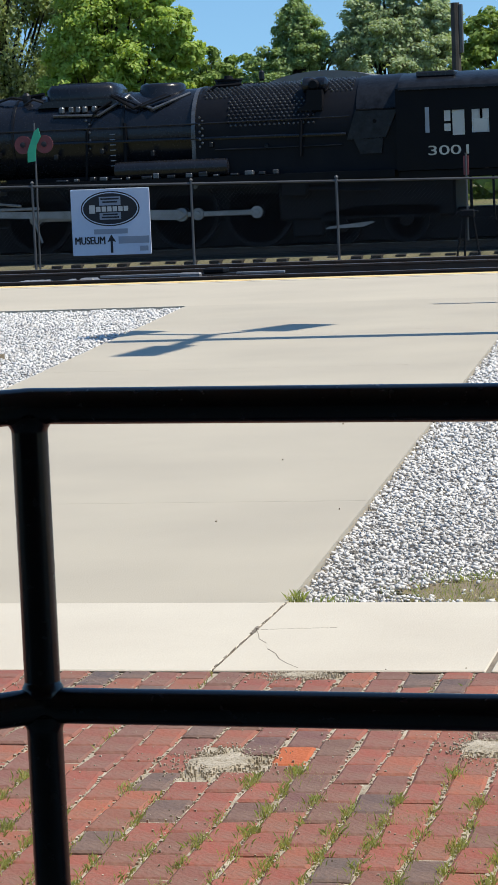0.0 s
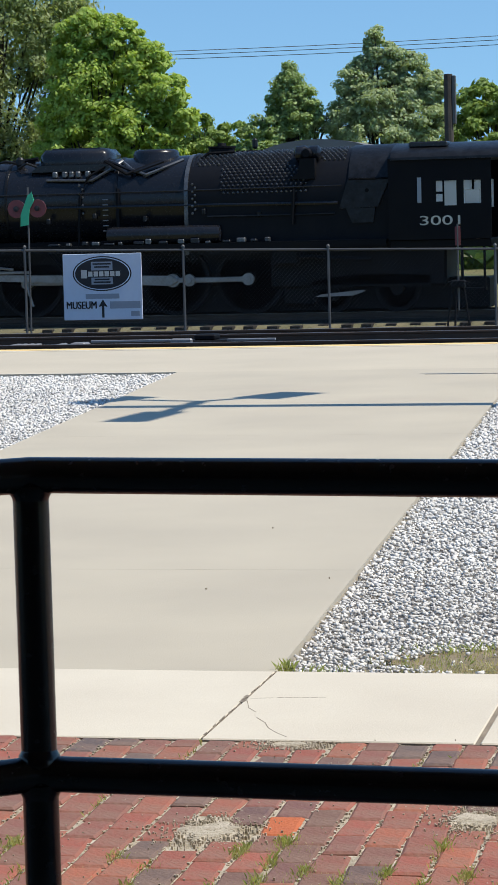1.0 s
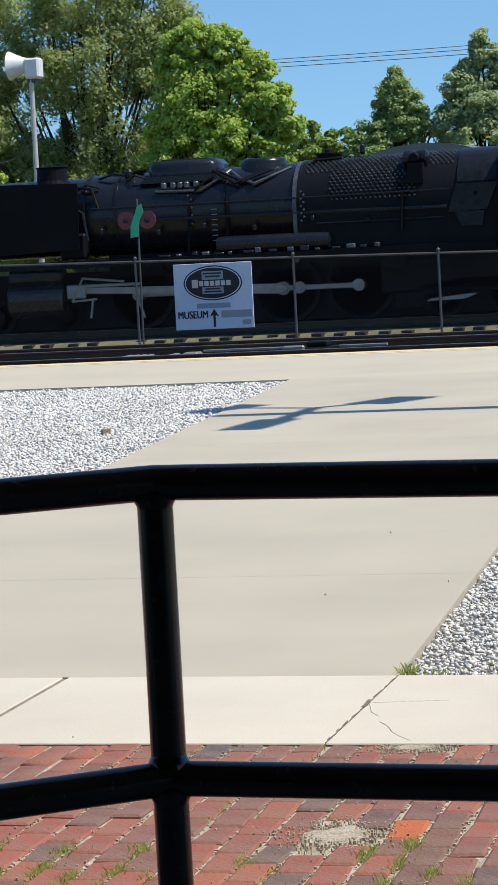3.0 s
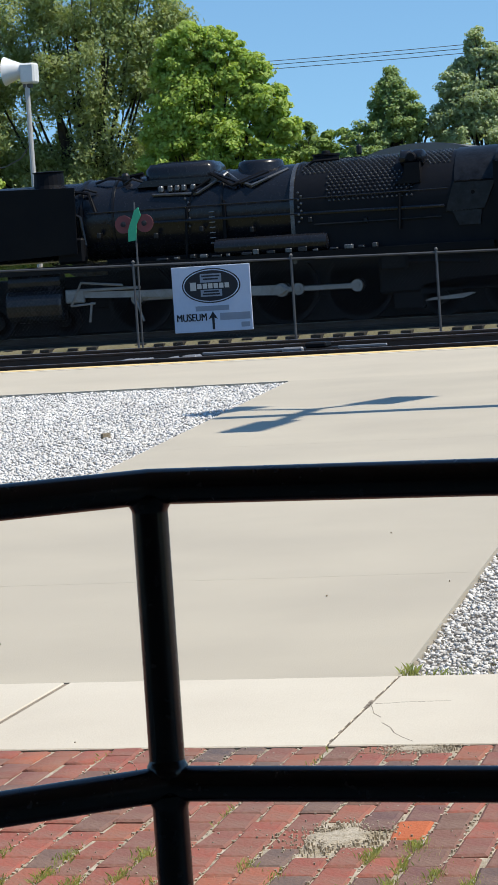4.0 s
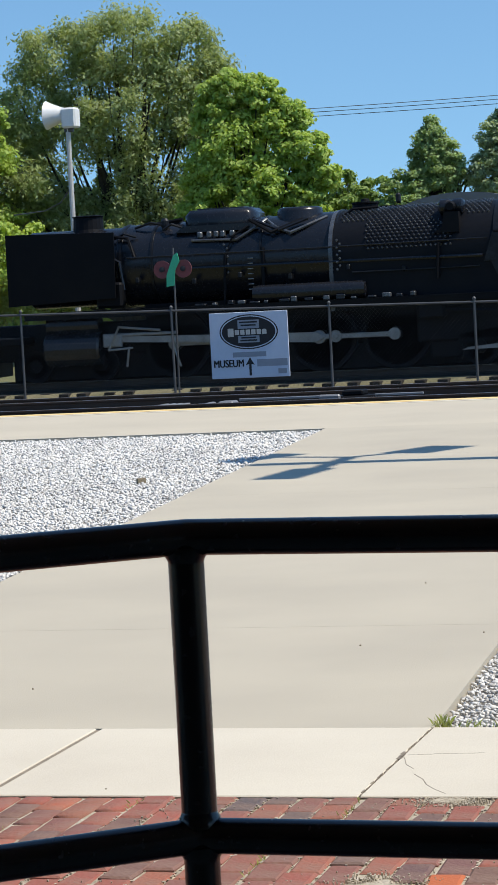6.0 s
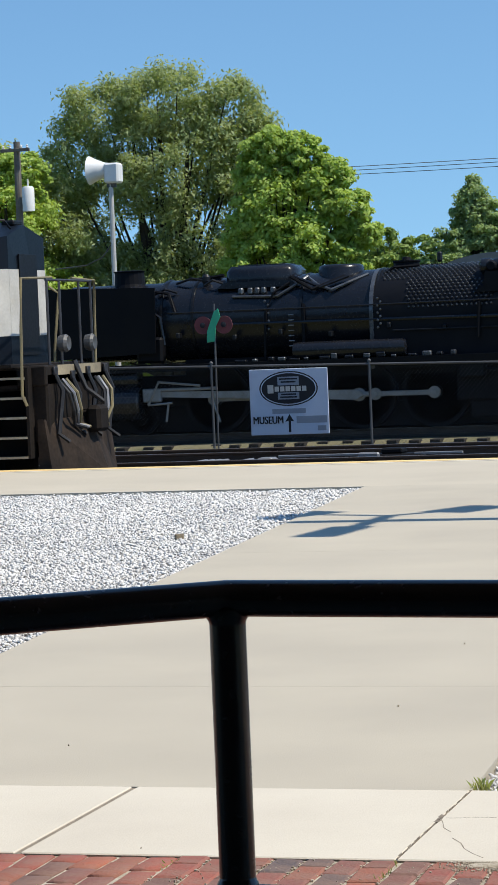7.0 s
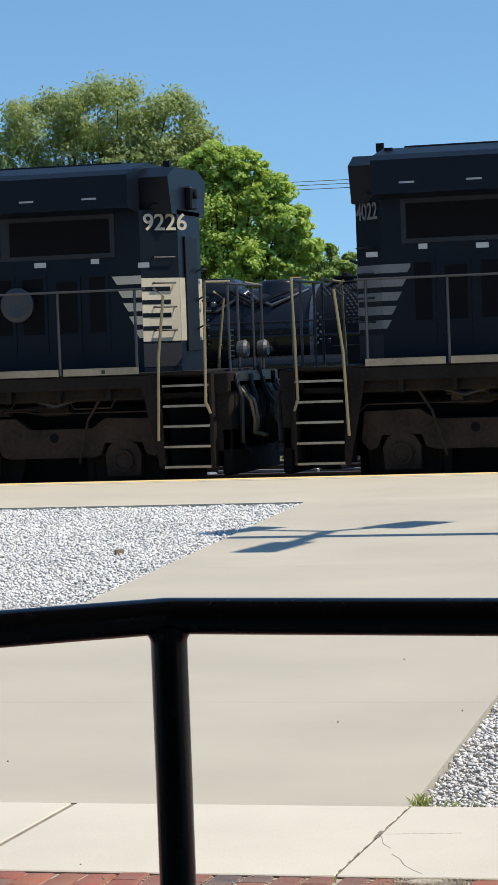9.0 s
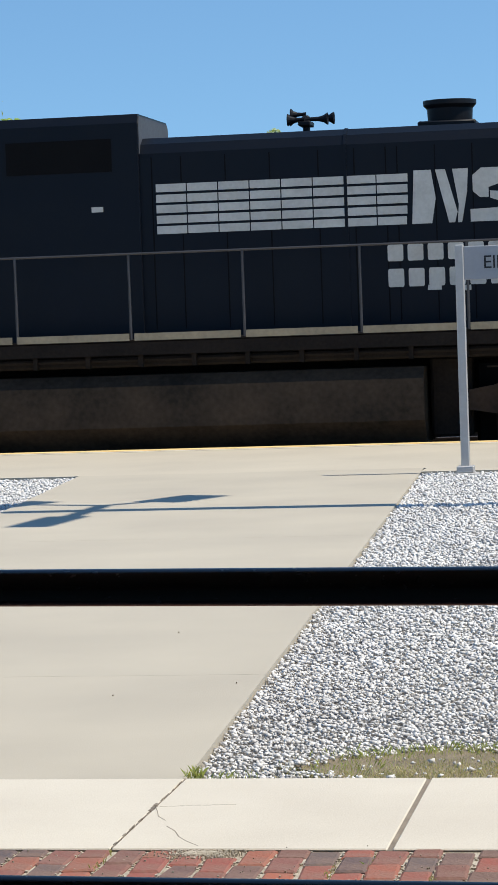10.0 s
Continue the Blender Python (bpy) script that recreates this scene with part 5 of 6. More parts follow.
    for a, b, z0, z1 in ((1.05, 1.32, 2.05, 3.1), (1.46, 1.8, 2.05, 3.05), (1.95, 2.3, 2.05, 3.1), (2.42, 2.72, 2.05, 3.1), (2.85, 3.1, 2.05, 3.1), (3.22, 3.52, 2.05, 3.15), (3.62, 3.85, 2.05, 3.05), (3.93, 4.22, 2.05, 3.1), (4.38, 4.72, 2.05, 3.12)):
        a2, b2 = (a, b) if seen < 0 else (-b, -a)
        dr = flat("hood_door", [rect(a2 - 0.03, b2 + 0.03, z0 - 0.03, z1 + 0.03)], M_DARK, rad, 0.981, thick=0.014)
        flat("door_louvre", [rect(a2 + 0.02, b2 - 0.02, z0 + 0.25, z1 - 0.03)], M_RECESS_SHADE, dr, 0.9955, thick=0.004)
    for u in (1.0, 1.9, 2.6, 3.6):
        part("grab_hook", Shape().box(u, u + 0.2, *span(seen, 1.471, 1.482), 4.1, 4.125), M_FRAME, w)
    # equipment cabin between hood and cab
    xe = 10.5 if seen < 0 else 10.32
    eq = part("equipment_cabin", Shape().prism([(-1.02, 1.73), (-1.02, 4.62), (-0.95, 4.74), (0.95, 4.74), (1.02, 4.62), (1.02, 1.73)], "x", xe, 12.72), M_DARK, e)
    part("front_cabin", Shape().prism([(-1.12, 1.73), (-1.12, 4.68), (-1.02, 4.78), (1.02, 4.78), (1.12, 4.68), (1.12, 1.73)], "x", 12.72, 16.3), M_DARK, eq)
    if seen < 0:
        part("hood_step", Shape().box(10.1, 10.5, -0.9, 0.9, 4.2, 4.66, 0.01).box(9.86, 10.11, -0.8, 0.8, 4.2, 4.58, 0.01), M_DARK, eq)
    # Thin lighter sheet paints sunlight onto the cabin's end face.
    part("cabin_end", Shape().prism([(-0.99, 4.2), (-0.99, 4.61), (-0.93, 4.71), (0.93, 4.71), (0.99, 4.61), (0.99, 4.2)], "x", xe - 0.015, xe - 0.001), M_ENDGREY, eq, "dusty grey end panel, painted lighter as if sunlit")
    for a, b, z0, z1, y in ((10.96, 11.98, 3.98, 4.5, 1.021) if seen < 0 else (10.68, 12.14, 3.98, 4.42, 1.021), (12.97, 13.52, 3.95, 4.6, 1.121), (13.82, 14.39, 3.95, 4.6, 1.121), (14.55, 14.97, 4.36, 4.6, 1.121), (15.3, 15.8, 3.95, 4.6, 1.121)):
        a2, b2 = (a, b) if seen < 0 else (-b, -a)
        # Louvre shade is a flat black sheet on the cabin side.
        lv = flat("air_louvre", [rect(a2, b2, z0, z1)], M_RECESS_SHADE, eq, y, thick=0.006)
        k = int((b - a) / 0.1) if y > 1.1 else 0
        for i in range(k):
            s = a2 + 0.05 + i * 0.1
            flat("louvre_bar", [rect(s, s + 0.025, z0 + 0.02, z1 - 0.02)], M_DARK, lv, y + 0.006, thick=0.012)
    both(lambda s: part("battery_box", Shape().box(12.9, 16.28, *span(s, 1.1, 1.47), 1.73, 2.47, 0.02), M_DARK, e))
    for a, b, z0, z1 in ((13.2, 13.8, 1.95, 2.3), (14.05, 14.4, 2.2, 2.3), (15.0, 15.4, 1.95, 2.3)):
        a2, b2 = (a, b) if seen < 0 else (-b, -a)
        flat("vent_panel", [rect(a2, b2, z0, z1)], M_DARK2, e, 1.471)
    # exhaust, horn
    part("exhaust_stack", Shape().box(5.84, 6.62, -0.42, 0.42, 4.4, 4.5, 0.02).lathe([(0.30, 4.49), (0.31, 4.68), (0.36, 4.73), (0.36, 4.79), (0.29, 4.79), (0.26, 4.6)], (6.22, 0, 0), n=22), M_DARK2, e, smooth=40)
    h = part("air_horn", Shape().tube([(8.18, 0, 4.4), (8.18, 0, 4.56)], 0.05, 8).box(8.1, 8.27, -0.2, 0.2, 4.53, 4.6, 0.015).box(8.13, 8.23, -0.08, 0.08, 4.6, 4.68, 0.02), M_DARK2, e)
    for y, z, d, ln in ((-0.17, 4.64, 1, 0.24), (0.0, 4.7, 1, 0.2), (0.17, 4.62, 1, 0.22), (-0.1, 4.64, -1, 0.36), (0.1, 4.62, -1, 0.3)):
        part("horn_bell", Shape().lathe([(0.03, 0), (0.024, d * 0.05), (0.03, d * ln * 0.6), (0.05, d * ln * 0.85), (0.082, d * ln), (0.082, d * (ln + 0.012)), (0, d * ln * 0.9)], (8.18, y, z), "x", 12), M_DARK2, h)
    # cab
    shell = [(-1.5, 1.73), (-1.5, 4.44), (-0.95, 4.80), (0.95, 4.80), (1.5, 4.44), (1.5, 1.73)]
    cab = part("cab", Shape().prism(shell, "x", 16.3, 18.5), M_DARK, e)
    eave = [(-1.56, 4.46), (-1.54, 4.53), (-0.98, 4.87), (0.98, 4.87), (1.54, 4.53), (1.56, 4.46), (0.95, 4.80), (-0.95, 4.80)]
    part("cab_roof", Shape().prism(eave, "x", 16.24, 18.58), M_GREY, cab)
    part("roof_gear", Shape().box(16.6, 17.2, -0.5, 0.5, 4.86, 4.93, 0.02).box(17.6, 18.5, -0.45, 0.45, 4.86, 4.94, 0.02).tube([(17.7, -0.4, 4.9), (17.7, -0.4, 5.02), (18.3, -0.4, 5.02), (18.3, -0.4, 4.9)], 0.015, 5).lathe([(0.08, 4.9), (0.08, 5.03), (0.03, 5.06)], (17.95, 0, 0), n=10).lathe([(0.05, 4.9), (0.05, 5.0)], (18.4, 0.2, 0), n=8), M_DARK2, cab)
    for s in (-1, 1):
        for a, b, z0, z1 in ((16.44, 16.82, 3.62, 4.36), (17.88, 18.26, 3.62, 4.36)):
            wn = part("side_window", Shape().box(a, b, *span(s, 1.5, 1.515), z0, z0 + 0.045).box(a, b, *span(s, 1.5, 1.515), z1 - 0.045, z1).box(a, a + 0.045, *span(s, 1.5, 1.515), z0 + 0.045, z1 - 0.045).box(b - 0.045, b, *span(s, 1.5, 1.515), z0 + 0.045, z1 - 0.045), M_FRAME, cab)
            part("pane", Shape().box(a + 0.04, b - 0.04, *span(s, 1.501, 1.507), z0 + 0.04, z1 - 0.04), M_GLASS, wn)
        wn = part("sliding_window", Shape().box(16.9, 17.8, *span(s, 1.5, 1.52), 3.68, 3.72).box(17.33, 17.40, *span(s, 1.5, 1.52), 3.72, 4.3).box(16.9, 16.93, *span(s, 1.5, 1.515), 3.72, 4.3).box(17.76, 17.80, *span(s, 1.5, 1.52), 3.72, 4.3), M_FRAME, cab)
        part("pane", Shape().box(16.93, 17.34, *span(s, 1.501, 1.507), 3.71, 4.3), M_GLASS, wn)
        part("pane", Shape().box(17.39, 17.77, *span(s, 1.501, 1.507), 3.71, 4.3), M_GLASS, wn)
        y0 = 1.5 * s
        part("sun_visor", Shape().add([(16.55, y0, 4.48), (18.05, y0, 4.48), (17.85, y0 + 0.3 * s, 4.3), (16.75, y0 + 0.3 * s, 4.3), (16.55, y0, 4.45), (18.05, y0, 4.45), (17.85, y0 + 0.3 * s, 4.28), (16.75, y0 + 0.3 * s, 4.28)],
                                      [(0, 1, 2, 3), (4, 7, 6, 5), (0, 4, 5, 1), (1, 5, 6, 2), (2, 6, 7, 3), (3, 7, 4, 0)]), M_DARK, cab)
        part("grab_iron", Shape().box(16.84, 16.87, *span(s, 1.5, 1.53), 2.58, 2.72).box(17.94, 17.97, *span(s, 1.5, 1.53), 2.6, 2.78), M_FRAME, cab)
    for a, b, z0, z1 in ((16.55, 17.22, 1.95, 2.42), (17.62, 18.25, 1.95, 2.42)):
        flat("vent_panel", [rect(a, b, z0, z1) if seen < 0 else rect(-b, -a, z0, z1)], M_RECESS_SHADE, cab, 1.5005, thick=0.004)
    if seen < 0:
        writing("road_number", number, 0.345, facing(17.3, -1.504, 3.045), M_WHITE, cab, 0.006, 1.2)
        writing("model_lettering", model, 0.075, facing(16.58, -1.504, 2.895), M_WHITE, cab, 0.002)
        flat("owner_mark", [[(17.19, 2.9), (17.37, 2.9), (17.40, 2.985), (17.22, 2.985)]], M_NAME, cab, 1.501)
    # cab front and nose
    fv = [(18.5, -1.5, 3.86), (18.5, 1.5, 3.86), (18.42, -1.47, 4.46), (18.42, 1.47, 4.46), (19.04, -0.62, 3.84), (19.04, 0.62, 3.84), (18.95, -0.62, 4.48), (18.95, 0.62, 4.48), (18.5, -0.95, 4.82), (18.5, 0.95, 4.82), (19.0, -0.6, 4.76), (19.0, 0.6, 4.76)]
    fv = [(x, y * (0.5 if abs(y) < 0.7 else 1), z) for x, y, z in fv]
    part("cab_front", Shape().add(fv[:8], [(0, 4, 6, 2), (4, 5, 7, 6), (5, 1, 3, 7), (2, 6, 7, 3), (0, 1, 5, 4), (0, 2, 3, 1)]), M_DARK, cab)
    part("cab_brow", Shape().add(fv[2:4] + fv[6:12], [(0, 2, 6, 4), (2, 3, 7, 6), (3, 1, 5, 7), (4, 6, 7, 5), (0, 1, 3, 2), (0, 4, 5, 1)]), M_WHITE, cab, "white painted brow over the windshield")
    for s in (-1, 1):
        quad = [Vector((18.54, s * 1.44, 3.95)), Vector((19.02, s * 0.36, 3.92)), Vector((18.945, s * 0.36, 4.43)), Vector((18.48, s * 1.40, 4.38))]
        nrm = Vector((0.90, s * 0.43, 0)) * 0.02
        sh = Shape().add([*(p + nrm for p in quad), *(p - nrm for p in quad)], [(0, 1, 2, 3), (7, 6, 5, 4), (0, 4, 5, 1), (1, 5, 6, 2), (2, 6, 7, 3), (3, 7, 4, 0)])
        wsn = part("windshield", sh, M_WIND, cab, "tinted windshield")
        part("wiper", Shape().tube([(18.74, s * 0.95, 4.42), (18.82, s * 0.9, 4.18), (18.88, s * 0.85, 4.02)], 0.012, 5), M_INK, wsn)
    nb = part("number_board", Shape().box(18.58, 19.02, -1.02, -0.3, 4.50, 4.76, 0.03), M_DARK2, cab)
    if seen < 0:
        ang = Matrix.Translation((18.80, -1.024, 4.565)) @ Euler((0, 0, radians(0))).to_matrix().to_4x4() @ NEAR_SIDE
        part("board_face", Shape().box(-0.22, 0.22, -0.02, 0.15, -0.004, 0.002, 0, ang), M_WHITE, nb)
        writing("board_number", number, 0.12, ang @ Matrix.Translation((0, 0.0, 0.006)), M_INK, nb, 0.004)
    part("headlight", Shape().box(18.98, 19.1, -0.2, 0.2, 4.48, 4.78, 0.04).lathe([(0.09, 0), (0.09, 0.05), (0.05, 0.05)], (19.1, 0.0, 4.63), "x", 12), M_DARK2, cab)
    nv = [(18.5, -1.5, 1.73), (18.5, -1.5, 3.87), (19.8, -1.5, 3.42), (19.8, -1.5, 1.73), (20.22, -0.72, 3.55), (20.22, -0.72, 1.73), (20.22, 0.72, 3.55), (20.22, 0.72, 1.73), (19.8, 1.5, 3.42), (19.8, 1.5, 1.73), (18.5, 1.5, 3.87), (18.5, 1.5, 1.73), (19.1, 0, 3.9), (20.2, 0, 3.72)]
    nf = [(0, 3, 2, 1), (3, 5, 4, 2), (5, 7, 6, 13, 4), (7, 9, 8, 6), (9, 11, 10, 8), (1, 2, 12), (2, 4, 13, 12), (13, 6, 8, 12), (8, 10, 12), (10, 1, 12), (0, 1, 10, 11), (0, 11, 9, 7, 5, 3)]
    nose = part("nose", Shape().add(nv, nf), M_DARK, e)
    for k in range(5):
        zt = 3.08 - 0.207 * k
        zb = zt - (0.135 if k < 4 else 0.12)
        s0 = 19.0 + 0.115 * k
        for s in (-1, 1):
            part("nose_stripe", Shape().prism([(s0, zt), (19.8, zt), (19.8, zb), (s0 + 0.09, zb)], "y", *span(s, 1.499, 1.505)), M_WHITE, nose)
    for s in (-1, 1):
        n2 = Vector((0.78, s * 0.42, 0)).normalized() * 0.006
        a, b = Vector((19.8, s * 1.5, 0)), Vector((20.22, s * 0.72, 0))
        pl = [a + n2, b + n2, b - n2, a - n2]
        part("nose_panel", Shape().prism([(p.x, p.y) for p in pl], "z", 2.13, 3.08), M_WHITE, nose, "white nose block")
        for k in range(4):
            n3 = n2 * 1.6
            pl2 = [a + n3, a.lerp(b, 0.7) + n3, a.lerp(b, 0.7) + n2, a + n2]
            part("nose_gap", Shape().prism([(p.x, p.y) for p in pl2], "z", 2.88 - 0.207 * k, 2.945 - 0.207 * k), M_DARK, nose)
    part("nose_front_panel", Shape().box(20.221, 20.228, -0.72, 0.72, 2.13, 3.08), M_WHITE, nose)
    part("nose_door", Shape().box(20.229, 20.245, -0.35, 0.35, 1.85, 3.3, 0.01), M_DARK2, nose)
    part("side_panel", Shape().box(18.62, 18.95, *span(seen, 1.5, 1.507), 1.92, 2.18), M_SILL, nose, "cream equipment panel")
    part("class_light", Shape().box(19.62, 19.76, *span(seen, 1.5, 1.512), 3.20, 3.28), M_FRAME, nose)
    part("grab_hook", Shape().box(18.0, 18.12, *span(seen, 1.5, 1.51), 3.4, 3.43), M_FRAME, cab)
    part("nose_rail", Shape().tube([(19.6, -1.0, 3.66), (19.7, -0.9, 3.8), (20.1, -0.5, 3.78), (20.15, -0.4, 3.66)], 0.016, 5).box(19.9, 20.1, -0.12, 0.2, 3.72, 3.8, 0.02), M_DARK2, nose)
    part("nose_pole", Shape().tube([(20.0, -1.16, 3.45), (20.02, -1.16, 1.75)], 0.028, 6).box(19.96, 20.06, -1.22, -1.1, 3.3, 3.5, 0.02), M_INK, nose)
    # end platforms, steps, rails, couplers
    for end, x0, dr in (("front", 20.0, 1), ("rear", 0.2, -1)):
        pl = part("end_platform", Shape().box(min(x0, x0 + dr * 0.95), max(x0, x0 + dr * 0.95), -1.35, 1.35, 1.42, 1.70, 0.02).box(min(x0 + dr * 0.7, x0 + dr * 0.95), max(x0 + dr * 0.7, x0 + dr * 0.95), -1.3, 1.3, 0.62, 1.6, 0.03), M_UNDER, e)
        part("end_sill_stripe", Shape().box(*span(1, min(x0 + dr * 0.955, x0 + dr * 0.95), max(x0 + dr * 0.965, x0 + dr * 0.95)), -0.9, 0.9, 1.56, 1.7), M_SILL, pl)
        for s in (-1, 1):
            ya, yb = span(s, 1.0, 1.5)
            side = part("step_side", Shape().prism([(x0 - dr * 0.28, 1.7), (x0 + dr * 0.0, 1.7), (x0 + dr * 0.06, 0.42), (x0 - dr * 0.02, 0.42)], "y", *span(s, 1.44, 1.49)), M_UNDER, pl, "dusty step stringer")
            # Black sheet paints the shade behind the steps.
            part("step_back", Shape().box(min(x0, x0 + dr * 0.7), max(x0, x0 + dr * 0.7), *span(s, 0.98, 1.02), 0.42, 1.66), M_RECESS_SHADE, side)
            for k in range(5):
                z = 0.44 + 0.275 * k
                st = part("step", Shape().box(min(x0 + dr * 0.05, x0 + dr * 0.70), max(x0 + dr * 0.05, x0 + dr * 0.70), ya, yb, z - 0.02, z + 0.01), M_UNDER, side)
                part("step_nosing", Shape().box(min(x0 + dr * 0.05, x0 + dr * 0.70), max(x0 + dr * 0.05, x0 + dr * 0.70), *span(s, 1.5, 1.508), z - 0.02, z + 0.012), M_STEP, st)
            part("end_plate", Shape().box(min(x0 + dr * 0.70, x0 + dr * 0.74), max(x0 + dr * 0.70, x0 + dr * 0.74), ya, yb, 0.42, 1.68), M_UNDER, side)
            part("step_rail", Shape().tube([(x0 - dr * 0.02, s * 1.52, 0.8), (x0 + dr * 0.02, s * 1.53, 1.9), (x0 + dr * 0.12, s * 1.53, 2.75), (x0 - dr * 0.02, s * 1.5, 2.86)], 0.021, 6), M_YRAIL, pl, "yellow grab rail", 40)
            part("step_rail", Shape().tube([(x0 + dr * 0.72, s * 1.5, 1.15), (x0 + dr * 0.66, s * 1.52, 1.3), (x0 + dr * 0.68, s * 1.52, 2.2), (x0 + dr * 0.70, s * 1.5, 2.92), (x0 + dr * 0.74, s * 0.4, 2.94)], 0.021, 6), M_YRAIL, pl, "yellow grab rail", 40)
        for y in (-0.9, -0.4, 0.4, 0.9):
            part("end_stanchion", Shape().tube([(x0 + dr * 0.85, y, 1.7), (x0 + dr * 0.85, y, 2.9)], 0.02, 6), M_RAILING, pl)
        part("end_rail", Shape().tube([(x0 + dr * 0.85, -0.95, 2.9), (x0 + dr * 0.85, 0.95, 2.9)], 0.02, 6), M_RAILING, pl)
        for y in (-0.55, 0.55) if end == "front" or seen > 0 else ():
            part("ditch_light", Shape().lathe([(0.0, 0.0), (0.11, 0.0), (0.13, dr * 0.1), (0.1, dr * 0.14), (0, dr * 0.12)], (x0 + dr * 0.88, y, 2.0), "x", 16), M_GALV, pl, "round lamp with a clear lens")
        part("coupler", Shape().box(min(x0 + dr * 0.9, x0 + dr * 1.25), max(x0 + dr * 0.9, x0 + dr * 1.25), -0.14, 0.14, 0.78, 1.05, 0.04).box(min(x0 + dr * 1.1, x0 + dr * 1.32), max(x0 + dr * 1.1, x0 + dr * 1.32), -0.22, 0.2, 0.72, 1.1, 0.07), M_UNDER, pl)
        for k, y in enumerate((-0.95, -0.75, -0.6, 0.6, 0.75, 0.95)):
            m2 = (M_INK, M_ROD, M_YRAIL)[k % 3]
            part("air_hose", Shape().tube([(x0 + dr * 0.97, y, 1.5), (x0 + dr * 1.12, y * 0.95, 1.3), (x0 + dr * 1.15, y * 0.85, 1.05), (x0 + dr * 1.1, y * 0.7, 0.85), (x0 + dr * 1.2, y * 0.5, 0.8)], 0.026, 6), m2, pl)
        for y, zt, zb in ((-1.05, 1.62, 0.62), (-0.35, 1.55, 0.7), (0.3, 1.6, 0.66), (1.05, 1.62, 0.6)):
            part("air_hose", Shape().tube([(x0 + dr * 0.96, y, zt), (x0 + dr * 1.06, y + 0.06, zt - 0.28), (x0 + dr * 1.02, y - 0.05, zb + 0.12), (x0 + dr * 1.16, y, zb)], 0.034, 6).box(min(x0 + dr * 0.96, x0 + dr * 1.0), max(x0 + dr * 0.96, x0 + dr * 1.0), y - 0.07, y + 0.07, zt - 0.06, zt + 0.06, 0.01), M_INK, pl, "black rubber hose", 40)
        part("mu_cable", Shape().tube([(x0 + dr * 0.96, -0.2, 1.75), (x0 + dr * 1.1, -0.15, 1.35), (x0 + dr * 1.3, 0.0, 1.15)], 0.04, 6), M_INK, pl, "thick black jumper cable", 40)
        pv = [(x0 + dr * 0.9, -1.35, 0.95), (x0 + dr * 0.9, 1.35, 0.95), (x0 + dr * 1.0, 1.35, 0.14), (x0 + dr * 1.0, -1.35, 0.14), (x0 + dr * 1.08, 0, 0.95), (x0 + dr * 1.36, 0, 0.12), (x0 + dr * 0.8, -1.35, 0.95), (x0 + dr * 0.8, 1.35, 0.95), (x0 + dr * 0.8, 1.35, 0.14), (x0 + dr * 0.8, -1.35, 0.14)]
        if end == "front":
            part("snow_plough", Shape().add(pv, [(0, 4, 5, 3), (4, 1, 2, 5), (6, 7, 1, 4, 0), (9, 3, 5, 2, 8), (0, 3, 9, 6), (1, 7, 8, 2), (6, 9, 8, 7)]), M_TRUCK, pl, "scraped steel snow plough")
        else:
            part("pilot_plate", Shape().box(min(x0 + dr * 0.8, x0 + dr * 0.95), max(x0 + dr * 0.8, x0 + dr * 0.95), -1.3, 1.3, 0.3, 0.95, 0.03), M_RECESS_SHADE, pl)
    # rear end of the hood
    for s in (-1, 1):
        a, b = Vector((e1, s * 0.98, 0)), Vector((e0, s * 0.56, 0))
        n2 = Vector((-1, s, 0)).normalized() * 0.006
        ra = [a + n2, b + n2, b - n2, a - n2]
        if seen > 0:
            part("end_panel", Shape().prism([(p.x, p.y) for p in ra], "z", 2.15, 3.02), M_CREAM, rad, "cream end block")
        for k in range(5 if seen < 0 else 0):
            part("end_stripe", Shape().prism([(p.x, p.y) for p in ra], "z", 2.945 - 0.186 * k, 3.06 - 0.186 * k), M_SHADED_WHITE, rad, "dirty white stripe, painted darker as in shade")
        for z in (2.3, 2.62, 2.95, 3.3, 4.02):
            c, d = a.lerp(b, 0.3) + Vector((0, 0, z)), a.lerp(b, 0.85) + Vector((0, 0, z))
            part("grab_iron", Shape().tube([c, c + n2 * 11, d + n2 * 11, d], 0.013, 5), M_INK, rad)
        # Grey sheet puts the sunlit look of the end face into its colour.
        part("sunlit_end_sheet", Shape().prism([(p.x, p.y) for p in ra], "z", 1.8, 2.12), M_GREY, rad)
        for k in range(4 if seen > 0 else 0):
            n3 = n2 * 1.7
            q2 = [a + n3, a.lerp(b, 0.75) + n3, a.lerp(b, 0.75) + n2, a + n2]
            part("end_gap", Shape().prism([(p.x, p.y) for p in q2], "z", 2.84 - 0.18 * k, 2.90 - 0.18 * k), M_DARK, rad)
        for k in range(5):
            zt = 3.06 - 0.186 * k
            # The lead engine's stripes, panel and number take the shade-darkened dirty white.
            part("rear_stripe", Shape().prism([(e1, zt), (e1 + 0.42 - 0.075 * k, zt), (e1 + 0.35 - 0.075 * k, zt - 0.115), (e1, zt - 0.115)], "y", *span(s, 0.981, 0.987)), M_CREAM if seen > 0 else M_SHADED_WHITE, rad)
    part("end_panel", Shape().box(e0 - 0.008, e0 - 0.001, -0.56, 0.56, 2.15, 3.02), M_CREAM if seen > 0 else M_SHADED_WHITE, rad)
    part("end_door", Shape().box(e0 - 0.03, e0 - 0.008, -0.3, 0.3, 2.0, 3.6, 0.01), M_DARK2, rad)
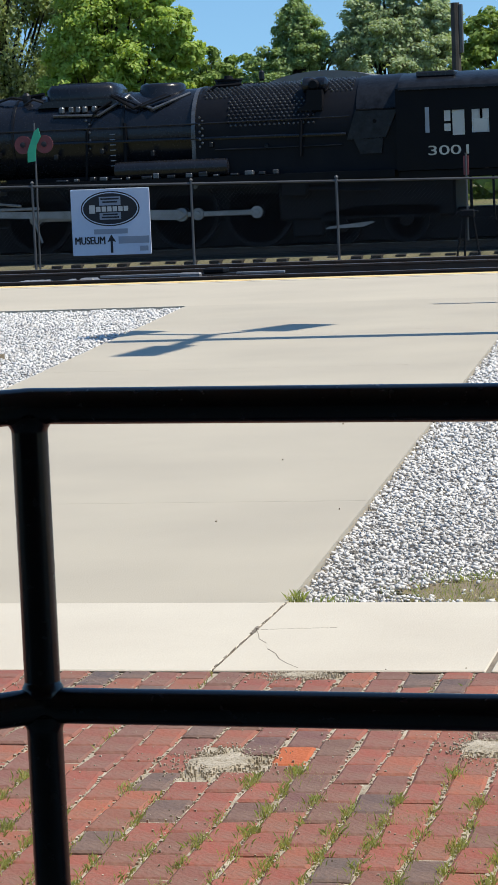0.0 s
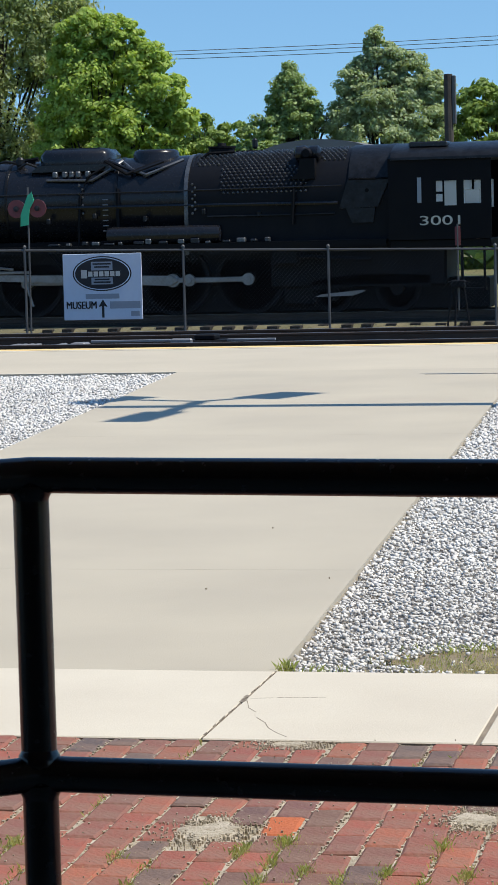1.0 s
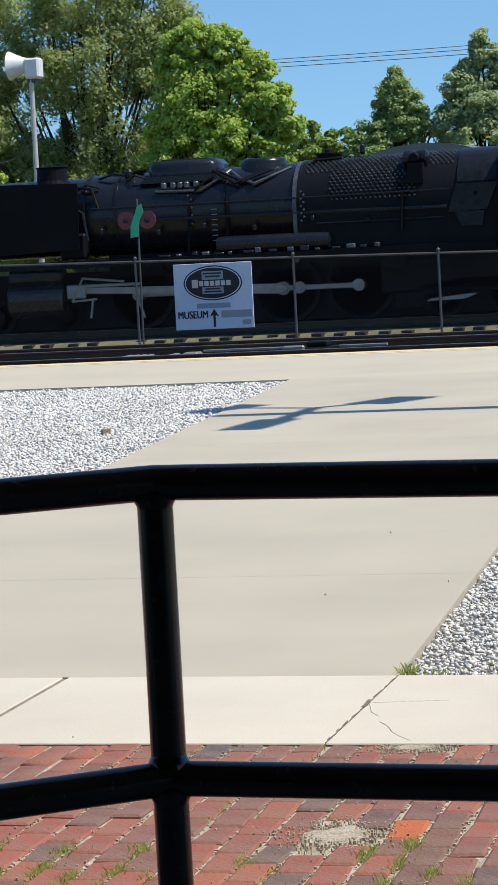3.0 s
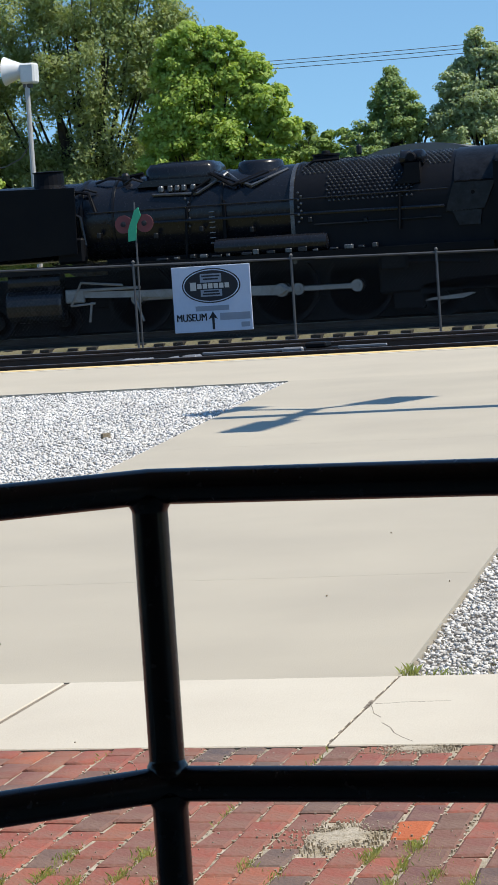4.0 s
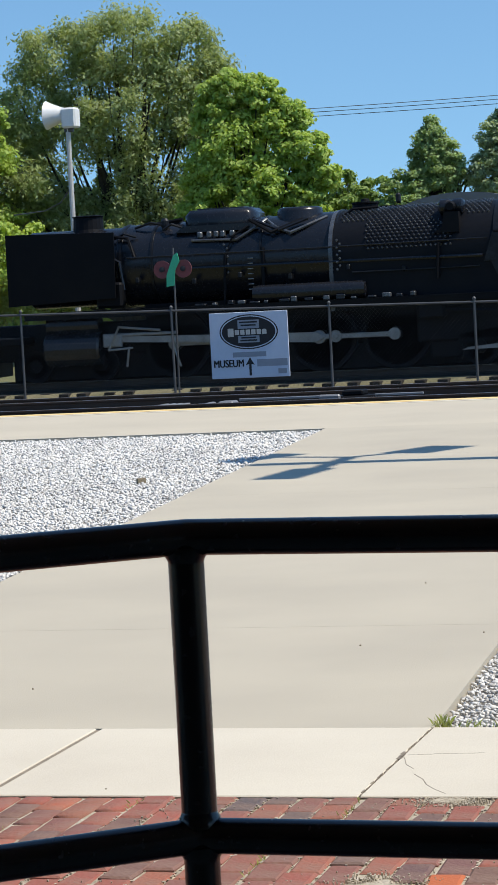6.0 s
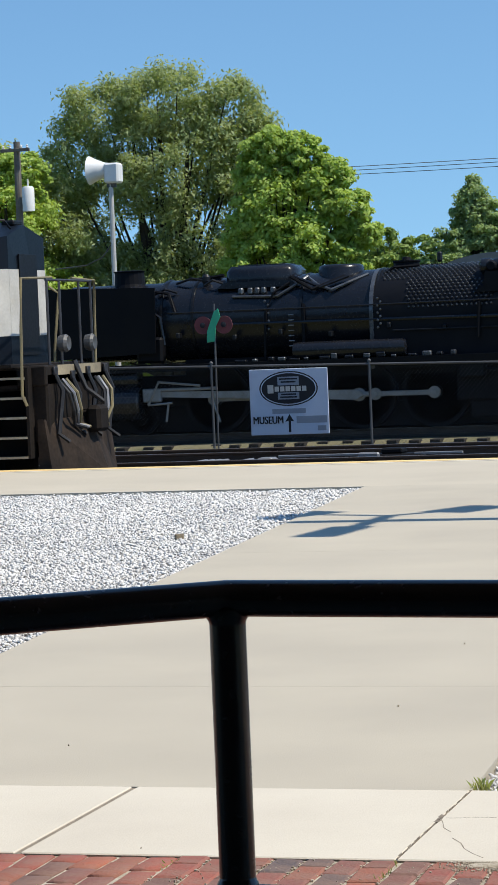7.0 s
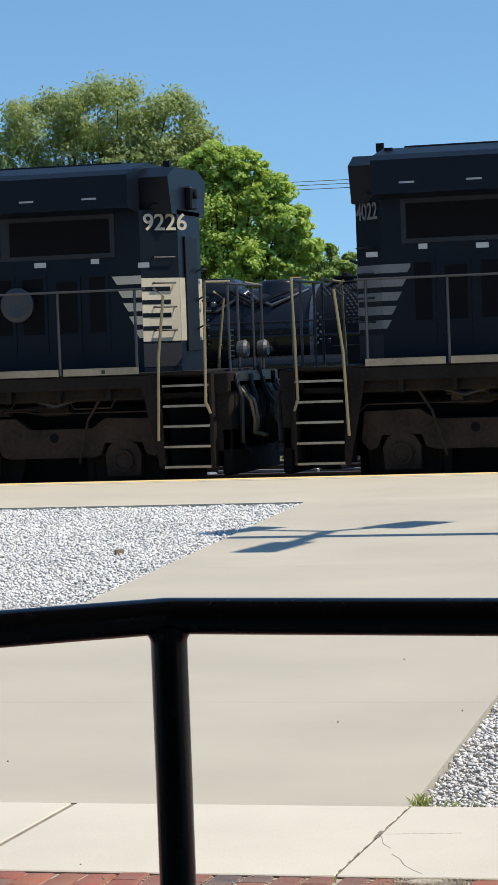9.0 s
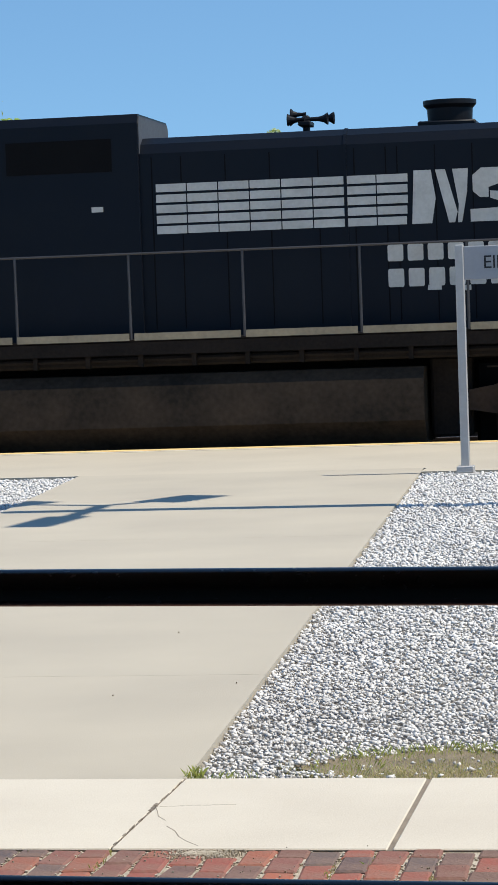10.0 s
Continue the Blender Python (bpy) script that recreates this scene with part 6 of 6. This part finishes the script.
    part("end_lights", Shape().box(e0 - 0.1, e0, -0.14, 0.14, 3.98, 4.3, 0.02).lathe([(0.07, 0), (0.07, -0.04), (0.03, -0.05)], (e0 - 0.1, 0, 4.2), "x", 12), M_DARK2, rad)
    for z in (2.3, 2.7, 3.1):
        part("end_rung", Shape().tube([(e0 - 0.03, -0.45, z), (e0 - 0.12, -0.45, z + 0.05), (e0 - 0.12, -0.15, z + 0.05), (e0 - 0.03, -0.15, z)], 0.014, 5), M_INK, rad)
    if seen > 0:
        rot = Matrix.Translation((e0 + 0.13, 0.708, 3.68)) @ Euler((0, 0, math.radians(180 + 45))).to_matrix().to_4x4() @ NEAR_SIDE
    else:
        rot = Matrix.Translation((e0 + 0.202, -0.778, 3.68)) @ Euler((0, 0, radians(-45))).to_matrix().to_4x4() @ NEAR_SIDE
    writing("end_number", number, 0.225, rot, M_CREAM if seen > 0 else M_SHADED_WHITE, rad, 0.004, 1.08 if seen > 0 else 0.8)
    # side handrails
    for s in (-1, 1):
        us = [0.5, 1.6, 3.2, 4.92, 5.92, 7.32, 8.87, 10.4, 11.95]
        hr = part("side_handrail", Shape().tube([(0.35, s * 1.48, 2.86), (12.15, s * 1.48, 2.86), (12.7, s * 1.4, 3.46), (16.28, s * 1.35, 3.46)], 0.018, 6), M_RAILING, e)
        for u in us:
            part("stanchion", Shape().tube([(u, s * 1.48, 1.55), (u, s * 1.48, 2.86)], 0.02, 6), M_RAILING, hr)
        part("stanchion", Shape().tube([(12.82, s * 1.45, 2.3), (12.75, s * 1.4, 3.46)], 0.016, 6), M_RAILING, hr)
        part("stanchion", Shape().tube([(14.9, s * 1.45, 2.45), (14.9, s * 1.37, 3.46)], 0.016, 6), M_RAILING, hr)
    # livery on the visible side of the hood
    Y = 0.972
    if seen < 0:
        u0, n0 = 5.61, 2.42
        words = ((2.11, 3.61, 2.66, 2.84, 7), (2.02, 3.83, 2.37, 2.56, 8))
    else:
        u0, n0 = 10.1, 3.41
        words = ((3.09, 4.95, 2.64, 2.86, 7), (3.09, 5.25, 2.30, 2.54, 8))
    z0, z1 = (3.09, 3.69) if seen < 0 else (3.12, 3.82)
    rows = 5
    rh = (z1 - z0) / rows
    ends = (1.30, 1.62, 1.78, 1.95, 2.42) if seen < 0 else (3.36, 3.37, 3.38, 3.38, 3.39)
    polys = []
    for r in range(rows):
        zb = z0 + r * rh
        zt = zb + rh * 0.76
        s = 0.045 * r if seen < 0 else 0.0
        cut = 0.425
        while s < ends[r] - 0.05:
            b = min(cut - 0.016, ends[r])
            polys.append([(s, zb), (b, zb), (b + (0.05 if seen < 0 and b == ends[r] else 0), zt), (s + (0.035 if s < 0.2 and seen < 0 else 0), zt)])
            s, cut = cut, cut + 0.425
    for poly in polys:
        flat("livery_bar", [poly], M_WHITE, hood, Y + 0.002, u0, label="faded white livery bar")
    k = (z1 - z0) / 0.6
    blocks = [[(0.02, 0), (0.30, 0), (0.36, 0.28), (0.30, 0.6), (0.06, 0.6)], [(0.36, 0.6), (0.50, 0.6), (0.66, 0.12), (0.62, 0.0), (0.54, 0.0)], [(0.60, 0.6), (0.82, 0.6), (0.80, 0.34), (0.72, 0.0), (0.66, 0.0), (0.68, 0.2)],
              [(0.84, 0.0), (1.42, 0.0), (1.52, 0.08), (1.52, 0.24), (1.42, 0.32), (1.12, 0.34), (1.12, 0.26), (1.26, 0.22), (1.26, 0.15), (0.84, 0.14)],
              [(0.88, 0.34), (0.98, 0.27), (1.1, 0.27), (1.1, 0.38), (1.26, 0.42), (1.56, 0.42), (1.58, 0.54), (1.5, 0.6), (1.0, 0.6), (0.88, 0.52)]]
    wd = 1.04 if seen < 0 else 0.94
    for p in blocks:
        flat("livery_emblem", [[(n0 + s * wd, z0 + z * k) for s, z in p]], M_WHITE, hood, Y + 0.002, u0, label="big faded white emblem block")
    for a, b, zb, zt, n in words:
        step = (b - a) / n
        lean = 0.05 if seen < 0 else 0.0
        for i in range(n):
            x = a + i * step
            wl = step * 0.78
            c = 0.1 * (zt - zb)
            block = [(x + c * 0.6, zb), (x + wl - c * 0.6, zb), (x + wl, zb + c), (x + wl + lean, zt - c), (x + wl + lean - c * 0.6, zt), (x + lean + c * 0.6, zt), (x + lean, zt - c), (x, zb + c)]
            flat("livery_block", [block], M_WHITE, hood, Y + 0.002, u0, label="faded white block shape")
    for s, z, w2 in ((0.5, 3.2, 0.16), (1.2, 3.28, 0.12), (2.0, 3.26, 0.17), (2.75, 3.28, 0.16), (3.7, 3.3, 0.2), (5.2, 3.42, 0.14), (6.0, 2.26, 0.16), (6.4, 2.28, 0.18), (6.9, 2.36, 0.18), (10.9, 3.48, 0.16), (12.4, 3.5, 0.14), (14.7, 4.12, 0.16), (15.45, 3.88, 0.17), (14.05, 3.9, 0.15)):
        y = 0.998 if s < 4.8 else 0.974 if s < 10.5 else 1.024 if s < 12.7 else 1.125
        flat("warning_label", [rect(s - w2 / 2, s + w2 / 2, z - 0.035, z + 0.035) if seen < 0 else rect(-s - w2 / 2, -s + w2 / 2, z - 0.035, z + 0.035)], M_WHITE if rng.random() < 0.9 else M_DISC, e, y, thick=0.004)
    if seen > 0:
        part("hose_reel", Shape().lathe([(0, 0), (0.2, 0), (0.24, 0.05), (0.24, 0.1), (0.18, 0.12), (0, 0.1)], (2.33, seen * 1.0, 2.72), "y", 20), M_RAILING, rad, "round grey reel")
    # trucks
    for axles in ((0.85, 2.95, 5.03), (14.87, 17.05, 19.15)):
        a0, a1, a2 = axles
        # Solid black block stands in for the shade between the wheels.
        tr = part("truck", Shape().box(a0 - 0.7, a2 + 0.9, -0.62, 0.62, 0.14, 1.3, 0.05), M_RECESS_SHADE, e)
        for s in (-1, 1):
            top = [(a0 - 0.55, 0.72), (a0 - 0.5, 1.1), (a0 + 0.25, 1.12), (a0 + 0.45, 0.98), (a1 - 0.75, 0.98), (a1 - 0.55, 1.14), (a1 + 0.55, 1.14), (a1 + 0.8, 0.98), (a2 - 0.55, 0.98), (a2 - 0.3, 1.1), (a2 + 0.45, 1.1), (a2 + 0.6, 0.98), (a2 + 0.95, 0.92), (a2 + 0.95, 0.66)]
            bot = []
            for a in (a2, a1, a0):
                bot += [(a + 0.45, 0.58), (a + 0.33, 0.62), (a + 0.27, 0.78), (a - 0.27, 0.78), (a - 0.33, 0.62), (a - 0.45, 0.58)]
            fr = part("side_frame", Shape().prism(top + bot, "y", *span(s, 0.98, 1.12)), M_TRUCK, tr)
            for a in axles:
                wl = part("wheel", Shape().lathe([(0.0, -0.06), (0.42, -0.06), (0.44, -0.04), (0.53, -0.05), (0.53, 0.05), (0.555, 0.07), (0.45, 0.07), (0.0, 0.05)], (a, s * 0.79, 0.53), "y", 24), M_UNDER, tr, smooth=40)
                part("journal_box", Shape().prism([(a - 0.24, 0.32), (a - 0.26, 0.62), (a - 0.19, 0.75), (a - 0.08, 0.81), (a + 0.08, 0.81), (a + 0.19, 0.75), (a + 0.26, 0.62), (a + 0.24, 0.32)], "y", *span(s, 1.0, 1.14)).lathe([(0.15, 0), (0.15, s * 0.05), (0.11, s * 0.06), (0.1, s * 0.04), (0, s * 0.04)], (a, s * 1.14, 0.53), "y", 16), M_TRUCK, fr)
                for dx in (-0.38, 0.38):
                    part("coil_spring", Shape().lathe([(0.08, 0.6), (0.1, 0.65), (0.08, 0.7), (0.1, 0.75), (0.08, 0.8), (0.1, 0.85), (0.08, 0.9)], (a + dx, s * 1.02, 0), n=10), M_UNDER, fr)
                part("brake_shoe", Shape().box(a + 0.5, a + 0.62, *span(s, 0.75, 0.9), 0.2, 0.7, 0.03), M_UNDER, fr)
            for a in ((a0 + a1) / 2 - 0.05, (a1 + a2) / 2 + 0.05):
                part("frame_hole", Shape().lathe([(0.065, 0), (0.065, s * 0.004), (0, s * 0.004)], (a, s * 1.12, 0.86), "y", 14), M_RECESS_SHADE, fr)
                part("brake_cylinder", Shape().lathe([(0, -0.25), (0.12, -0.22), (0.12, 0.2), (0.05, 0.25), (0.04, 0.5)], (a, s * 1.0, 1.28), "x", 12), M_UNDER, fr)
            part("damper", Shape().box(a2 - 0.05, a2 + 0.06, *span(s, 1.12, 1.2), 0.72, 1.22, 0.02), M_TRUCK, fr)
            part("brake_pipe", Shape().tube([(a0 - 0.6, s * 1.2, 1.05), (a0 - 0.45, s * 1.2, 1.2), (a1 - 0.9, s * 1.2, 1.2), (a1 - 0.7, s * 1.2, 1.24), (a2 + 0.7, s * 1.2, 1.22)], 0.012, 5), M_TRUCK, fr)
            for k in range(9):
                u = a0 + (a2 - a0) * (k + rng.uniform(0.1, 0.7)) / 9
                zz = rng.uniform(1.16, 1.4)
                w3 = rng.uniform(0.25, 0.7)
                part("air_pipe", Shape().tube([(u, s * 1.22, zz + 0.12), (u + 0.06, s * 1.24, zz), (u + w3, s * 1.24, zz + rng.uniform(-0.03, 0.03)), (u + w3 + 0.1, s * 1.2, zz + rng.uniform(-0.12, 0.14))], rng.uniform(0.011, 0.02), 5), (M_TRUCK, M_TRUCK, M_UNDER, M_TANK, M_STEP)[k % 5], fr)
                if k % 2:
                    part("junction_box", Shape().box(u + 0.1, u + rng.uniform(0.18, 0.32), *span(s, 1.05, 1.2), zz - 0.1, zz + 0.04, 0.015), M_TRUCK if k % 4 == 1 else M_UNDER, fr)
            part("cable_loop", Shape().tube([(a0 + 0.5, s * 1.25, 1.42), (a0 + 0.9, s * 1.28, 1.3), (a0 + 1.4, s * 1.25, 1.44)], 0.03, 5), M_INK, fr)
            part("cable_loop", Shape().tube([(a1 + 0.6, s * 1.25, 1.44), (a1 + 1.1, s * 1.28, 1.28), (a1 + 1.7, s * 1.25, 1.42)], 0.03, 5), M_INK, fr)
            part("sand_hose", Shape().tube([(a0 + 0.2, s * 1.26, 1.5), (a0 + 0.45, s * 1.27, 1.1), (a0 + 0.62, s * 1.2, 0.5)], 0.02, 5), M_TRUCK, fr)
            part("sand_hose", Shape().tube([(a2 - 0.2, s * 1.26, 1.5), (a2 - 0.5, s * 1.27, 1.1), (a2 - 0.62, s * 1.2, 0.3)], 0.02, 5), M_UNDER, fr)
    # tanks and boxes below the sill
    part("fuel_tank", Shape().box(6.6, 12.95, -0.98, 0.98, 0.24, 1.3, 0.1) if tanks else Shape().prism([(-1.2, 1.25), (-1.34, 1.1), (-1.34, 0.55), (-1.05, 0.24), (1.05, 0.24), (1.34, 0.55), (1.34, 1.1), (1.2, 1.25)], "x", 6.55, 13.0), M_TANK, e)
    if tanks:
        for s in (-1, 1):
            for a, b in ((7.3, 9.3), (9.83, 11.83)):
                part("air_reservoir", Shape().lathe([(0, a), (0.18, a + 0.03), (0.27, a + 0.12), (0.275, b - 0.12), (0.18, b - 0.03), (0, b)], (0, s * 1.2, 1.08), "x", 18), M_TANK, e, "dusty cylinder tank", 40)
            part("filter_box", Shape().box(6.15, 7.12, *span(s, 0.9, 1.3), 0.36, 1.24, 0.03), M_TANK, e)
            bx = part("tool_box", Shape().box(12.1, 13.97, *span(s, 0.9, 1.3), 0.36, 1.24, 0.03), M_TANK, e)
            part("red_panel", Shape().box(12.42, 12.62, *span(s, 1.3, 1.306), 0.8, 1.2), M_RED, bx)
            part("hanger", Shape().tube([(9.4, s * 1.2, 1.5), (9.55, s * 1.25, 1.0), (9.7, s * 1.2, 1.5)], 0.03, 5), M_UNDER, e)
    # Added boxes block the see-through gaps beside the trucks to keep them dark.
    for a, b in ((5.95, 6.5), (13.05, 13.95)):
        part("dark_gap_filler", Shape().box(a, b, -0.95, 0.95, 0.3, 1.37, 0.04), M_UNDER, e)
    for s in (-1, 1):
        part("sill_pipe", Shape().tube([(5.5, s * 1.38, 1.46), (13.6, s * 1.38, 1.46)], 0.035, 6).tube([(0.6, s * 1.3, 1.40), (6.0, s * 1.3, 1.38)], 0.03, 6).tube([(13.4, s * 1.3, 1.40), (19.6, s * 1.3, 1.38)], 0.03, 6), M_UNDER, e)
        for i in range(26):
            u = 0.9 + i * 0.72
            part("sill_bracket", Shape().box(u, u + 0.06, *span(s, 1.36, 1.46), 1.36, 1.53), M_UNDER, e)
    return e


# ---- brick paving, piece by piece ----
def brick_paving():
    fl = tagged(new("brick_paving"), "worn red brick paving with weedy sandy joints", "pavement", kind="structure")
    part("joint_bed", Shape().box(-14, 8, -2.2, 10.733, -0.4, -0.009), M_SAND, fl)
    w, l, px, py = 0.0995, 0.198, 0.107, 0.2035
    rng = random.Random(21)

    def piece(k):
        b, r = 0.009, random.Random(k)
        x, y = w / 2, l / 2
        j = [r.uniform(-0.004, 0.004) for _ in range(8)]
        v = [(-x + j[0], -y + j[1], -0.05), (x + j[2], -y + j[3], -0.05), (x + j[4], y + j[5], -0.05), (-x + j[6], y + j[7], -0.05)]
        v += [(p[0], p[1], -0.006) for p in v[:4]]
        v += [(p[0] - math.copysign(b, p[0]), p[1] - math.copysign(b, p[1]), r.uniform(-0.001, 0.001)) for p in v[:4]]
        f = [(8, 9, 10, 11)] + [(i, (i + 1) % 4, 4 + (i + 1) % 4, 4 + i) for i in range(4)] + [(4 + i, 4 + (i + 1) % 4, 8 + (i + 1) % 4, 8 + i) for i in range(4)]
        return v, f

    kinds = []
    for k in range(12):
        me = Shape().add(*piece(k)).mesh("brick")
        me.materials.append(M_BRICK)
        kinds.append(me)
    orange = Shape().add(*piece(50)).mesh("brick")
    orange.materials.append(M_ORANGE)
    vs, fs = [], []
    bare = ((-1.56, 9.52, 0.13, 0.15), (-1.57, 10.68, 0.1, 0.06), (-0.85, 9.72, 0.1, 0.14))
    grass = []
    for i in range(-115, 62):
        for j in range(-38, 1):
            x = -1.38 + i * px
            y = 10.62 + j * py + (0.5 * py if i % 2 else 0.0)
            half = Matrix.Identity(4)
            if i % 2 and j == 0:
                y, half = 10.676, Matrix.Diagonal((1, 0.55, 1, 1))
            elif y + l / 2 > 10.735:
                continue
            if y < 3.2 or x < -9 or x > 5:
                continue
            z = rng.uniform(-0.004, 0.0015)
            a = rng.uniform(-2.6, 2.6)
            sunk = any(abs(x - bx) < ra and abs(y - by) < rb for bx, by, ra, rb in bare)
            if sunk:
                z -= rng.uniform(0.005, 0.02)
            tx, ty = rng.uniform(-1.2, 1.2), rng.uniform(-1.2, 1.2)
            m = pose(x + rng.uniform(-0.0045, 0.0045), y + rng.uniform(-0.006, 0.006), z, tx, ty, a) @ half
            if -2.62 < x < -0.36 and 8.2 < y:
                is_orange = abs(x + 1.38) < 0.03 and abs(y - 9.62) < 0.11
                ob = new("brick", orange if is_orange else rng.choice(kinds))
                ob.parent = fl
                ob.matrix_basis = m
                if is_orange:
                    tagged(ob, "bright orange brick")
            elif y > 6.0:
                v, f = piece(rng.randrange(1000))
                n = len(vs)
                vs += [tuple(m @ Vector(p)) for p in v]
                fs += [tuple(n + q for q in g) for g in f]
            if y < 9.5 and y > 7.6 and -3.2 < x < 0 and rng.random() < 1.15 * (9.75 - y) / 1.2:
                grass.append((x + px / 2, y, 0.013, 0.04, rng.randrange(30, 190), -0.010))
            elif rng.random() < 0.08 and -3.5 < x < 0 and y > 7.6:
                grass.append((x + px / 2, y, 0.006, 0.05, rng.randrange(8, 30), -0.012))
    me = raw_mesh("bricks", vs, 4, fs, M_BRICK_FIELD)
    tagged(part("brick_field", me, M_BRICK_FIELD, fl), kind="stuff")
    weeds("weeds", "green grass tufts growing in the brick joints", grass, M_GRASS, 31, (0.006, 0.03))
    weeds("weeds", "dry straw caught between the bricks", [(bx, by, ra * 0.6, rb * 0.6, 420, -0.01) for bx, by, ra, rb in bare] + [(-1.75, 9.28, 0.12, 0.05, 220, -0.01), (-0.98, 8.95, 0.1, 0.03, 300, -0.004), (-1.2, 9.05, 0.12, 0.04, 160, -0.006), (-0.8, 9.6, 0.08, 0.08, 240, -0.004), (-1.9, 9.0, 0.14, 0.06, 200, -0.006), (-1.3, 9.35, 0.05, 0.03, 120, -0.004)], M_STRAW, 32, (0.002, 0.009))
    for bx, by, ra, rb in bare:
        ring = []
        for q in range(28):
            w_ = 2 * math.pi * q / 28
            k_ = 0.75 + 0.35 * noise.noise((3 * math.cos(w_) + bx * 9, 3 * math.sin(w_), by))
            ring.append((bx + 1.15 * ra * k_ * math.cos(w_), min(10.73, by + 1.1 * rb * k_ * math.sin(w_))))
        cap = [(bx + (x - bx) * 0.6, by + (y - by) * 0.6) for x, y in ring]
        mound = Shape().add([(x, y, -0.012) for x, y in ring] + [(x, y, 0.0018) for x, y in cap], [(q, (q + 1) % 28, 28 + (q + 1) % 28, 28 + q) for q in range(28)] + [tuple(range(28, 56))])
        tagged(part("sand_patch", mound, M_SAND), "pale sandy grit spilled over the bricks", "sand", kind="stuff")
    sh = Shape()
    for k in range(2600):
        i = rng.randrange(-12, 10)
        x, y, r = -1.38 + (i + 0.5) * px + rng.gauss(0, 0.004), rng.uniform(8, 10.72), rng.uniform(0.0015, 0.0045)
        sh.box(x - r, x + r, y - r * 1.6, y + r * 1.6, -0.014, rng.uniform(-0.007, -0.002))
    for bx, by, ra, rb in bare:
        for k in range(700):
            x, y, r = bx + rng.gauss(0, 0.55) * ra, min(10.725, by + rng.gauss(0, 0.6) * rb), rng.uniform(0.001, 0.0032)
            sh.box(x - r, x + r, y - r, y + r, -0.012, rng.uniform(0.001, 0.0028), 0.0008)
    for k in range(500):
        x, y, r = rng.uniform(-2.7, -0.3), rng.uniform(8.2, 10.72), rng.uniform(0.001, 0.003)
        sh.box(x - r, x + r, y - r, y + r, -0.006, rng.uniform(0.001, 0.003))
    tagged(part("sand_grains", sh, M_SAND), "pale sand and grit spilled over the bricks", "sand", kind="stuff")


ground()
paving()
rail_track(37.4, -0.27, -90, 60, "near main track beside the platform", (-22, 0, 60))
rail_track(41.75, -0.27, -90, 60, "second main track with rusty-sided rails", (-24, 0, 55))
rail_track(46.0, -0.27, -90, 60, "third track beside the fence", (-24, 0, 55))
rail_track(66.0, -0.70, -60, 25, "museum display track with dark tie ends", (-27, 0, 48), 0.58)
platform_sign()
museum_sign()
flag_target()
switch_stand()
switch_gear()
fence()
siren()
far_things()
railing()
porch()
lamp_post()
steam_engine()
LEAD = diesel("dusty black freight locomotive with white nose stripes, leading the train", "4022", (-14.1, 37.4, -0.27), 0, -1, "AC44C6M", True)
TRAIL = diesel("dusty black freight locomotive running long hood first, coupled behind", "9226", (-16.3, 37.4, -0.27), 180, 1, "", False)
trees()
yards()
brick_paving()


def motions():
    """The train passes at a steady pace."""
    times = (0.0, 2.5, 5.0, 7.5, 10.0)
    walk(LEAD, [(t, pose(-27.1 + 12.95 * (t - 7.5), 37.4, -0.27)) for t in times])
    walk(TRAIL, [(t, pose(-29.3 + 12.95 * (t - 7.5), 37.4, -0.27, 0, 0, 180)) for t in times])


motions()
